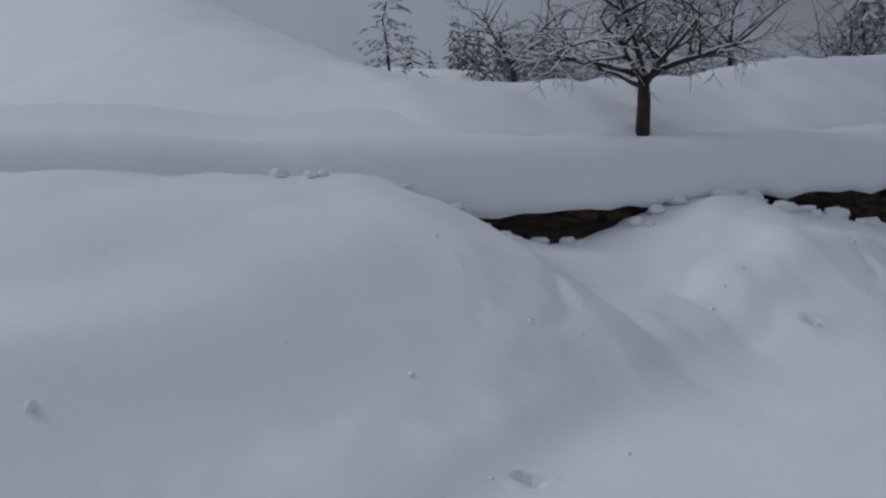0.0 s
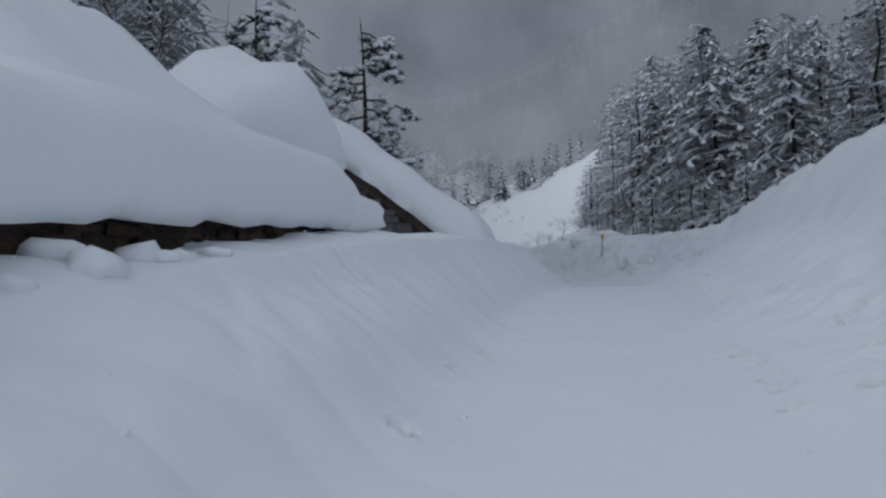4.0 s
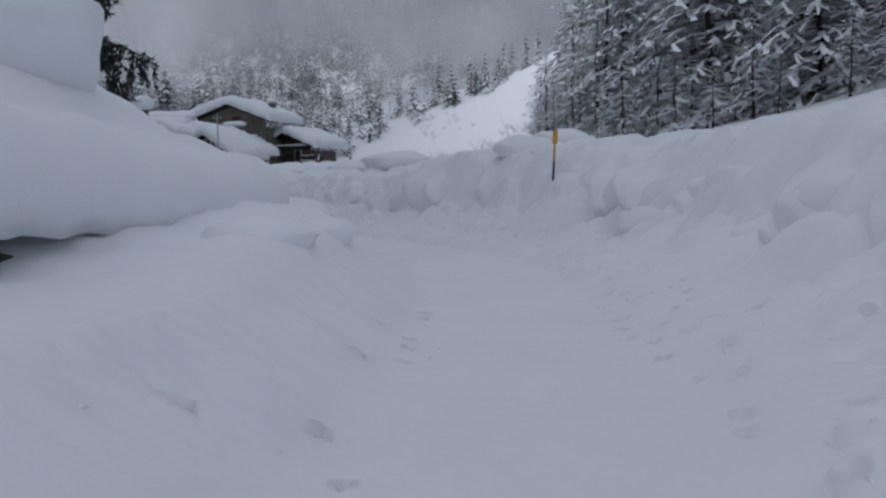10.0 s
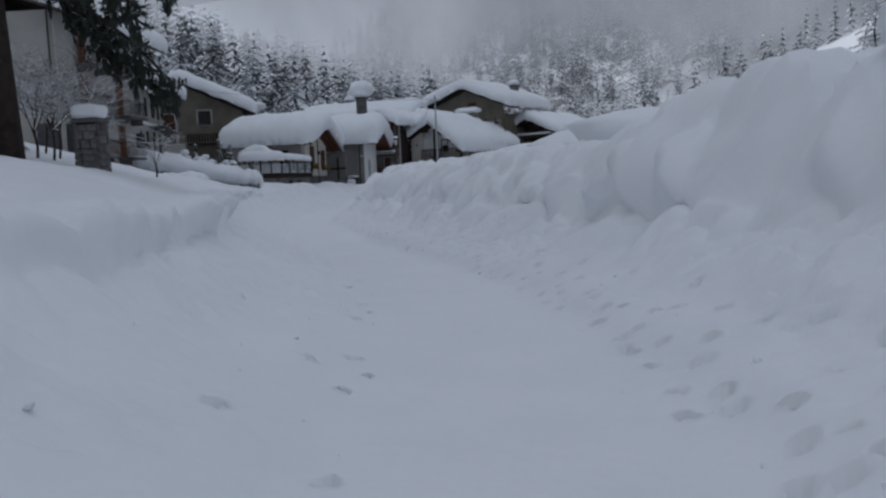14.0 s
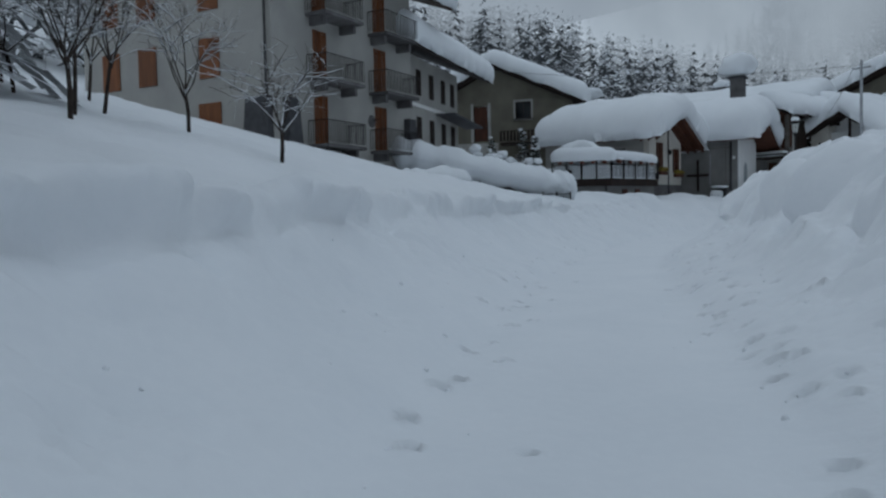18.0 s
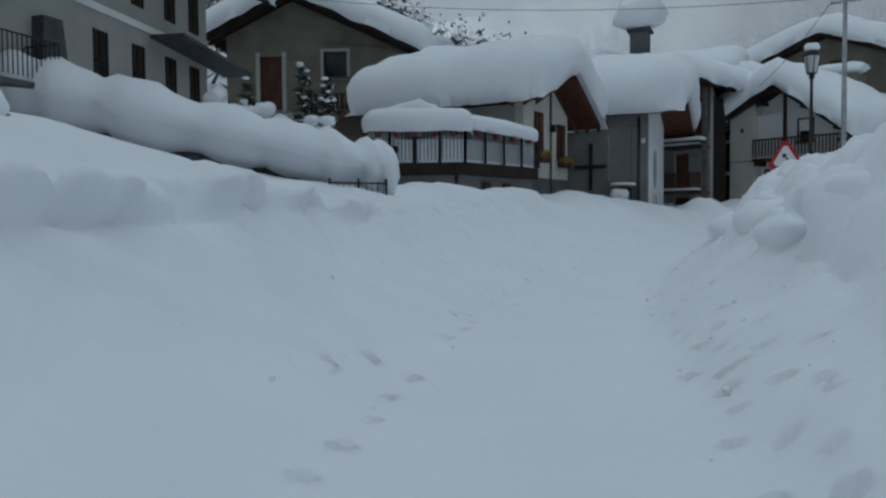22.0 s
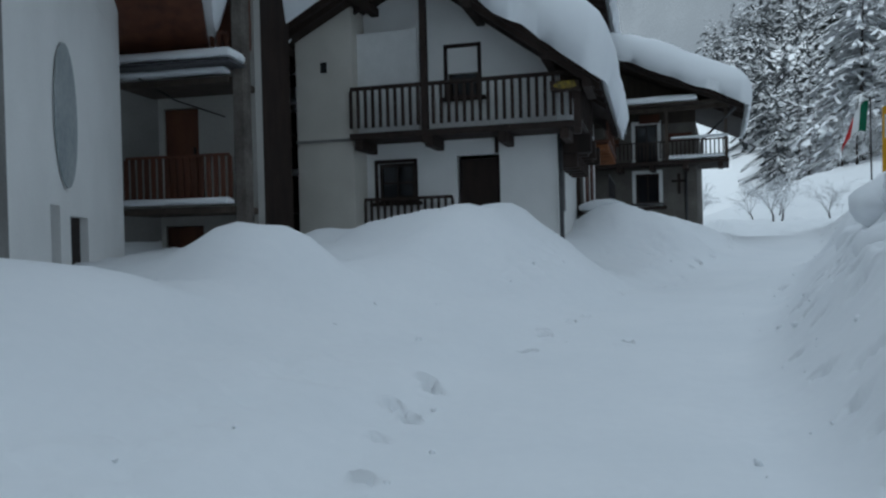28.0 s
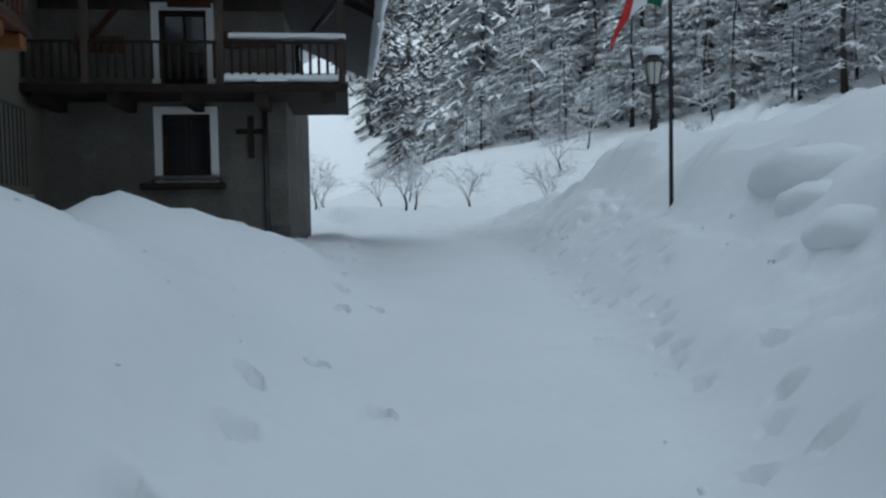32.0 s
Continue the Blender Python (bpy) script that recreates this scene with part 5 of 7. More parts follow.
part("slab", plan_prism([TL, TC, TR, (-38.45, 120.6), (-45.0, 119.9), (-45.0, 115.0)], 3.45, 3.85), DARK_WOOD, terr, "dark slab edge")
part("base_wall", plan_prism([TL + Vector((0.35, 0.55)), TC + Vector((-0.35, 0.1)), TR + Vector((-0.3, 0)), (-38.5, 120.4), (-44.8, 119.5), (-44.8, 115.3)], 0.5, 3.448), GREY_PLASTER, terr, "grey plastered base wall")
for p, q in ((TL, TC), (TC, TR)):
    add_railing(terr, p, q, 3.85, 4.9, 0.12, IRON, bar=0.02, rail=0.04, posts=5)
for f in (0.35, 0.62):
    p = TC.lerp(TR, f) + Vector((-0.28, 0))
    d_ = part("cellar_opening", box_bm(p.x, p.x + 0.06, p.y - 0.22, p.y + 0.22, 2.7, 3.25, 0.01), RED_WOOD, terr)
part("downpipe", tube_bm([(TC.x - 0.35, TC.y - 0.02, 3.45), (TC.x - 0.35, TC.y - 0.02, 1.6)], 0.05, 8), PIPE, terr, smooth=True)
rng = random.Random(9)
for p, q, n in ((TL, TC, 5), (TC, TR, 4)):
    for k in range(n):
        c = p.lerp(q, (k + 0.7) / (n + 0.3))
        pot = thing("flower_pot", "terracotta pot hung on the terrace railing", "pot", "terrace pots", pose(c.x, c.y, 4.72))
        bm = tube_bm([(0, 0, 0), (0, 0, 0.2), (0, 0, 0.21), (0, 0, 0.26)], [0.1, 0.15, 0.17, 0.17], 12)
        part("pot", bm, TERRACOTTA, pot, smooth=False)
        part("rim_snow", lump(0.34, 0.34, 0.2, k, n=5), SNOW_SOFT, pot).matrix_local = pose(0, 0, 0.2)
d = TC - TL
mt = pose(TL.x, TL.y, 0, 0, 0, math.degrees(math.atan2(d.y, d.x)))
snow_slab("terrace_snow", "deep cushion of snow along the terrace front", [(0.2, 4.86), (d.length, 4.86)], -0.15, 1.6, 0.75, mt, seed=47, droop=0.12, over=0.2, group="ledge snow")
d = TR - TC
mt = pose(TC.x, TC.y, 0, 0, 0, math.degrees(math.atan2(d.y, d.x)))
snow_slab("terrace_snow", "lumpy snow along the terrace side rail", [(0.2, 4.88), (d.length - 0.7, 4.8)], -0.2, 1.0, 0.5, mt, seed=48, droop=0.12, over=0.15, group="ledge snow")
fl_ = new("terrace_snow", mesh_of("terrace_snow", plan_prism([TL + Vector((0.05, 0.16)), TC + Vector((-0.12, 0.06)), TR + Vector((-0.14, -0.1)), (-38.6, 120.1), (-41.2, 117.0)], 3.856, 4.62), SNOW_SOFT))
tagged(fl_, "knee-deep snow filling the terrace behind its railing", "snow", "ledge snow")
snow_slab("terrace_snow", "snow lying on the terrace floor", [(-44.5, 3.86), (-38.6, 3.86)], 115.2, 119.8, 0.75, Matrix(), seed=49, droop=0.0, over=0.0, group="ledge snow")
snow_heap("huge snow ball bulging over the terrace", -40.9, 117.4, 4.7, 3.0, 2.6, 1.9, 45, 20)
hb = thing("hanging_basket", "dark hanging basket with a string of ice below it", "basket", m=pose(-39.5, 114.35, 4.15))
part("basket", lump(0.34, 0.34, 0.3, 3, n=5), IRON, hb)
part("chain", tube_bm([(0, 0, 0.2), (0, 0, 0.8)], 0.012, 5), IRON, hb)
part("ice_string", tube_bm([(0, 0, 0.02), (0.02, 0, -0.4), (-0.01, 0, -0.9), (0, 0, -1.3)], [0.02, 0.035, 0.025, 0.03], 6), ICE, hb)

# ---- grey concrete house with a wooden cross and a white end wall ----
m = frame_of((-38.52, 126.64), 15)
K = thing("concrete_house", "grey rendered house with a wooden cross and white end wall", "house", m=m)
part("front_wall", wall_bm(-1.3, 2.45, 1.0, 6.45, 0, 0.35), GREY_PLASTER, K)
part("panel_joint", box_bm(1.75, 1.79, -0.012, -0.002, 2.5, 6.2), ROUGH_PLASTER, K)
part("panel_joint", box_bm(-1.2, 2.0, -0.012, -0.002, 5.95, 6.0), ROUGH_PLASTER, K)
ew = part("end_wall", wall_bm(0.35, 6.0, 1.0, 6.1, 0, 0.35, [(2.6, 3.5, 2.0, 3.0), (1.75, 2.15, 2.4, 3.1)]), WHITE_PLASTER, K, "white plastered end wall")
ew.matrix_local = pose(2.45, 0, 0, 0, 0, 90)
RK = [(-0.9, 6.5), (3.2, 7.75), (7.2, 6.2)]
gw = part("gable_wall", prism_bm(gable_poly(RK, 0.352, 6.0, 6.102), 0, 0.35), WHITE_PLASTER, K)
gw.matrix_local = pose(2.45, 0, 0, 0, 0, 90)
part("side_wall", box_bm(-1.3, -0.95, 0.352, 6.0, 1.0, 6.3), GREY_PLASTER, K)
part("back_wall", box_bm(-0.948, 2.1, 5.65, 6.0, 1.0, 6.2), GREY_PLASTER, K)
cross = part("cross", box_bm(-0.07, 0.07, -0.16, -0.05, 3.2, 5.25, 0.01), DARK_WOOD, K, "large dark wooden cross")
part("cross_arm", box_bm(-0.72, 0.72, -0.18, -0.161, 4.15, 4.32, 0.008), DARK_WOOD, cross)
part("drainpipe", tube_bm([(2.1, -0.08, 6.3), (2.1, -0.08, 2.2)], 0.06, 8), PIPE, K, smooth=True)
part("light_string", tube_bm([(0.78, -0.04, 5.6), (0.8, -0.04, 5.0), (0.76, -0.04, 4.3), (0.78, -0.04, 3.6)], 0.012, 5), ICE, K)
part("meter_box", box_bm(2.2, 2.36, -0.06, -0.002, 5.2, 5.4, 0.01), WHITE, K)
bm = tube_bm([(0, -0.02, 0), (0, 0.0, 0)], 0.5, 24)
for v in bm.verts:
    v.co = Vector((v.co.x, v.co.y, v.co.z * 1.75))
ov = part("mural_oval", bm, MURAL, K, "faded oval wall painting")
ov.matrix_local = pose(2.462, 2.45, 4.2, 0, 0, 90)
add = part("end_door", box_bm(0, 0.05, 2.62, 3.48, 2.0, 3.0), DARK_WOOD, K)
add.matrix_local = pose(2.3, 0, 0)
dk = part("roof_deck", prism_bm([(x, z) for x, z in RK] + [(x, z - 0.16) for x, z in RK][::-1], -1.35, 4.0), RED_WOOD, K)
dk.matrix_local = pose(2.45, 0, 0, 0, 0, 90)
km = m @ pose(2.45, 0, 0, 0, 0, 90)
snow_slab("roof_snow", "deep square-edged snow on the concrete house's roof", RK, -1.4, 4.1, 2.1, km, seed=54, over=0.12)
kc = part("chimney", box_bm(0.9, 1.8, 5.0, 5.9, 6.8, 11.2, 0.03), GREY_STONE, K)
part("chimney_cap", box_bm(0.75, 1.95, 4.85, 6.05, 11.2, 11.32, 0.02), SLATE, kc)
snow_heap("tall ball of snow on a chimney", *(m @ Vector((1.35, 5.45, 11.3))), 2.6, 2.5, 2.0, 51, 0, "chimney snow", "chimney_snow")
bn = thing("waste_bin", "dark metal bin with a snow-topped lid", "bin", m=pose(-36.9, 126.5, 2.75))
part("body", tube_bm([(0, 0, -0.6), (0, 0, 0.35), (0, 0, 0.5)], [0.38, 0.4, 0.38], 14), BLACK, bn)
part("lid", tube_bm([(0, 0, 0.5), (0, 0, 0.56)], [0.52, 0.45], 14), IRON, bn)
snow_heap("snow on the bin lid", -36.9, 126.5, 3.3, 1.1, 0.9, 0.28, 52, 0, "ledge snow", "bin_snow")
snow_heap("ball of snow against the bin", -36.9, 126.05, 2.6, 0.8, 0.7, 0.75, 53)

# ---- brown timber house with stacked balconies ----
m = frame_of((-38.25, 134.4), -8)
D = thing("timber_house", "narrow house with stacked red-brown wooden balconies", "house", m=m)
part("wall", wall_bm(0.0, 2.05, 1.0, 9.0, 1.1, 1.4, [(0.12, 0.85, 3.45, 5.3), (0.1, 0.9, 1.2, 3.0)]), PALE_PLASTER, D)
add_door(D, 0.12, 0.85, 3.45, 5.28, 1.15, RED_WOOD)
add_door(D, 0.1, 0.9, 1.2, 2.98, 1.15, RED_WOOD)
part("upper_storey", box_bm(-0.2, 2.0, 0.3, 1.098, 6.3, 8.8, 0.01), RED_WOOD, D, "red-brown boarded upper storey")
for z, h in ((3.3, 0.95), (5.62, 0.8)):
    part("balcony_floor", box_bm(-0.1, 2.05, 0.0, 1.098, z - 0.12, z, 0.01), OLD_WOOD, D)
    add_railing(D, (-0.05, 0.05), (2.0, 0.05), z, z + h, 0.13, RED_WOOD, flat=0.08)
    snow_slab("ledge_snow", "thin snow on a wooden balcony edge", [(0.0, z), (2.0, z)], -0.12, 0.1, 0.1, m, seed=61 + z, droop=0.02, over=0.03, res=0.1, group="ledge snow")
part("stone_pier", box_bm(2.052, 2.3, 0.1, 0.38, 1.0, 8.5, 0.03), STONE, D, "rough stone corner pier")
part("tin_roof", prism_bm([(-0.2, 5.75), (2.3, 5.75), (2.3, 5.8), (-0.2, 5.8)], -0.5, 0.2), SLATE, D)
snow_slab("ledge_snow", "snow on the small balcony roof", [(-0.2, 5.8), (2.3, 5.8)], -0.5, 0.0, 0.14, m, seed=64, droop=0.06, over=0.04, res=0.12, group="ledge snow")
RD = [(-1.6, 8.4), (1.0, 9.6), (3.0, 8.6)]
add_roof(D, RD, -0.7, 7.0, boards=DARK_WOOD)
part("body", box_bm(0.05, 2.0, 1.402, 3.0, 1.0, 8.2), DARK_WOOD, D)
snow_slab("roof_snow", "uneven snow on the timber house's roof", RD, -0.7, 7.0, 0.9, m, seed=66)
# dark barn front with clutter in the gap
m = frame_of((-36.4, 140.5), -10)
G = thing("dark_barn", "dark timber barn front with cluttered galleries", "barn", m=m)
# The barn's black interior is put into this front's colour.
part("front", box_bm(-1.4, 2.2, 0.6, 1.2, 0.5, 9.0), SHADED_WOOD, G)
for z in (3.4, 5.2, 6.9):
    part("gallery_floor", box_bm(-1.4, 2.2, -0.5, 0.598, z, z + 0.12), DARK_WOOD, G)
    add_railing(G, (-1.35, -0.45), (2.15, -0.45), z + 0.12, z + 0.9, 0.2, DARK_WOOD, flat=0.05)
    snow_slab("ledge_snow", "snow caught on a dark gallery", [(-1.0 + 0.3 * z % 1, z + 0.9), (0.8, z + 0.9)], -0.5, -0.35, 0.14, m, seed=70 + z, droop=0.03, over=0.04, res=0.1, group="ledge snow")
part("zinc_tub", tube_bm([(0.1, -0.2, 6.0), (0.1, -0.2, 6.55)], [0.3, 0.38], 12), GALVANISED, G)
RG = [(-2.5, 8.6), (0.4, 9.8), (3.0, 8.6)]
add_roof(G, RG, -0.9, 6.0, boards=DARK_WOOD)
snow_slab("roof_snow", "heaped snow on the dark barn's roof", RG, -0.9, 6.0, 1.0, m, seed=76)
# Added to carry the snow in the dark gap; shade is in its colour.
store = thing("timber_store", "dark timber store squeezed between two houses", "shed", "sheds", pose(-36.75, 136.8, 0, 0, 0, -10))
part("wall", box_bm(-0.42, 0.42, 0.0, 0.5, 1.0, 6.26), SHADED_WOOD, store)
part("ledge", box_bm(-0.5, 0.5, -0.3, 0.6, 6.26, 6.32, 0.01), SLATE, store)
part("upper_wall", box_bm(-0.42, 0.42, 0.502, 1.2, 1.0, 6.8), SHADED_WOOD, store)
for z in (2.4, 3.7, 5.0):
    part("shelf", box_bm(-0.45, 0.45, -0.25, -0.002, z, z + 0.06), DARK_WOOD, store)
    snow_heap("snow caught on a shelf of the dark store", *(store.matrix_world @ Vector((0.1, -0.14, z + 0.05))), 0.55, 0.22, 0.12, int(z * 9), -10, "ledge snow", "shelf_snow")
snow_heap("snow on the ledge of the dark store", *(store.matrix_world @ Vector((0.0, 0.1, 6.3))), 0.95, 0.7, 0.28, 78, -10, "ledge snow", "ledge_cushion")
snow_heap("tall heap of snow on the dark store", *(store.matrix_world @ Vector((0.0, 0.8, 6.75))), 1.25, 0.9, 1.3, 77, -10, "ledge snow", "store_snow")
cable = thing("overhead_cable", "black cable sagging between two houses", "cable")
part("wire", tube_bm([(-38.3, 134.2, 5.9), (-37.4, 134.6, 5.3), (-36.6, 135.4, 5.05), (-35.9, 137.6, 5.0)], 0.015, 5), BLACK, cable)

# ---- apartment house with iron balconies ----
m = frame_of((-39.3, 98.7), 109)
A = thing("apartment_house", "tall pale apartment house with orange-brown shutters and iron balconies", "building", m=m)
part("front_wall", wall_bm(-4.25, 5.9, 2.0, 12.9, 0, 0.4, [(a, b, c, c + 2.05) for a, b in ((-1.78, -0.85), (2.65, 3.65)) for c in (5.0, 7.65, 10.3)]), PALE_PLASTER, A)
shell(A, -4.25, 5.9, 11.0, 2.0, 12.9, PALE_PLASTER, y0=0.05)
part("corner_pilaster", box_bm(-4.3, -3.85, -0.06, -0.002, 3.0, 12.9), PALE_PLASTER, A, "pale corner band")
for x0, x1, x2, x3 in ((-4.32, -3.84, -3.82, -2.9), (5.1, 5.5, 5.05, 5.98)):
    bm = prism_bm([(x2, 3.5), (x3 + 0.15, 3.5), (x3 - 0.25, 6.7), (x2 + 0.12, 6.7)], -0.35, -0.003)
    part("buttress", bm, SLATE, A, "dark grey tapered buttress facing")
bm = prism_bm([(-0.2, 3.5), (1.3, 3.5), (0.95, 6.7), (-0.15, 6.7)], 0, 0.3)
bt = part("buttress", bm, SLATE, A, "dark grey tapered buttress facing")
bt.matrix_local = pose(-4.26, 0.2, 0, 0, 0, 90)
for a, b in ((-1.78, -0.85), (2.65, 3.65)):
    for c in (5.0, 7.65, 10.3):
        add_shutter(A, a, b, c, c + 2.05, 0.05)
        bal = part("balcony", box_bm(a - 0.45, b + 1.3, -1.05, -0.002, c - 0.16, c - 0.02, 0.02), GREY_STONE, A, "stone balcony slab on brackets")
        for x in (a - 0.2, b + 0.9):
            part("bracket", prism_bm([(0, c - 0.162), (0.2, c - 0.162), (0.2, c - 0.5), (0, c - 0.5)], -0.75, -0.003), GREY_STONE, bal).matrix_local = pose(x, 0, 0)
        for p, q in (((a - 0.42, -1.0), (b + 1.27, -1.0)), ((b + 1.27, -1.0), (b + 1.27, -0.02)), ((a - 0.42, -0.02), (a - 0.42, -1.0))):
            add_railing(A, p, q, c - 0.02, c + 0.95, 0.12, IRON, bar=0.018, rail=0.035)
sh = part("side_shutter", box_bm(0, 0.05, 2.7, 3.9, 5.0, 6.7), ORANGE_WOOD, A)
sh.matrix_local = pose(-4.31, 0, 0)
for y in (2.7, 6.3, 8.6):
    for z in (7.7, 10.4):
        o = part("side_shutter", box_bm(0, 0.05, y, y + 1.1, z, z + 1.6, 0.01), ORANGE_WOOD, A)
        o.matrix_local = pose(-4.31, 0, 0)
part("rainpipe", tube_bm([(-4.36, 0.25, 12.8), (-4.36, 0.25, 4.0)], 0.05, 8), PIPE, A, smooth=True)
dish = part("satellite_dish", tube_bm([(0, 0, 0), (0, -0.05, 0), (0, -0.12, 0)], [0.05, 0.2, 0.28], 16), GREY_STONE, A, "small white satellite dish")
dish.matrix_local = pose(0.75, -1.0, 6.1)
part("dish_arm", tube_bm([(0, -0.05, 0), (0.15, -0.4, 0.1)], 0.02, 6), IRON, dish)
RA = [(-1.0, 12.7), (5.6, 15.2), (12.0, 12.7)]
am = m @ pose(0, 0, 0, 0, 0, 90)
dk = part("roof_deck", prism_bm([(x, z) for x, z in RA] + [(x, z - 0.2) for x, z in RA][::-1], -8.6, 5.3), OLD_WOOD, A)
dk.matrix_local = pose(0, 0, 0, 0, 0, 90)
snow_slab("roof_snow", "thick snow on the apartment house's roof", RA, -8.7, 5.4, 1.2, am, seed=84, res=0.35)

# ---- long two-storey house with dark shuttered windows ----
m = frame_of((-43.0, 106.0), 118)
B = thing("long_house", "long grey-white two-storey house with dark shuttered windows", "house", m=m)
wins = [(x, x + 0.7, z, z + h) for x in (0.2, 2.1, 4.0, 5.6) for z, h in ((5.6, 1.65), (8.4, 1.35))]
part("front_wall", wall_bm(-3.0, 6.9, 2.0, 10.4, 0, 0.35, wins), PALE_PLASTER, B)
shell(B, -3.0, 6.9, 8.0, 2.0, 10.3, PALE_PLASTER)
for a in wins:
    add_shutter(B, *a, 0.03, DARK_WOOD)
part("string_course", box_bm(-3.0, 6.92, -0.06, -0.002, 7.75, 7.95), WHITE_PLASTER, B)
RB = [(-1.3, 10.45), (4.0, 12.7), (9.0, 10.4)]
dk = part("roof_deck", prism_bm([(x, z) for x, z in RB] + [(x, z - 0.18) for x, z in RB][::-1], -9.6, 3.2), DARK_WOOD, B)
dk.matrix_local = pose(0, 0, 0, 0, 0, 90)
snow_slab("roof_snow", "thick snow on the long house's roof", RB, -9.7, 3.2, 1.3, m @ pose(0, 0, 0, 0, 0, 90), seed=94, res=0.3)
part("porch_roof", prism_bm([(3.0, 7.6), (8.2, 7.3), (8.2, 7.4), (3.0, 7.7)], -1.2, -0.07), SLATE, B)

# ---- olive house with a wide gable ----
m = frame_of((-50.11, 122.36), 35)
C = thing("olive_house", "olive-brown plastered house with a wide snowy gable", "house", m=m)
RC = [(-6.2, 10.9), (-2.1, 12.95), (4.6, 9.9)]
holes = [(-0.6, 0.55, 8.95, 10.2), (-3.75, -2.65, 7.4, 10.0)]
part("front_wall", wall_bm(-5.4, 3.5, 2.0, 10.35, 0, 0.4, holes), OLIVE_PLASTER, C)
part("gable_wall", prism_bm(gable_poly(RC, -5.4, 3.5, 10.352), 0, 0.4), OLIVE_PLASTER, C)
shell(C, -5.4, 3.5, 9.0, 2.0, 10.0, OLIVE_PLASTER, y0=0.05)
add_window(C, -0.6, 0.55, 8.95, 10.2, 0, bars=(1, 0), surround=PALE_PLASTER)
add_door(C, -3.7, -2.7, 7.4, 9.95, 0.1, RED_WOOD)
bm = box_bm(-3.95, -3.75, -0.03, -0.002, 7.3, 10.2)
box_bm(-2.65, -2.45, -0.03, -0.002, 7.3, 10.2, bm=bm)
part("door_surround", bm, PALE_PLASTER, C)
part("pale_band", box_bm(-5.4, -1.9, -0.025, -0.004, 4.0, 7.25), PALE_PLASTER, C)
part("balcony_floor", box_bm(-1.6, 3.3, -1.1, -0.03, 7.0, 7.15), DARK_WOOD, C)
add_railing(C, (-1.55, -1.05), (3.25, -1.05), 7.15, 8.0, 0.25, DARK_WOOD, flat=0.16)
add_roof(C, RC, -1.0, 9.5, boards=DARK_WOOD)
snow_slab("roof_snow", "thick rounded snow on the olive house's roof", RC, -1.05, 9.5, 1.2, m, seed=104, res=0.3)
snow_heap("round cushion of snow on a chimney", *(m @ Vector((-2.0, 4.0, 13.6))), 2.2, 2.0, 1.0, 105, 0, "chimney snow", "chimney_snow")
snow_heap("cushion of snow at the end of the eave", *(m @ Vector((4.6, 1.0, 10.2))), 2.2, 2.2, 1.0, 106, 0, "chimney snow", "roof_cushion")

# ---- a roof further back between them ----
m = frame_of((-48.0, 137.0), 8)
V = thing("rear_house", "grey house at the back under a broad snow roof", "house", m=m)
RV = [(-1.0, 9.6), (4.0, 11.2), (9.0, 9.6)]
part("outer_wall", box_bm(0, 11.0, 0.0, 8.0, 2.0, 9.7), GREY_PLASTER, V)
for x in (1.5, 4.5, 8.0):
    part("window", box_bm(x, x + 0.9, -0.03, -0.002, 7.6, 8.9), GLASS, V)
dk = part("roof_deck", prism_bm([(x, z) for x, z in RV] + [(x, z - 0.18) for x, z in RV][::-1], -12.0, 1.0), DARK_WOOD, V)
dk.matrix_local = pose(0, 0, 0, 0, 0, 90)
snow_slab("roof_snow", "broad snow cover on the rear roof", RV, -12.0, 1.0, 1.0, m @ pose(0, 0, 0, 0, 0, 90), seed=114, res=0.4)
part("chimney", box_bm(3.5, 4.2, 3.6, 4.3, 10.5, 12.3, 0.02), GREY_STONE, V)
snow_heap("round cushion of snow on a chimney", *(m @ Vector((3.85, 3.95, 12.2))), 1.5, 1.4, 0.8, 115, 0, "chimney snow", "chimney_snow")

# ---- trees ----
def branch_ridge(vs, fs, base, ang, length, droop, width, segs, rng, lift=0.1):
    """One laden bough: a ragged ridge that arches out and hangs down."""
    ca, sa = math.cos(ang), math.sin(ang)
    rows = []
    for k in range(segs + 1):
        u = k / segs
        r = length * u
        z = base[2] + length * (lift * u - droop * u * u)
        w = width * (1 - 0.75 * u) * (1.25 if k % 2 else 0.6) * rng.uniform(0.7, 1.3) * (0.25 if k == 0 else 1)
        x, y = base[0] + ca * r, base[1] + sa * r
        sag = w * rng.uniform(0.5, 0.9)
        rows.append(len(vs))
        vs += [(x - sa * w, y + ca * w, z - sag), (x, y, z), (x + sa * w, y - ca * w, z - sag * rng.uniform(0.6, 1.3))]
    for a, b in zip(rows, rows[1:]):
        fs += [(a, a + 1, b + 1, b), (a + 1, a + 2, b + 2, b + 1)]


def crown_simple(h, seed, whorls=34, arms=10, segs=3, spread=0.18, low=0.05, width=0.05):
    rng = random.Random(seed)
    vs, fs = [], []
    for i in range(whorls):
        u = i / (whorls - 1)
        z = h * (low + (1 - low) * u ** 0.9)
        reach = h * spread * (1 - u) ** 0.8 + 0.02 * h
        for k in range(arms if u < 0.8 else max(3, arms - 3)):
            if rng.random() < 0.13:
                continue
            l = reach * rng.uniform(0.6, 1.2)
            branch_ridge(vs, fs, (0, 0, z + rng.uniform(-0.02, 0.02) * h), math.tau * (k + rng.random()) / arms, l, rng.uniform(0.35, 0.75), min(l * 0.30, h * width * 0.5) + 0.05, segs, rng)
    return vs, fs


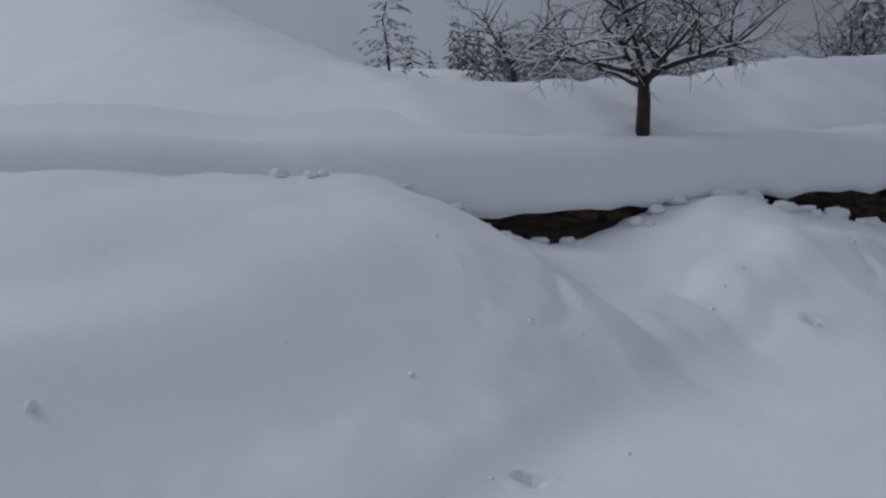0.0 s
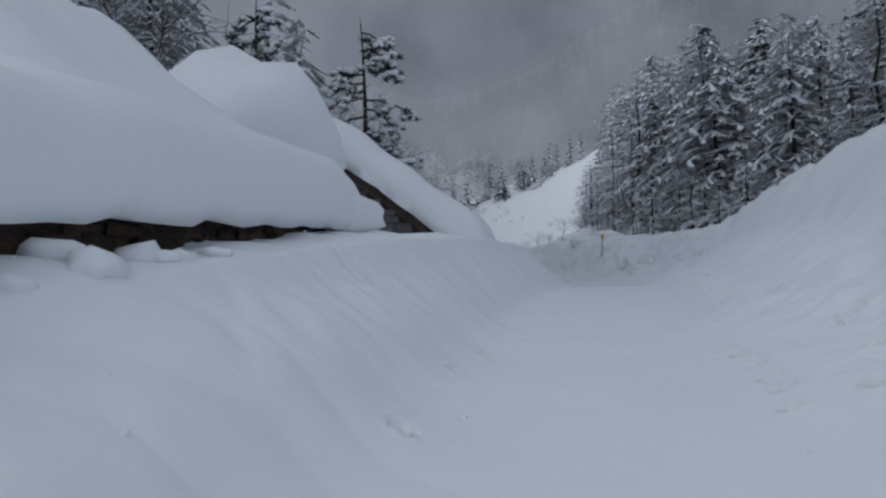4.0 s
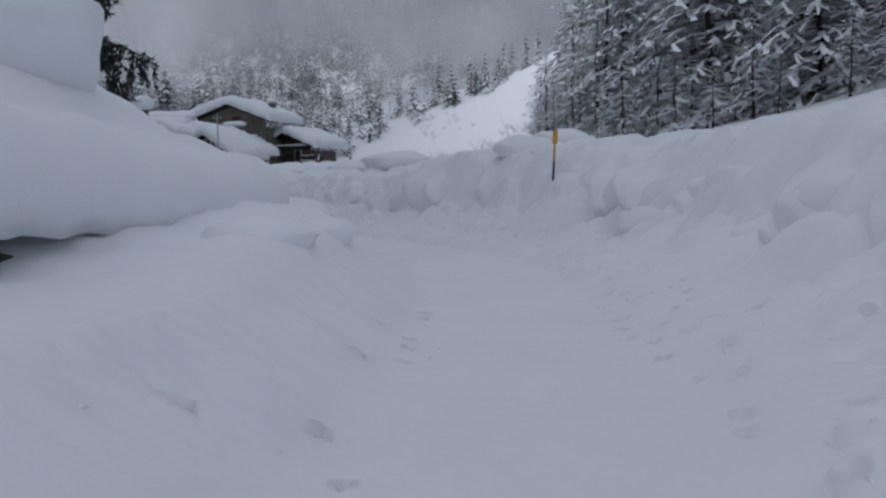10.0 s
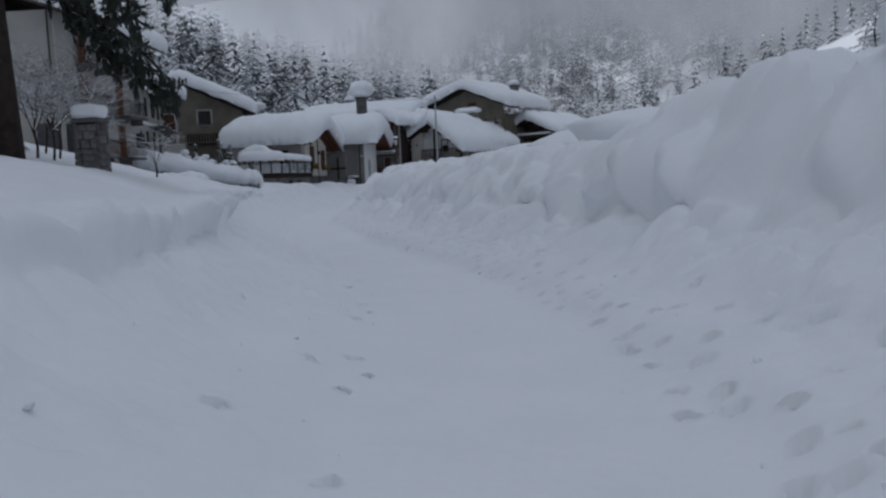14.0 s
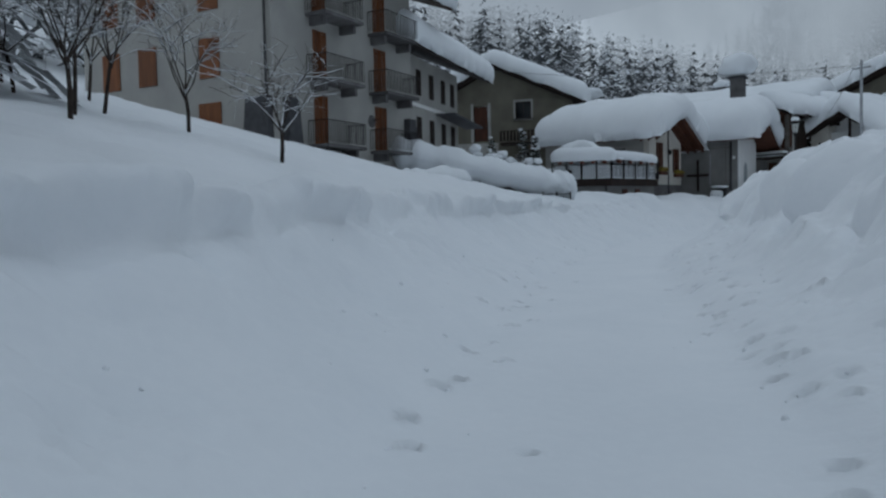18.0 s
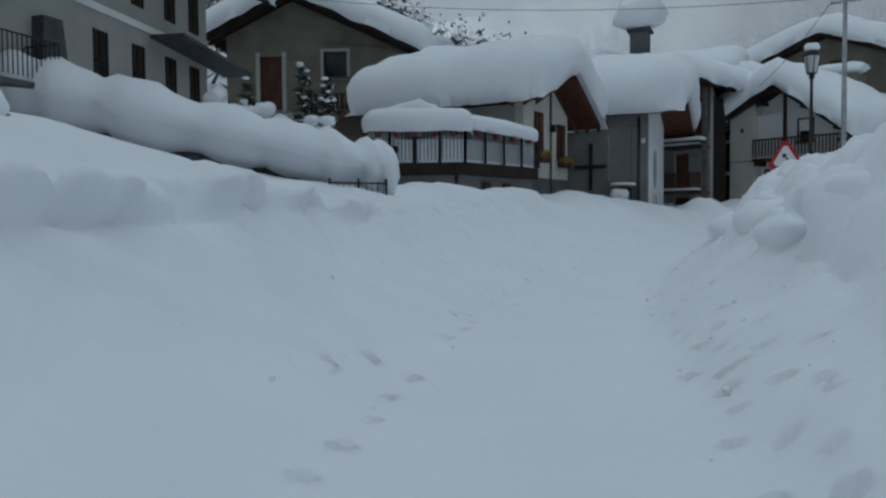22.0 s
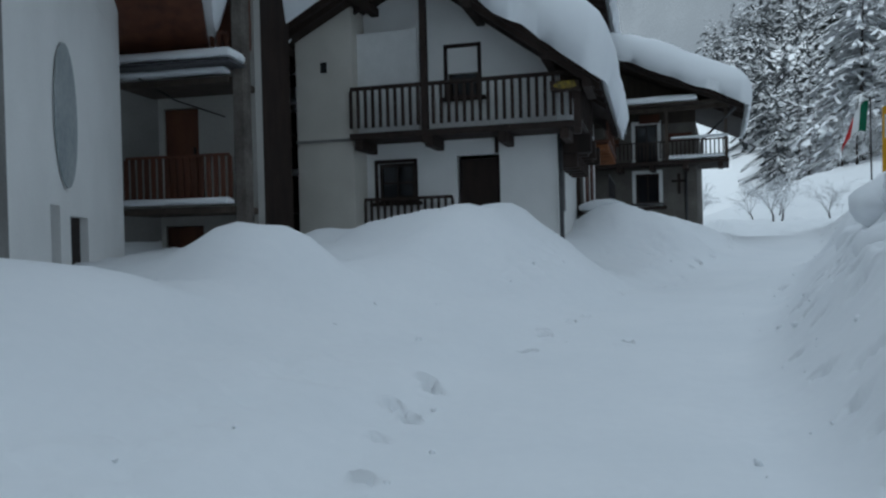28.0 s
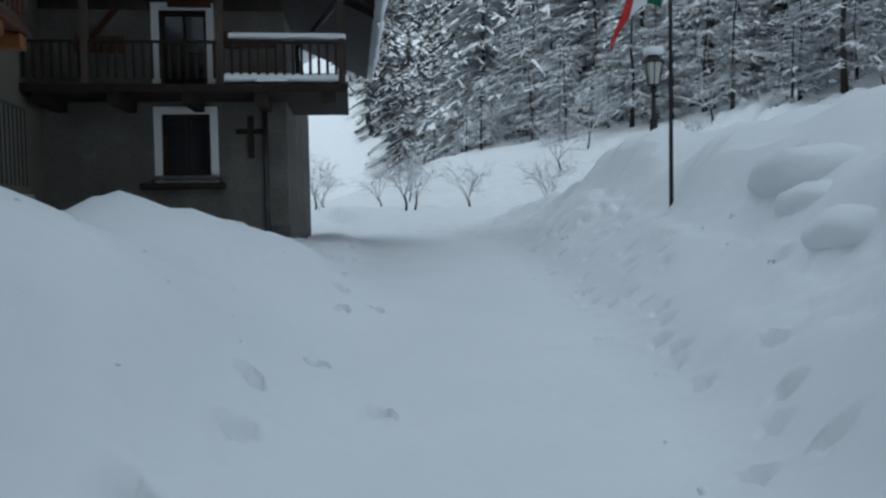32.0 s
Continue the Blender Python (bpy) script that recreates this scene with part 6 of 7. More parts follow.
def crown_spruce(h, seed, whorls=26, arms=8, spread=0.17, low=0.06):
    """Arching boughs padded with snow, fringed with many short hanging sprays."""
    rng = random.Random(seed)
    vs, fs = [], []
    k0 = h / 18
    for i in range(whorls):
        u = i / (whorls - 1)
        z0 = h * (low + (1 - low) * u ** 0.92)
        reach = h * spread * (1 - u) ** 0.75 + 0.02 * h
        for k in range(arms if u < 0.8 else arms - 3):
            if rng.random() < 0.16:
                continue
            l, ang = reach * rng.uniform(0.55, 1.2), math.tau * (k + rng.random()) / arms
            dr, lift = rng.uniform(0.4, 0.8), rng.uniform(0.0, 0.2)
            z = z0 + rng.uniform(-0.02, 0.02) * h
            branch_ridge(vs, fs, (0, 0, z), ang, l, dr, min(0.1 * l, 0.17 * k0) + 0.03, 4, rng, lift)
            for q in range(3 + int(5 * l / (h * spread))):
                v = rng.uniform(0.2, 1.05)
                p = Vector((math.cos(ang) * l * v, math.sin(ang) * l * v, z + l * (lift * v - dr * v * v)))
                a2 = ang + rng.choice((-1, 1)) * rng.uniform(0.3, 1.4)
                tl = k0 * rng.uniform(0.35, 0.95)
                tip = p + Vector((math.cos(a2) * tl, math.sin(a2) * tl, -tl * rng.uniform(0.35, 1.3)))
                w = Vector((-math.sin(a2), math.cos(a2), rng.uniform(-0.4, 0.4))) * k0 * rng.uniform(0.08, 0.19)
                n0 = len(vs)
                vs += [tuple(p + w * 0.6), tuple(p - w * 0.6), tuple(tip - w), tuple(tip + w * 0.8)]
                fs += [(n0, n0 + 1, n0 + 2, n0 + 3)]
    return vs, fs


def crown_larch(h, seed, whorls=20, arms=6, twigs=11, spread=0.18, low=0.12):
    """Thin open boughs with many short hanging twigs."""
    rng = random.Random(seed)
    vs, fs = [], []
    for i in range(whorls):
        u = i / (whorls - 1)
        z = h * (low + (1 - low) * u)
        reach = h * spread * (1 - u) ** 0.7 + 0.03 * h
        for k in range(arms):
            if rng.random() < 0.2:
                continue
            ang, l = rng.uniform(0, math.tau), reach * rng.uniform(0.5, 1.25)
            dr, lift = rng.uniform(0.25, 0.6), rng.uniform(0, 0.25)
            branch_ridge(vs, fs, (0, 0, z), ang, l, dr, 0.045 * h / 15, 3, rng, lift)
            for q in range(twigs):
                v = rng.uniform(0.25, 1)
                p = Vector((math.cos(ang) * l * v, math.sin(ang) * l * v, z + l * (lift * v - dr * v * v)))
                a2 = ang + rng.choice((-1, 1)) * rng.uniform(0.5, 1.3)
                tl = l * rng.uniform(0.15, 0.4)
                tip = p + Vector((math.cos(a2) * tl, math.sin(a2) * tl, -tl * rng.uniform(0.1, 0.9)))
                w = Vector((-math.sin(a2), math.cos(a2), 0)) * rng.uniform(0.05, 0.11) * h / 15
                n0 = len(vs)
                vs += [tuple(p + w), tuple(p - w), tuple(tip), tuple(p + Vector((0, 0, 0.05 * h / 15)))]
                fs += [(n0, n0 + 2, n0 + 3), (n0 + 3, n0 + 2, n0 + 1)]
    return vs, fs


def pydata(name, vs, fs, material):
    me = bpy.data.meshes.new(name)
    me.from_pydata(vs, [], fs)
    me.update()
    me.materials.append(material)
    return me


def trunk_bm(h, r, seed, lean=0.02):
    rng = random.Random(seed)
    pts = [(rng.uniform(-lean, lean) * h * k / 6, rng.uniform(-lean, lean) * h * k / 6, h * k / 6 - (0.6 if k == 0 else 0)) for k in range(7)]
    return tube_bm(pts, [r * (1.25 if k == 0 else 1 - k / 6.6) for k in range(7)], 8)


def limb(bm, p, d, length, r, depth, rng, snow, split=(3, 5), sag=0.1):
    """A bending limb with side limbs; snow gets a strip on every limb that lies flat enough."""
    pts, rs = [p.copy()], [r]
    q, dd = p.copy(), d.copy()
    for k in range(3):
        dd = (dd + Vector((rng.uniform(-1, 1), rng.uniform(-1, 1), rng.uniform(-0.6, 0.8))) * 0.22 - Vector((0, 0, sag * (0.3 if depth > 1 else 1)))).normalized()
        q = q + dd * length / 3
        pts.append(q.copy())
        rs.append(r * (1 - 0.24 * (k + 1)))
    tube_bm(pts, rs, 6 if depth > 2 else 4 if depth > 1 else 3, cap=False, bm=bm)
    if depth < 4 and (depth > 0 or rng.random() < 0.55):
        for a, b, ra in zip(pts, pts[1:], rs):
            if abs((b - a).normalized().z) < 0.8:
                up = Vector((0, 0, ra * 0.9))
                tube_bm([a + up, (a + b) / 2 + up * 1.25, b + up * 0.8], [ra * 0.65 + 0.002, ra * 0.85 + 0.004, ra * 0.5 + 0.002], 3, cap=False, bm=snow)
    if depth == 0:
        return
    for k in range(rng.randint(*split)):
        u = rng.uniform(0.3, 1.0) if k else 1.0
        i = min(2, int(u * 3))
        b = pts[i].lerp(pts[i + 1], u * 3 - i)
        side = Vector((rng.uniform(-1, 1), rng.uniform(-1, 1), rng.uniform(-0.35, 0.65))).normalized()
        limb(bm, b, (dd * 0.75 + side * 0.85).normalized(), length * rng.uniform(0.5, 0.78), r * rng.uniform(0.42, 0.6), depth - 1, rng, snow, split, sag)


def bare_tree(label, m, h, r, seed, fork=0.3, depth=3, split=(3, 4), stems=5, group="bare trees", up=0.8, bark=None):
    rng = random.Random(seed)
    t_ = thing("bare_tree", label, "tree", group, m)
    bm, sn_ = bmesh.new(), bmesh.new()
    top = Vector((rng.uniform(-0.05, 0.05) * h, rng.uniform(-0.05, 0.05) * h, h * fork))
    part("trunk", tube_bm([(0, 0, -0.5), tuple(top * 0.5 + Vector((0.02 * h, 0, 0))), tuple(top)], [r * 1.2, r, r * 0.8], 9), BARK, t_, smooth=True)
    for k in range(stems):
        a = math.tau * (k + rng.random() * 0.7) / stems
        limb(bm, top - Vector((0, 0, rng.uniform(0, 0.25) * h * fork)), Vector((math.cos(a), math.sin(a), up * rng.uniform(0.5, 1.5))).normalized(), h * (1 - fork) * rng.uniform(0.4, 0.55), r * 0.55, depth, rng, sn_, split)
    part("crown", bm, bark or BARK, t_)
    tagged(part("crown_snow", sn_, SNOW_SOFT, t_, smooth=True), "white snow lying along the branches", kind="stuff")
    return t_


# kinds of conifer, each built once and then copied
def conifer(h, seed, larch=False, dark=False):
    name = "larch_tree" if larch else "spruce_tree"
    t_ = thing(name, "tall bare larch with snow-dusted drooping twigs" if larch else "tall spruce with drooping boughs under fresh snow", "tree", "hillside forest")
    part("trunk", trunk_bm(h * 0.97, h * 0.009 + 0.03, seed), BARK, t_, smooth=True)
    vs, fs = crown_larch(h, seed) if larch else crown_spruce(h, seed)
    part("crown", pydata("crown", vs, fs, TWIG if larch else DARK_NEEDLE if dark else NEEDLE), None, t_)
    return t_


KINDS = [conifer(18, 1), conifer(20, 2), conifer(16, 3, dark=True), conifer(18, 4, True), conifer(20, 5, True), conifer(15, 6, True), conifer(19, 7, True)]
rng = random.Random(11)
placed = []


def plant(kind, x, y, s, turn=None):
    m = pose(x, y, height(x, y) - 0.2, rng.uniform(-2, 2), rng.uniform(-2, 2), rng.uniform(0, 360) if turn is None else turn) @ Matrix.Diagonal((s * rng.uniform(1.0, 1.35), s * rng.uniform(1.0, 1.35), s, 1))
    placed.append((x, y))
    if KINDS[kind].get("planted"):
        return copy_thing(KINDS[kind], m)
    KINDS[kind]["planted"] = 1
    KINDS[kind].matrix_world = m
    return KINDS[kind]


def forest_edge(y):
    """x where the wood on the east side of the field begins."""
    return np.interp(y, [95, 112, 150, 170, 200, 245, 285, 340, 400], [34, 29, 12, 10, 12, 19, 24, 34, 46])


for k, x, y, s in ((0, 33.6, 150, 0.93), (1, 32.5, 174, 1.15), (2, 37, 157, 1.4), (1, 28.5, 247, 1.6), (0, 38.7, 269, 1.4), (4, 36.8, 114, 1.0), (3, 31, 138, 0.9), (5, 24.5, 160, 0.8), (4, 28, 165, 0.8), (6, 25.5, 190, 0.95)):
    plant(k, x, y, s)
tries = 0
while len(placed) < 185 and tries < 5000:
    tries += 1
    y = rng.uniform(98, 270)
    x = float(forest_edge(y)) + abs(rng.gauss(0, 16))
    if min((x - a) ** 2 + (y - b) ** 2 for a, b in placed) < 5.5:
        continue
    edge_ = x - float(forest_edge(y)) < 6
    kind = rng.choice((3, 4, 5, 6, 3, 5)) if edge_ else rng.choice((0, 1, 2, 3, 4, 5, 6, 6, 4, 3, 5, 3, 4, 6))
    plant(kind, x, y, rng.uniform(0.35, 0.85) if edge_ else rng.uniform(0.85, 1.7))


# the woods further off: too many to count
def wood(name, label, spots, templates, material):
    """spots: rows of x, y, z, height, turn, template."""
    V, F, n0 = [], [], 0
    for i, (tv, tf) in enumerate(templates):
        sp = spots[spots[:, 5].astype(int) == i]
        if not len(sp):
            continue
        tv, tf = np.array(tv), np.array(tf)
        c, s = np.cos(sp[:, 4])[:, None], np.sin(sp[:, 4])[:, None]
        h = sp[:, 3][:, None]
        vx = (tv[None, :, 0] * c - tv[None, :, 1] * s) * h + sp[:, 0][:, None]
        vy = (tv[None, :, 0] * s + tv[None, :, 1] * c) * h + sp[:, 1][:, None]
        vz = tv[None, :, 2] * h + sp[:, 2][:, None]
        V.append(np.stack([vx, vy, vz], 2).reshape(-1, 3))
        F.append((tf[None] + (np.arange(len(sp)) * len(tv))[:, None, None] + n0).reshape(-1, tf.shape[1]))
        n0 += len(V[-1])
    ob = new(name, sheet(name, np.vstack(V), np.vstack(F), material, False))
    return tagged(ob, label, "forest", kind="stuff")


MINI = [crown_simple(1.0, 30 + k, 9, 5, 1, 0.2, 0.06, 0.15) for k in range(3)]
MINI += [crown_simple(1.0, 40 + k, 8, 6, 1, 0.23, 0.12, 0.05) for k in range(3)]
nr = np.random.RandomState(9)


def spots_in(n, fx, fy, hmin, hmax, kinds, keep=None):
    x, y = fx(n), fy(n)
    if keep is not None:
        k = keep(x, y)
        x, y = x[k], y[k]
    z = relief(x, y)[0]
    return np.stack([x, y, z - 0.3, nr.uniform(hmin, hmax, len(x)), nr.uniform(0, 6.28, len(x)), nr.choice(kinds, len(x))], 1)


east = spots_in(1500, lambda n: nr.uniform(20, 150, n), lambda n: nr.uniform(85, 420, n), 11, 23, [0, 1, 2, 3, 4, 5], lambda x, y: (x > forest_edge(y) + np.where(y > 255, 0, 9)) & ((x > 62) | (y > 262) | (nr.rand(len(x)) < 0.35)))
wood("east_wood", "snowy conifer wood climbing the east hillside", east, MINI, HAZY_NEEDLE)
west = spots_in(2200, lambda n: nr.uniform(-200, -62, n), lambda n: nr.uniform(60, 520, n), 6, 14, [3, 4, 5, 3, 4, 5, 0], lambda x, y: ((y > 120) | (x < -75)) & (x < -62 - 10 * nr.rand(len(x))))
wood("west_wood", "snow-dusted bare wood on the west hillside", west, MINI, HAZY_NEEDLE)
north = spots_in(2600, lambda n: nr.uniform(-160, 170, n), lambda n: nr.uniform(270, 560, n), 8, 19, [0, 1, 2, 3, 4, 5], lambda x, y: (y > 372 + 0.45 * np.clip(x + 30, -30, 75) + nr.normal(0, 5, len(x))) | ((x < -45 - 8 * nr.rand(len(x))) & (x > -100)) | (x > forest_edge(y) + 22))
wood("north_wood", "snowy forest above the white clearing", north, MINI, HAZY_NEEDLE)

# small bare trees and bushes on the snowfield and its edge
for n_small, (x, y, h) in enumerate(((-10, 180, 5.0), (-6.5, 178.6, 4.2), (-8, 184, 5.5), (-3, 175, 4.6), (-12, 194, 6.0), (-15.5, 190, 4.5), (1.5, 181, 5.0), (-6, 196, 5.5), (3, 170, 3.0), (7, 186, 6.0), (-1, 203, 6.0), (10, 176, 5.0), (13, 166, 5.0), (-9.5, 201, 5.0), (5, 160, 2.2))):
    bare_tree("small bare tree bent under white snow in the field", pose(x, y, height(x, y) - 0.1), h, 0.07, 60 + n_small, 0.22, 2, (4, 6), 6, "field trees", 1.9, TWIG)
for k in range(46):
    u = rng.random()
    x, y = rng.uniform(-32, 12) , 215 + 140 * u
    if k > 26:
        x, y = rng.uniform(-24, -4), rng.uniform(330, 372)
    bare_tree("far snow-covered bush on the white clearing", pose(x, y, height(x, y) - 0.1), rng.uniform(2.2, 4.5), 0.06, 90 + k, 0.1, 1, (5, 7), 6, "clearing bushes", 1.1, TWIG)

# the garden tree above the wall, and the trees behind it
bare_tree("small dark garden tree with snow-laden spreading branches", pose(-9.75, 7.0, 3.45), 3.3, 0.10, 5, 0.27, 3, (4, 5), 7, up=0.7)
rng2 = random.Random(5)
for k in range(17):
    y = 50 + 23 * rng2.random()
    x = -18.5 - 13 * rng2.random() ** 1.2
    plant(rng2.choice((4, 1, 4, 6, 3, 0)), x, y, rng2.uniform(0.55, 0.9))
for k, (x, y) in enumerate(((-11.9, 56.5), (-13.0, 51.0), (-13.6, 58.5), (-15.0, 44.0), (-17.0, 39.0))):
    bare_tree("slender bare tree dusted with snow on the slope", pose(x, y, height(x, y) - 0.2), rng2.uniform(5.5, 8), 0.09, 450 + k, 0.3, 2, (5, 6), 7, "slope trees", 1.2)
rng2 = random.Random(21)
for k in range(22):
    y = rng2.uniform(10, 60)
    x = rng2.uniform(-34, -17) - (3 if y < 22 else 0)
    if k % 3 == 0:
        plant(rng2.choice((2, 0, 3, 6)), x, y, rng2.uniform(0.45, 0.75))
    else:
        bare_tree("slender bare tree dusted with snow on the slope", pose(x, y, height(x, y) - 0.2), rng2.uniform(5, 8.5), rng2.uniform(0.08, 0.14), 150 + k, 0.35, 2, (4, 5), 6, "slope trees", 1.1)
for k, (x, y, h) in enumerate(((-22.5, 79.6, 4.4), (-24.0, 81.5, 5.0), (-25.2, 79.4, 4.6), (-26.6, 81.0, 5.4), (-27.6, 79.6, 4.8), (-24.6, 83.4, 4.4), (-28.4, 82.4, 5.0), (-30.6, 81.0, 5.0), (-29.8, 79.6, 5.4), (-32.4, 82.6, 5.2), (-31.6, 79.0, 4.6), (-34.0, 80.8, 5.2), (-26.5, 84.0, 4.6), (-28.6, 85.2, 5.4), (-30.3, 84.0, 4.8), (-27.4, 86.6, 4.0), (-32.0, 86.0, 5.2), (-25.0, 87.4, 3.0), (-33.6, 84.5, 5.0))):
    bare_tree("thin bare sapling with snow on its twigs", pose(x, y, height(x, y) - 0.1), h, 0.04, 300 + k, 0.25, 2, (4, 6), 6, "garden saplings", 1.5)


def tuft_clump(vs, fs, c, size, rng):
    """A clump of stiff needles with snow held on top."""
    for k in range(26):
        a, e = rng.uniform(0, math.tau), rng.uniform(-0.7, 0.9)
        d = Vector((math.cos(a) * math.cos(e), math.sin(a) * math.cos(e), math.sin(e) * 0.7)) * size * rng.uniform(0.6, 1.2)
        w = Vector((-math.sin(a), math.cos(a), rng.uniform(-0.4, 0.4))) * size * 0.16
        n0 = len(vs)
        vs += [tuple(c + d * 0.1 + w), tuple(c + d * 0.1 - w), tuple(c + d - w * 0.3), tuple(c + d + w * 0.3)]
        fs += [(n0, n0 + 1, n0 + 2, n0 + 3)]


def pine(label, x, y, z, h, r, limbs, seed, hanging=False):
    """limbs: height on the trunk, bearing, length, drop."""
    rng = random.Random(seed)
    t_ = thing("pine_tree", label, "tree", "pines", pose(x, y, z))
    part("trunk", trunk_bm(h, r, seed, 0.012), BARK, t_, smooth=True)
    vs, fs, sn_ = [], [], bmesh.new()
    for zl, ang, length, drop in limbs:
        a = math.radians(ang)
        pts = [Vector((math.cos(a) * length * u, math.sin(a) * length * u, zl + 0.12 * length * u - drop * u * u)) for u in (0, 0.25, 0.5, 0.75, 1)]
        part("limb", tube_bm(pts, [0.03 + 0.012 * length * (1 - k / 4.5) for k in range(5)], 6), BARK, t_)
        for k in range(int(5 + length * 3.2)):
            u = rng.uniform(0.3, 1.03)
            c = pts[0].lerp(pts[-1], u)
            c.z = zl + 0.12 * length * u - drop * u * u
            c = c + Vector((rng.gauss(0, 0.3), rng.gauss(0, 0.3), rng.uniform(-0.45, 0.1)))
            s = rng.uniform(0.22, 0.38)
            tuft_clump(vs, fs, c, s, rng)
            if rng.random() < (0.12 if hanging else 0.6):
                b = lump(s * 1.7, s * 1.4, s * 0.95, k + seed, n=8, rough=0.5, e=0.95)
                bmesh.ops.translate(b, verts=b.verts[:], vec=c + Vector((0, 0, s * 0.1)))
                join(sn_, b)
        # curtains of needles that hang from the outer bough
        for k in range(int(length * 3.5) if hanging else 0):
            u = rng.uniform(0.4, 1.0)
            c = pts[0].lerp(pts[-1], u) + Vector((rng.gauss(0, 0.16), rng.gauss(0, 0.16), 0))
            c.z = zl + 0.12 * length * u - drop * u * u
            fall = rng.uniform(0.5, 1.3)
            for q in range(30):
                v = rng.random()
                p = c + Vector((rng.gauss(0, 0.1) * (1.2 - v), rng.gauss(0, 0.1) * (1.2 - v), -fall * v))
                b2, n0 = rng.uniform(0, math.tau), len(vs)
                w = Vector((math.cos(b2), math.sin(b2), 0)) * rng.uniform(0.03, 0.075)
                dn = Vector((rng.gauss(0, 0.05), rng.gauss(0, 0.05), -rng.uniform(0.14, 0.3)))
                vs += [tuple(p - w), tuple(p + w), tuple(p + w * 0.3 + dn), tuple(p - w * 0.3 + dn)]
                fs += [(n0, n0 + 1, n0 + 2, n0 + 3)]
    part("needles", pydata("needles", vs, fs, DARK_NEEDLE), None, t_, "dark green needle tufts")
    tagged(part("crown_snow", sn_, SNOW_SOFT, t_, smooth=True), "snow cushions on the boughs", kind="stuff")


rp = random.Random(8)
pine("dark pine with snow-laden boughs behind the sheds", -12.3, 53.5, 5.0, 10.0, 0.2, [(2.5 + 0.42 * k, rp.uniform(0, 360), rp.uniform(2.0, 3.6) * (1.15 - k / 26), rp.uniform(0.6, 1.6)) for k in range(17)], 4)
pine("second dark pine on the slope behind the sheds", -15.6, 47.0, 6.0, 8.0, 0.18, [(2.2 + 0.4 * k, rp.uniform(0, 360), rp.uniform(1.6, 3.0) * (1.15 - k / 24), rp.uniform(0.6, 1.4)) for k in range(14)], 6)
pine("big dark conifer with a thick trunk and hanging boughs", -20.6, 77.1, 3.0, 14.0, 0.36, [(5.2 + 0.38 * k, (62, 85, 40, 100, 20, -60, 70, 150, 52, -110, 210)[k % 11] + rp.uniform(-14, 14), rp.uniform(3.6, 5.2) * (1.1 - k / 34), rp.uniform(2.0, 3.2)) for k in range(22)], 9, True)
plant(1, -30.5, 82.6, 0.5)
plant(0, -32.5, 80.6, 0.55)


# ---- low cloud round the valley, and the forested mountains that fade into it ----
def cloud_mat(name, z0, z1, strength, top=1.0, x_out=None):
    m = bpy.data.materials.new(name)
    m.use_nodes = True
    n, l = m.node_tree.nodes, m.node_tree.links
    n.remove(n["Principled BSDF"])
    co, sp = n.new("ShaderNodeTexCoord"), n.new("ShaderNodeSeparateXYZ")
    l.new(co.outputs["Object"], sp.inputs[0])
    no = n.new("ShaderNodeTexNoise")
    no.inputs["Scale"].default_value, no.inputs["Detail"].default_value = 0.016, 5
    l.new(co.outputs["Object"], no.inputs["Vector"])
    ad = n.new("ShaderNodeMath")
    ad.operation = "MULTIPLY_ADD"
    ad.inputs[1].default_value = 70.0
    l.new(no.outputs["Fac"], ad.inputs[0])
    l.new(sp.outputs["Z"], ad.inputs[2])
    mr = n.new("ShaderNodeMapRange")
    mr.interpolation_type = "SMOOTHSTEP"
    mr.inputs["From Min"].default_value, mr.inputs["From Max"].default_value = z0 + 35, z1 + 35
    mr.inputs["To Max"].default_value = top
    l.new(ad.outputs[0], mr.inputs["Value"])
    em, tr, mx = n.new("ShaderNodeEmission"), n.new("ShaderNodeBsdfTransparent"), n.new("ShaderNodeMixShader")
    em.inputs["Strength"].default_value = strength
    cr = n.new("ShaderNodeValToRGB")
    cr.color_ramp.elements[0].position, cr.color_ramp.elements[0].color = 0.32, (0.62, 0.66, 0.72, 1)
    cr.color_ramp.elements[1].position, cr.color_ramp.elements[1].color = 0.68, (1.0, 1.04, 1.1, 1)
    l.new(no.outputs["Fac"], cr.inputs["Fac"])
    l.new(cr.outputs[0], em.inputs["Color"])
    fade = mr.outputs[0]
    if x_out:
        xr, xm = n.new("ShaderNodeMapRange"), n.new("ShaderNodeMath")
        xr.interpolation_type = "SMOOTHSTEP"
        xr.inputs["From Min"].default_value, xr.inputs["From Max"].default_value = x_out
        xm.operation = "MULTIPLY"
        l.new(sp.outputs["X"], xr.inputs["Value"])
        l.new(xr.outputs[0], xm.inputs[0])
        l.new(fade, xm.inputs[1])
        fade = xm.outputs[0]
    l.new(fade, mx.inputs[0])
    l.new(tr.outputs[0], mx.inputs[1])
    l.new(em.outputs[0], mx.inputs[2])
    l.new(mx.outputs[0], n["Material Output"].inputs["Surface"])
    return m


def ring(name, label, cx, cy, rx, ry, z0, z1, material, a0=0, a1=360, n=96, lean=0.0, kind_="structure"):
    rows = []
    for i in range(n + 1):
        a = math.radians(a0 + (a1 - a0) * i / n)
        for k in range(7):
            u = k / 6
            q = 1 + lean * u
            rows.append((cx + rx * q * math.cos(a), cy + ry * q * math.sin(a), z0 + (z1 - z0) * u))
    idx = np.array([(i * 7 + k, i * 7 + 7 + k, i * 7 + 8 + k, i * 7 + 1 + k) for i in range(n) for k in range(6)])
    return tagged(new(name, sheet(name, np.array(rows), idx, material)), label, "backdrop", kind=kind_)


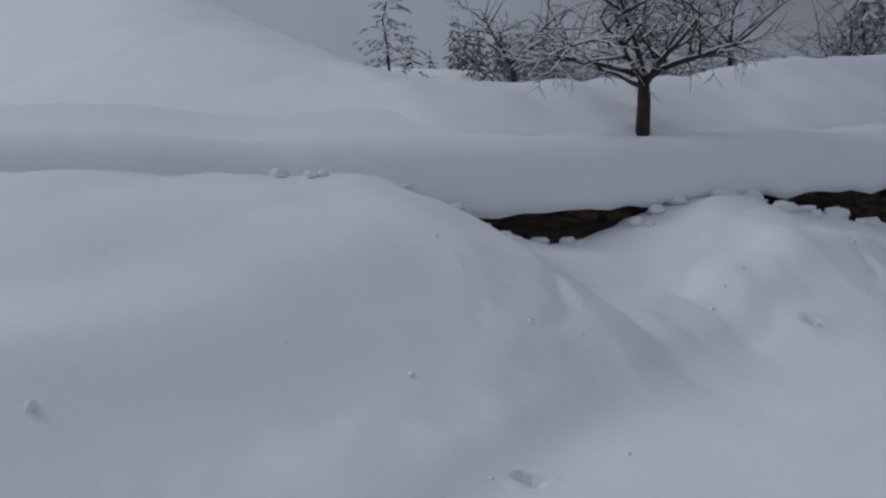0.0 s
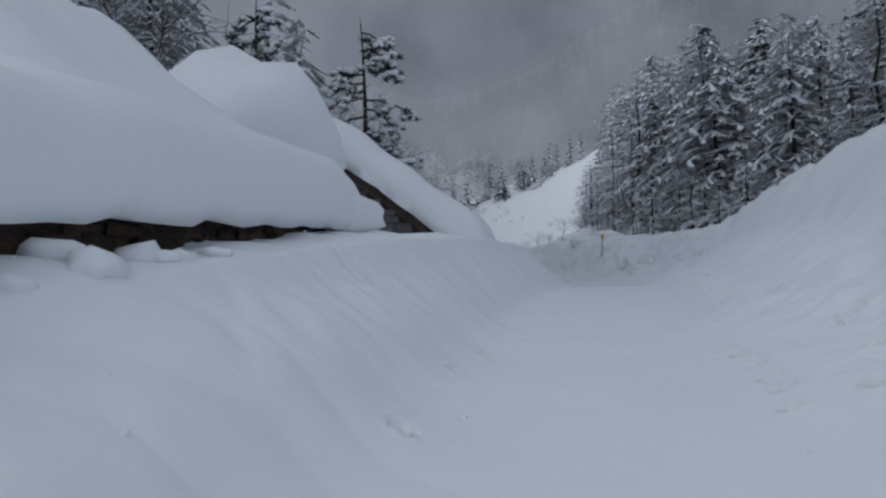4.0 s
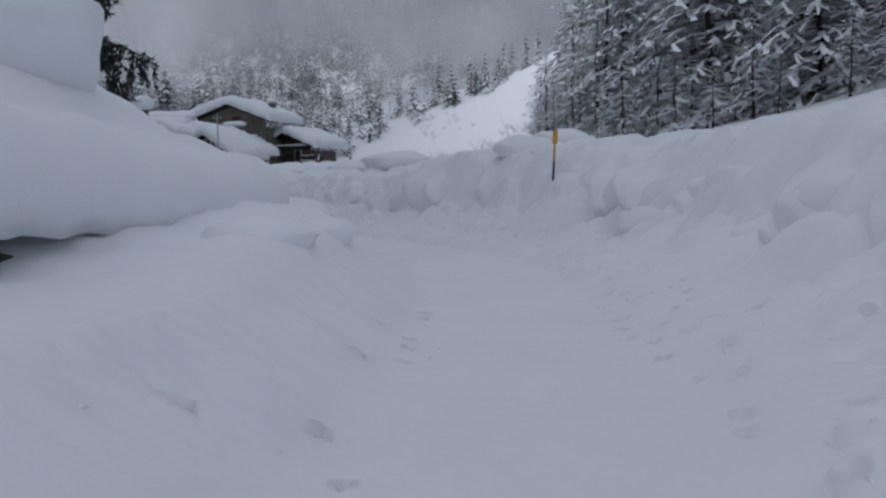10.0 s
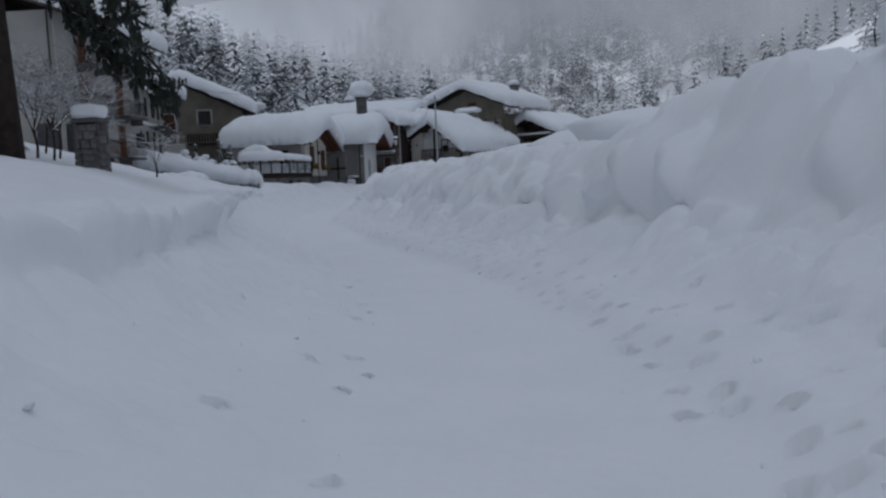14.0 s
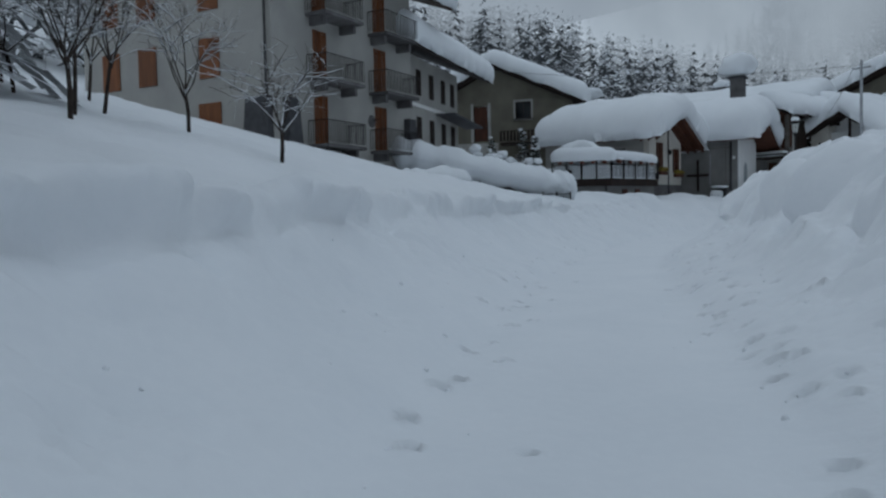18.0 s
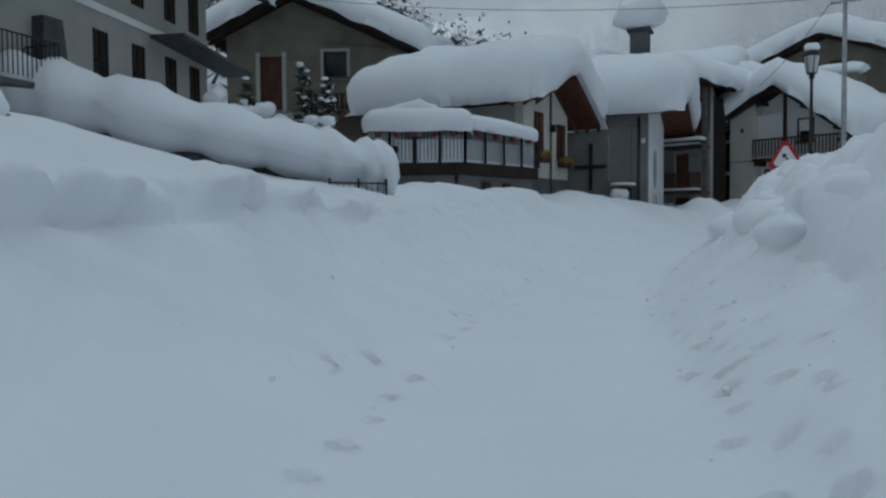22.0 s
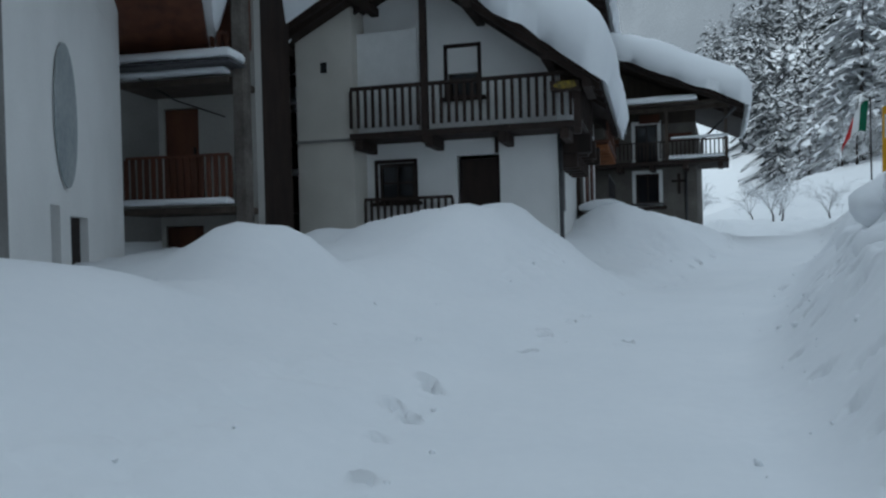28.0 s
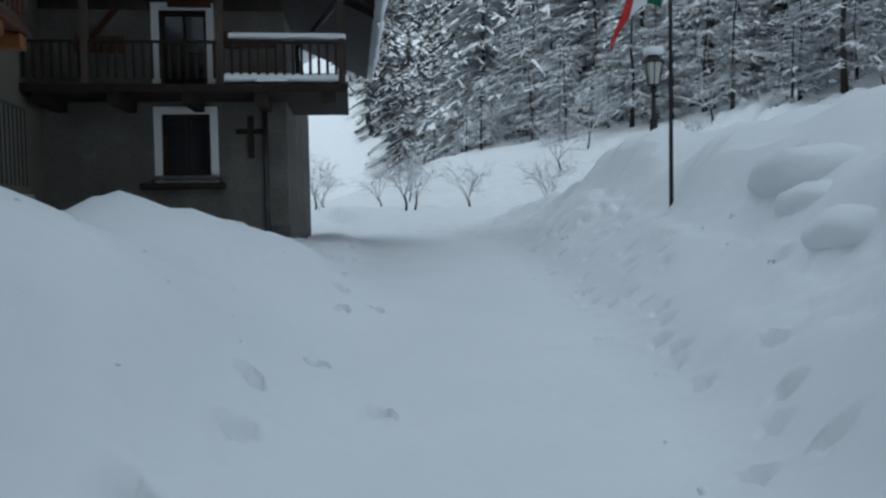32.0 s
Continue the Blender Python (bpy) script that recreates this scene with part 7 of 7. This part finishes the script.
ring("backdrop_low_cloud", "grey low cloud hiding the upper mountainsides", 0, 190, 125, 215, 8, 230, cloud_mat("low_cloud", 28, 70, 0.26, 0.96))
ring("backdrop_west_cloud", "thin cloud drifting along the west hillside", 0, 190, 116, 205, 8, 150, cloud_mat("west_cloud", 12, 52, 0.33, 0.85, (-68, -104)), 125, 235, 40)
ring("backdrop_mountain", "dim forested mountainside fading into cloud", 0, 200, 420, 470, 0, 105, HAZY_NEEDLE, lean=0.3)

# ---- things along the road ----
def bars_on(parent, x0, x1, y, zs, h, mat_, name="text_bar"):
    for z in zs:
        part(name, box_bm(x0, x1, y - 0.004, y, z, z + h), mat_, parent)


def street_lamp(x, y, zb, zh, label):
    """An old-style lantern on a dark iron post with a cap of snow; zh is the lantern's foot."""
    t_ = thing("street_lamp", label, "lamp", "street lamps", pose(x, y, zb))
    h = zh - zb
    part("post", tube_bm([(0, 0, -0.6), (0, 0, 0.5), (0, 0, 0.52), (0, 0, h)], [0.07, 0.07, 0.045, 0.035], 12), IRON, t_, smooth=True)
    part("collar", tube_bm([(0, 0, h - 0.12), (0, 0, h - 0.06), (0, 0, h)], [0.04, 0.07, 0.05], 12), IRON, t_, smooth=True)
    ln_ = part("lantern", tube_bm([(0, 0, h), (0, 0, h + 0.03)], [0.11, 0.12], 6), IRON, t_)
    part("glass_case", tube_bm([(0, 0, h + 0.03), (0, 0, h + 0.42)], [0.105, 0.175], 6), LAMP_GLASS, ln_, "pale glass of an unlit lantern")
    for k in range(6):
        a = math.tau * k / 6
        part("rib", tube_bm([(0.11 * math.cos(a), 0.11 * math.sin(a), h + 0.03), (0.18 * math.cos(a), 0.18 * math.sin(a), h + 0.42)], 0.011, 5), IRON, ln_)
    part("lantern_roof", tube_bm([(0, 0, h + 0.42), (0, 0, h + 0.45), (0, 0, h + 0.58), (0, 0, h + 0.66)], [0.22, 0.21, 0.09, 0.03], 6), IRON, ln_)
    cap = lump(0.34, 0.34, 0.22, 3, n=8)
    bmesh.ops.translate(cap, verts=cap.verts[:], vec=(0, 0, h + 0.55))
    part("snow_cap", cap, SNOW_SOFT, t_, "small cap of snow", smooth=True)
    return t_


street_lamp(-27.0, 115.0, height(-27.0, 115.0), 5.35, "old-style iron street lamp standing in the snow bank")
street_lamp(-17.27, 148.04, height(-17.27, 148.04), 5.35, "iron lantern on a thin post near the flagpole")

pole = thing("utility_pole", "galvanised steel utility pole with thin wires", "pole", m=pose(-28.35, 126.5, 0))
part("shaft", tube_bm([(0, 0, 1.0), (0, 0, 10.2)], [0.11, 0.07], 12), GALVANISED, pole, smooth=True)
part("crossarm", box_bm(-0.5, 0.5, -0.04, 0.04, 9.7, 9.8, 0.01), GALVANISED, pole)
for x in (-0.42, 0.0, 0.42):
    part("insulator", tube_bm([(x, 0, 9.8), (x, 0, 9.86), (x, 0, 9.95)], [0.03, 0.05, 0.025], 8), WHITE, pole)


def wire(a, b, sag, label, r=0.012):
    a, b = Vector(a), Vector(b)
    pts = [a.lerp(b, k / 14) - Vector((0, 0, sag * 4 * (k / 14) * (1 - k / 14))) for k in range(15)]
    ob = new("overhead_wire", mesh_of("overhead_wire", tube_bm(pts, r, 5), BLACK))
    tagged(ob, label, "wire", "overhead wires")


wire((-27.95, 126.5, 9.9), (-52.0, 118.0, 12.5), 0.7, "thin dark wire strung from the pole towards the houses")
wire((-28.75, 126.5, 9.9), (-36.5, 141.0, 8.6), 0.5, "thin dark wire from the pole to the white house")

sign = thing("bend_sign", "triangular warning sign with red border, half buried in snow", "road sign", m=pose(-27.8, 116.0, -0.2, 0, 0, 20))
part("post", tube_bm([(0, 0.03, 1.8), (0, 0.03, 4.0)], 0.03, 10), GALVANISED, sign, smooth=True)


def tri_bm(r, y0, y1, zc):
    pts = []
    for k in range(3):
        a = math.pi / 2 + k * math.tau / 3
        for d in (-0.16, 0, 0.16):
            pts.append(((r - 0.10 * r * (1 if d else 0.85)) * math.cos(a + d) , zc + (r - 0.10 * r * (1 if d else 0.85)) * math.sin(a + d)))
    return prism_bm(pts, y0, y1)


part("red_plate", tri_bm(0.48, -0.012, 0.0, 3.68), RED, sign)
part("white_field", tri_bm(0.34, -0.016, -0.012, 3.68), WHITE, sign)
part("back_plate", tri_bm(0.475, 0.0, 0.008, 3.68), GALVANISED, sign)
part("bend_arrow", prism_bm([(0.02, 3.54), (0.07, 3.54), (0.07, 3.66), (0.0, 3.74), (0.04, 3.78), (-0.08, 3.80), (-0.07, 3.68), (-0.03, 3.71), (0.02, 3.65)], -0.020, -0.016), BLACK, sign)


stake = thing("snow_stake", "yellow and black snow stake leaning in the bank", "marker post", m=pose(0.5, 65.0, 3.0, 2, 3, 0))
for k, (a, b, m_) in enumerate(((-0.6, 0.42, BLACK), (0.42, 1.3, YELLOW))):
    part("stake_section", tube_bm([(0, 0, a), (0, 0, b)], 0.032, 10), m_, stake, smooth=True)
part("reflector", box_bm(-0.07, 0.07, -0.04, -0.032, 0.9, 1.25, 0.004), YELLOW, stake)

ys = thing("yellow_sign_post", "tall narrow yellow sign board with a small white plate", "sign", m=pose(-23.30, 137.2, 4.0, 0, 1, -48))
part("board", box_bm(-0.1, 0.1, -0.03, 0.03, -1.2, 1.15, 0.012), YELLOW, ys)
part("white_plate", box_bm(-0.05, 0.05, -0.036, -0.03, 0.5, 0.98), WHITE, ys)
bars_on(ys, -0.025, 0.025, -0.036, [0.53 + 0.06 * k for k in range(7)], 0.035, BLACK)

fp = thing("flagpole", "thin pole with a limp green, white and red flag", "flag", m=pose(-20.38, 143.86, height(-20.38, 143.86)))
fz_ = 6.5 - height(-20.38, 143.86)
part("pole", tube_bm([(0, 0, -0.5), (0, 0, fz_)], [0.028, 0.02], 10), IRON, fp, smooth=True)
for k, (m_, nm) in enumerate(((FLAG_GREEN, "green_band"), (WHITE, "white_band"), (FLAG_RED, "red_band"))):
    bm = bmesh.new()
    rows = []
    for i in range(7):
        u = (k + i / 6) / 3
        row = []
        for j in range(9):
            v = j / 8
            # the cloth hangs from the pole and falls away to one side in folds
            x = -(0.05 + 0.85 * u + 0.12 * v)
            z = fz_ - 0.1 - 0.9 * u * u - 0.15 * u - (0.95 - 0.5 * u) * v
            y = 0.07 * math.sin(5.5 * u + 3 * v) * u
            row.append((bm.verts.new((x * 0.8, y, z)), bm.verts.new((x * 0.8, y + 0.012, z))))
        rows.append(row)
    for a, b in zip(rows, rows[1:]):
        for j in range(8):
            bm.faces.new((a[j][0], b[j][0], b[j + 1][0], a[j + 1][0]))
            bm.faces.new((a[j][1], a[j + 1][1], b[j + 1][1], b[j][1]))
    bmesh.ops.recalc_face_normals(bm, faces=bm.faces[:])
    part(nm, bm, m_, fp, smooth=True)


# ---- garden wall, stone pillar, fence and shrubs in front of the houses ----
gp = thing("gate_pillar", "old stone gate pillar with a cap of snow", "pillar", m=pose(-18.55, 77.95, 2.4, 0, 0, 20))
part("pillar_core", box_bm(-0.27, 0.27, -0.27, 0.27, -0.5, 2.0), MORTAR, gp)
for q in range(4):
    face = Matrix.Rotation(q * math.pi / 2, 4, "Z")
    o = part("pillar_face", box_bm(-0.25, 0.25, -0.275, -0.27, -0.4, 1.98), MORTAR, gp)
    o.matrix_local = face
    stones(o, -0.29, 0.29, 0.0, 1.98, -0.29, GREY_STONE, 40 + q, (0.14, 0.24), (0.2, 0.36), cap=40)
part("cap_slab", box_bm(-0.36, 0.36, -0.36, 0.36, 2.0, 2.1, 0.02), GREY_STONE, gp)
hp = lump(0.8, 0.8, 0.5, 5)
bmesh.ops.translate(hp, verts=hp.verts[:], vec=(0, 0, 2.09))
part("snow_cap", hp, SNOW_SOFT, gp, "rounded cap of snow", smooth=True)


def snow_bolster(name, label, pts, w, h, seed, category="snow", group=""):
    """A long rounded ridge of snow that follows a wall or hedge."""
    bm = bmesh.new()
    rows = []
    n = 8 * (len(pts) - 1)
    for i in range(n + 1):
        f = i / n * (len(pts) - 1)
        k = min(len(pts) - 2, int(f))
        p = Vector(pts[k]).lerp(Vector(pts[k + 1]), f - k)
        d = (Vector(pts[k + 1]) - Vector(pts[k])).normalized()
        side = Vector((-d.y, d.x, 0))
        q = 1 + 0.35 * noise.noise(Vector((i * 0.33, seed * 3.7, 0))) + 0.2 * noise.noise(Vector((i * 0.9, seed * 1.7, 5)))
        end = min(1, (min(i, n - i) + 0.15) / 3) ** 0.5
        rows.append([bm.verts.new(p + side * (math.cos(a) * w * 0.5 * q * end) + Vector((0, 0, (math.sin(a) * h * q + (0.0 if math.sin(a) > 0 else 0.4 * h)) * end))) for a in [math.tau * j / 14 for j in range(14)]])
    for a, b in zip(rows, rows[1:]):
        for j in range(14):
            bm.faces.new((a[j], b[j], b[(j + 1) % 14], a[(j + 1) % 14]))
    bm.faces.new(rows[0])
    bm.faces.new(rows[-1][::-1])
    bmesh.ops.recalc_face_normals(bm, faces=bm.faces[:])
    ob = new(name, mesh_of(name, bm, SNOW_SOFT, True))
    return tagged(ob, label, category, group)


def low_wall(pts, zt, label, snowy=True):
    """A low rubble garden wall through points, with snow lying along it."""
    for a, b in zip(pts, pts[1:]):
        ln = math.hypot(b[0] - a[0], b[1] - a[1])
        w_ = thing("garden_wall", label, "wall", "garden walls", pose(a[0], a[1], 0, 0, 0, math.degrees(math.atan2(b[1] - a[1], b[0] - a[0]))), kind="structure")
        part("wall_core", box_bm(0, ln, 0.04, 0.34, 1.2, zt - 0.02), MORTAR, w_)
        stones(w_, 0.0, ln, zt - 0.9, zt, 0.02, GREY_STONE, 70, (0.14, 0.22), (0.22, 0.5), cap=90)
    if snowy:
        snow_bolster("wall_snow", "thick snow lying along the low garden wall", [(x, y, zt + 0.02) for x, y in pts], 0.95, 0.5, 3, group="wall snow")


low_wall([(-33.9, 97.2), (-32.6, 98.0), (-31.4, 98.8)], 3.2, "low rubble garden wall almost buried in snow")
for p, q, zt in (((-40.4, 104.0), (-39.0, 105.9), 4.45), ((-39.0, 105.9), (-37.6, 107.8), 3.85), ((-37.6, 107.8), (-36.3, 110.1), 3.2)):
    low_wall([p, q], zt, "sloping garden wall under a thick roll of snow", False)
snow_bolster("wall_snow", "long thick roll of snow on the sloping garden wall", [(-41.4, 102.6, 5.0), (-40.4, 104.0, 4.7), (-39.0, 105.9, 4.15), (-37.6, 107.8, 3.65), (-36.6, 109.5, 3.2), (-36.1, 110.4, 3.0)], 2.5, 0.9, 4, group="wall snow")
fence = thing("iron_fence", "iron bar fence sunk in snow by the garden wall", "fence", m=pose(-36.0, 108.0, -0.2, 0, 0, 68))
part("top_rail", box_bm(0, 1.5, -0.02, 0.02, 3.07, 3.11), IRON, fence)
part("bottom_rail", box_bm(0, 1.5, -0.02, 0.02, 2.6, 2.63), IRON, fence)
for k in range(10):
    part("bar", tube_bm([(0.08 + 0.15 * k, 0, 2.0), (0.08 + 0.15 * k, 0, 3.1)], 0.009, 6), IRON, fence)
for k in range(3):
    part("fence_post", box_bm(0.74 * k, 0.74 * k + 0.05, -0.025, 0.025, 1.8, 3.2, 0.006), IRON, fence)

def shrub(x, y, zt, w, seed, label):
    """A garden shrub: bent twigs and leaves pressed down by balls of snow."""
    rng = random.Random(seed)
    zb = height(x, y)
    t_ = thing("shrub", label, "shrub", "garden shrubs", pose(x, y, zb))
    h = max(0.6, zt - zb)
    bm, vs, fs = bmesh.new(), [], []
    for k in range(9):
        a, e = rng.uniform(0, math.tau), rng.uniform(0.2, 1.0)
        tip = Vector((math.cos(a) * w * 0.5 * e, math.sin(a) * w * 0.5 * e, h * rng.uniform(0.55, 0.98)))
        tube_bm([(0, 0, -0.1), tuple(tip * 0.55 + Vector((0, 0, 0.1 * h))), tuple(tip)], [0.03, 0.018, 0.008], 5, bm=bm)
        for q in range(5):
            tuft_clump(vs, fs, tip * rng.uniform(0.5, 1.0) + Vector((rng.gauss(0, 0.1), rng.gauss(0, 0.1), 0)), 0.16, rng)
        ball = lump(rng.uniform(0.3, 0.55), rng.uniform(0.3, 0.55), rng.uniform(0.22, 0.4), seed + k, n=8)
        bmesh.ops.translate(ball, verts=ball.verts[:], vec=tip)
        part("snow_ball", ball, SNOW_SOFT, t_, smooth=True)
    part("stem", bm, BARK, t_)
    part("leaves", pydata("leaves", vs, fs, DARK_NEEDLE), None, t_, "dark evergreen leaves")


def dwarf_spruce(x, y, zb, zt, w, seed):
    """A slim garden spruce with pads of snow on its short boughs."""
    rng = random.Random(seed)
    h = zt - zb
    t_ = thing("dwarf_spruce", "slim dark garden spruce with pads of snow", "tree", "garden spruces", pose(x, y, zb))
    part("trunk", tube_bm([(0, 0, -0.3), (0, 0, h * 0.9)], [0.05, 0.015], 6), BARK, t_)
    vs, fs, sn_ = [], [], bmesh.new()
    for k in range(int(26 * h)):
        u = rng.random() ** 0.8
        a, r = rng.uniform(0, math.tau), w * 0.5 * (1.05 - 0.8 * u) * rng.uniform(0.5, 1.1)
        c = Vector((math.cos(a) * r, math.sin(a) * r, h * u))
        tuft_clump(vs, fs, c, 0.17 + 0.08 * (1 - u), rng)
        if k % 5 == 0:
            b_ = lump(rng.uniform(0.12, 0.26), rng.uniform(0.12, 0.24), rng.uniform(0.08, 0.16), seed + k, n=8, rough=0.4, e=0.95)
            bmesh.ops.translate(b_, verts=b_.verts[:], vec=c * 1.08 + Vector((0, 0, 0.03)))
            join(sn_, b_)
    part("needles", pydata("needles", vs, fs, DARK_NEEDLE), None, t_, "dark green needles")
    tagged(part("crown_snow", sn_, SNOW_SOFT, t_, smooth=True), "pads of snow on the boughs", kind="stuff")


dwarf_spruce(-41.0, 109.7, 3.9, 5.95, 0.85, 3)
dwarf_spruce(-39.4, 110.4, 3.7, 6.35, 0.8, 4)
dwarf_spruce(-38.85, 110.75, 3.6, 5.95, 0.8, 5)
shrub(-38.1, 109.8, 4.9, 1.3, 2, "small evergreen shrub bowed under balls of snow")
shrub(-39.9, 108.6, 4.9, 1.2, 3, "low evergreen shrub beside the garden wall")
shrub(-41.2, 108.4, 5.2, 1.2, 4, "low evergreen shrub beside the garden wall")
for x, y, z, w, h, q in ((-41.5, 108.9, 5.25, 0.68, 0.62, 91), (-40.4, 109.2, 4.75, 0.8, 0.55, 92), (-40.15, 109.6, 4.9, 0.62, 0.55, 93), (-39.85, 109.9, 4.5, 0.75, 0.6, 94), (-40.9, 108.7, 4.65, 0.9, 0.5, 95)):
    snow_heap("ball of snow resting on a garden shrub", x, y, z, w, w * 0.9, h, q, q * 20, "shrub snow", "shrub_snow")

# ---- rounded heaps over rubble and on the banks ----
for x, y, w, d, h, s in ((-5.9, 88.4, 4.0, 3.4, 1.4, 11), (0.35, 72.8, 2.8, 2.4, 1.0, 12), (-2.6, 80.5, 4.5, 3.0, 1.0, 13), (-8.5, 93.0, 5.0, 4.0, 1.3, 14), (2.5, 78.0, 3.2, 2.8, 1.1, 15), (-1.0, 92.0, 5.0, 4.0, 1.2, 16), (5.0, 88.0, 5.0, 4.2, 1.4, 17), (-12.0, 98.0, 4.4, 3.6, 1.1, 18)):
    snow_heap("rounded snow heap over rubble at the field edge", x, y, height(x, y) - 0.65, w, d, h + 0.25, s, s * 37, "field heaps")


# ---- rounded cushions that bulge from the lips of both banks ----
def bank_cushions(name, label, side, t0, t1, seed, size, sink):
    rs = random.Random(seed)
    bm = bmesh.new()
    t = t0
    while t < t1:
        i = int(np.argmin(np.abs(T_ROAD - t)))
        edge = table(t, RIGHT_FOOT if side < 0 else LEFT_FOOT)
        off = side * (edge + 0.35 + rs.uniform(-0.15, 0.55))
        x, y = LINE[i, 0] - TAN[i, 1] * off, LINE[i, 1] + TAN[i, 0] * off
        k = size * rs.uniform(0.6, 1.25)
        w, d, h = k * rs.uniform(1.0, 1.9), k * rs.uniform(0.8, 1.1), k * rs.uniform(0.7, 0.95)
        one = lump(w, d, h, rs.randrange(900), 0.35, 14, 0.16, 0.97)
        bmesh.ops.transform(one, matrix=pose(x, y, height(x, y) - h * (sink + rs.uniform(-0.06, 0.06)), 0, 0, math.degrees(math.atan2(TAN[i, 1], TAN[i, 0])) + rs.uniform(-25, 25)), verts=one.verts[:])
        join(bm, one)
        t += size * rs.uniform(0.1, 0.34)
    tagged(new(name, mesh_of(name, bm, SNOW, True)), label, "snow", kind="stuff")


bank_cushions("right_bank_snow", "rounded cushions of snow along the high bank", -1, 11.0, 13.5, 5, 1.2, 0.88)
bank_cushions("right_bank_snow", "rounded cushions of snow along the high bank", -1, 24.0, 34.0, 6, 1.0, 0.82)
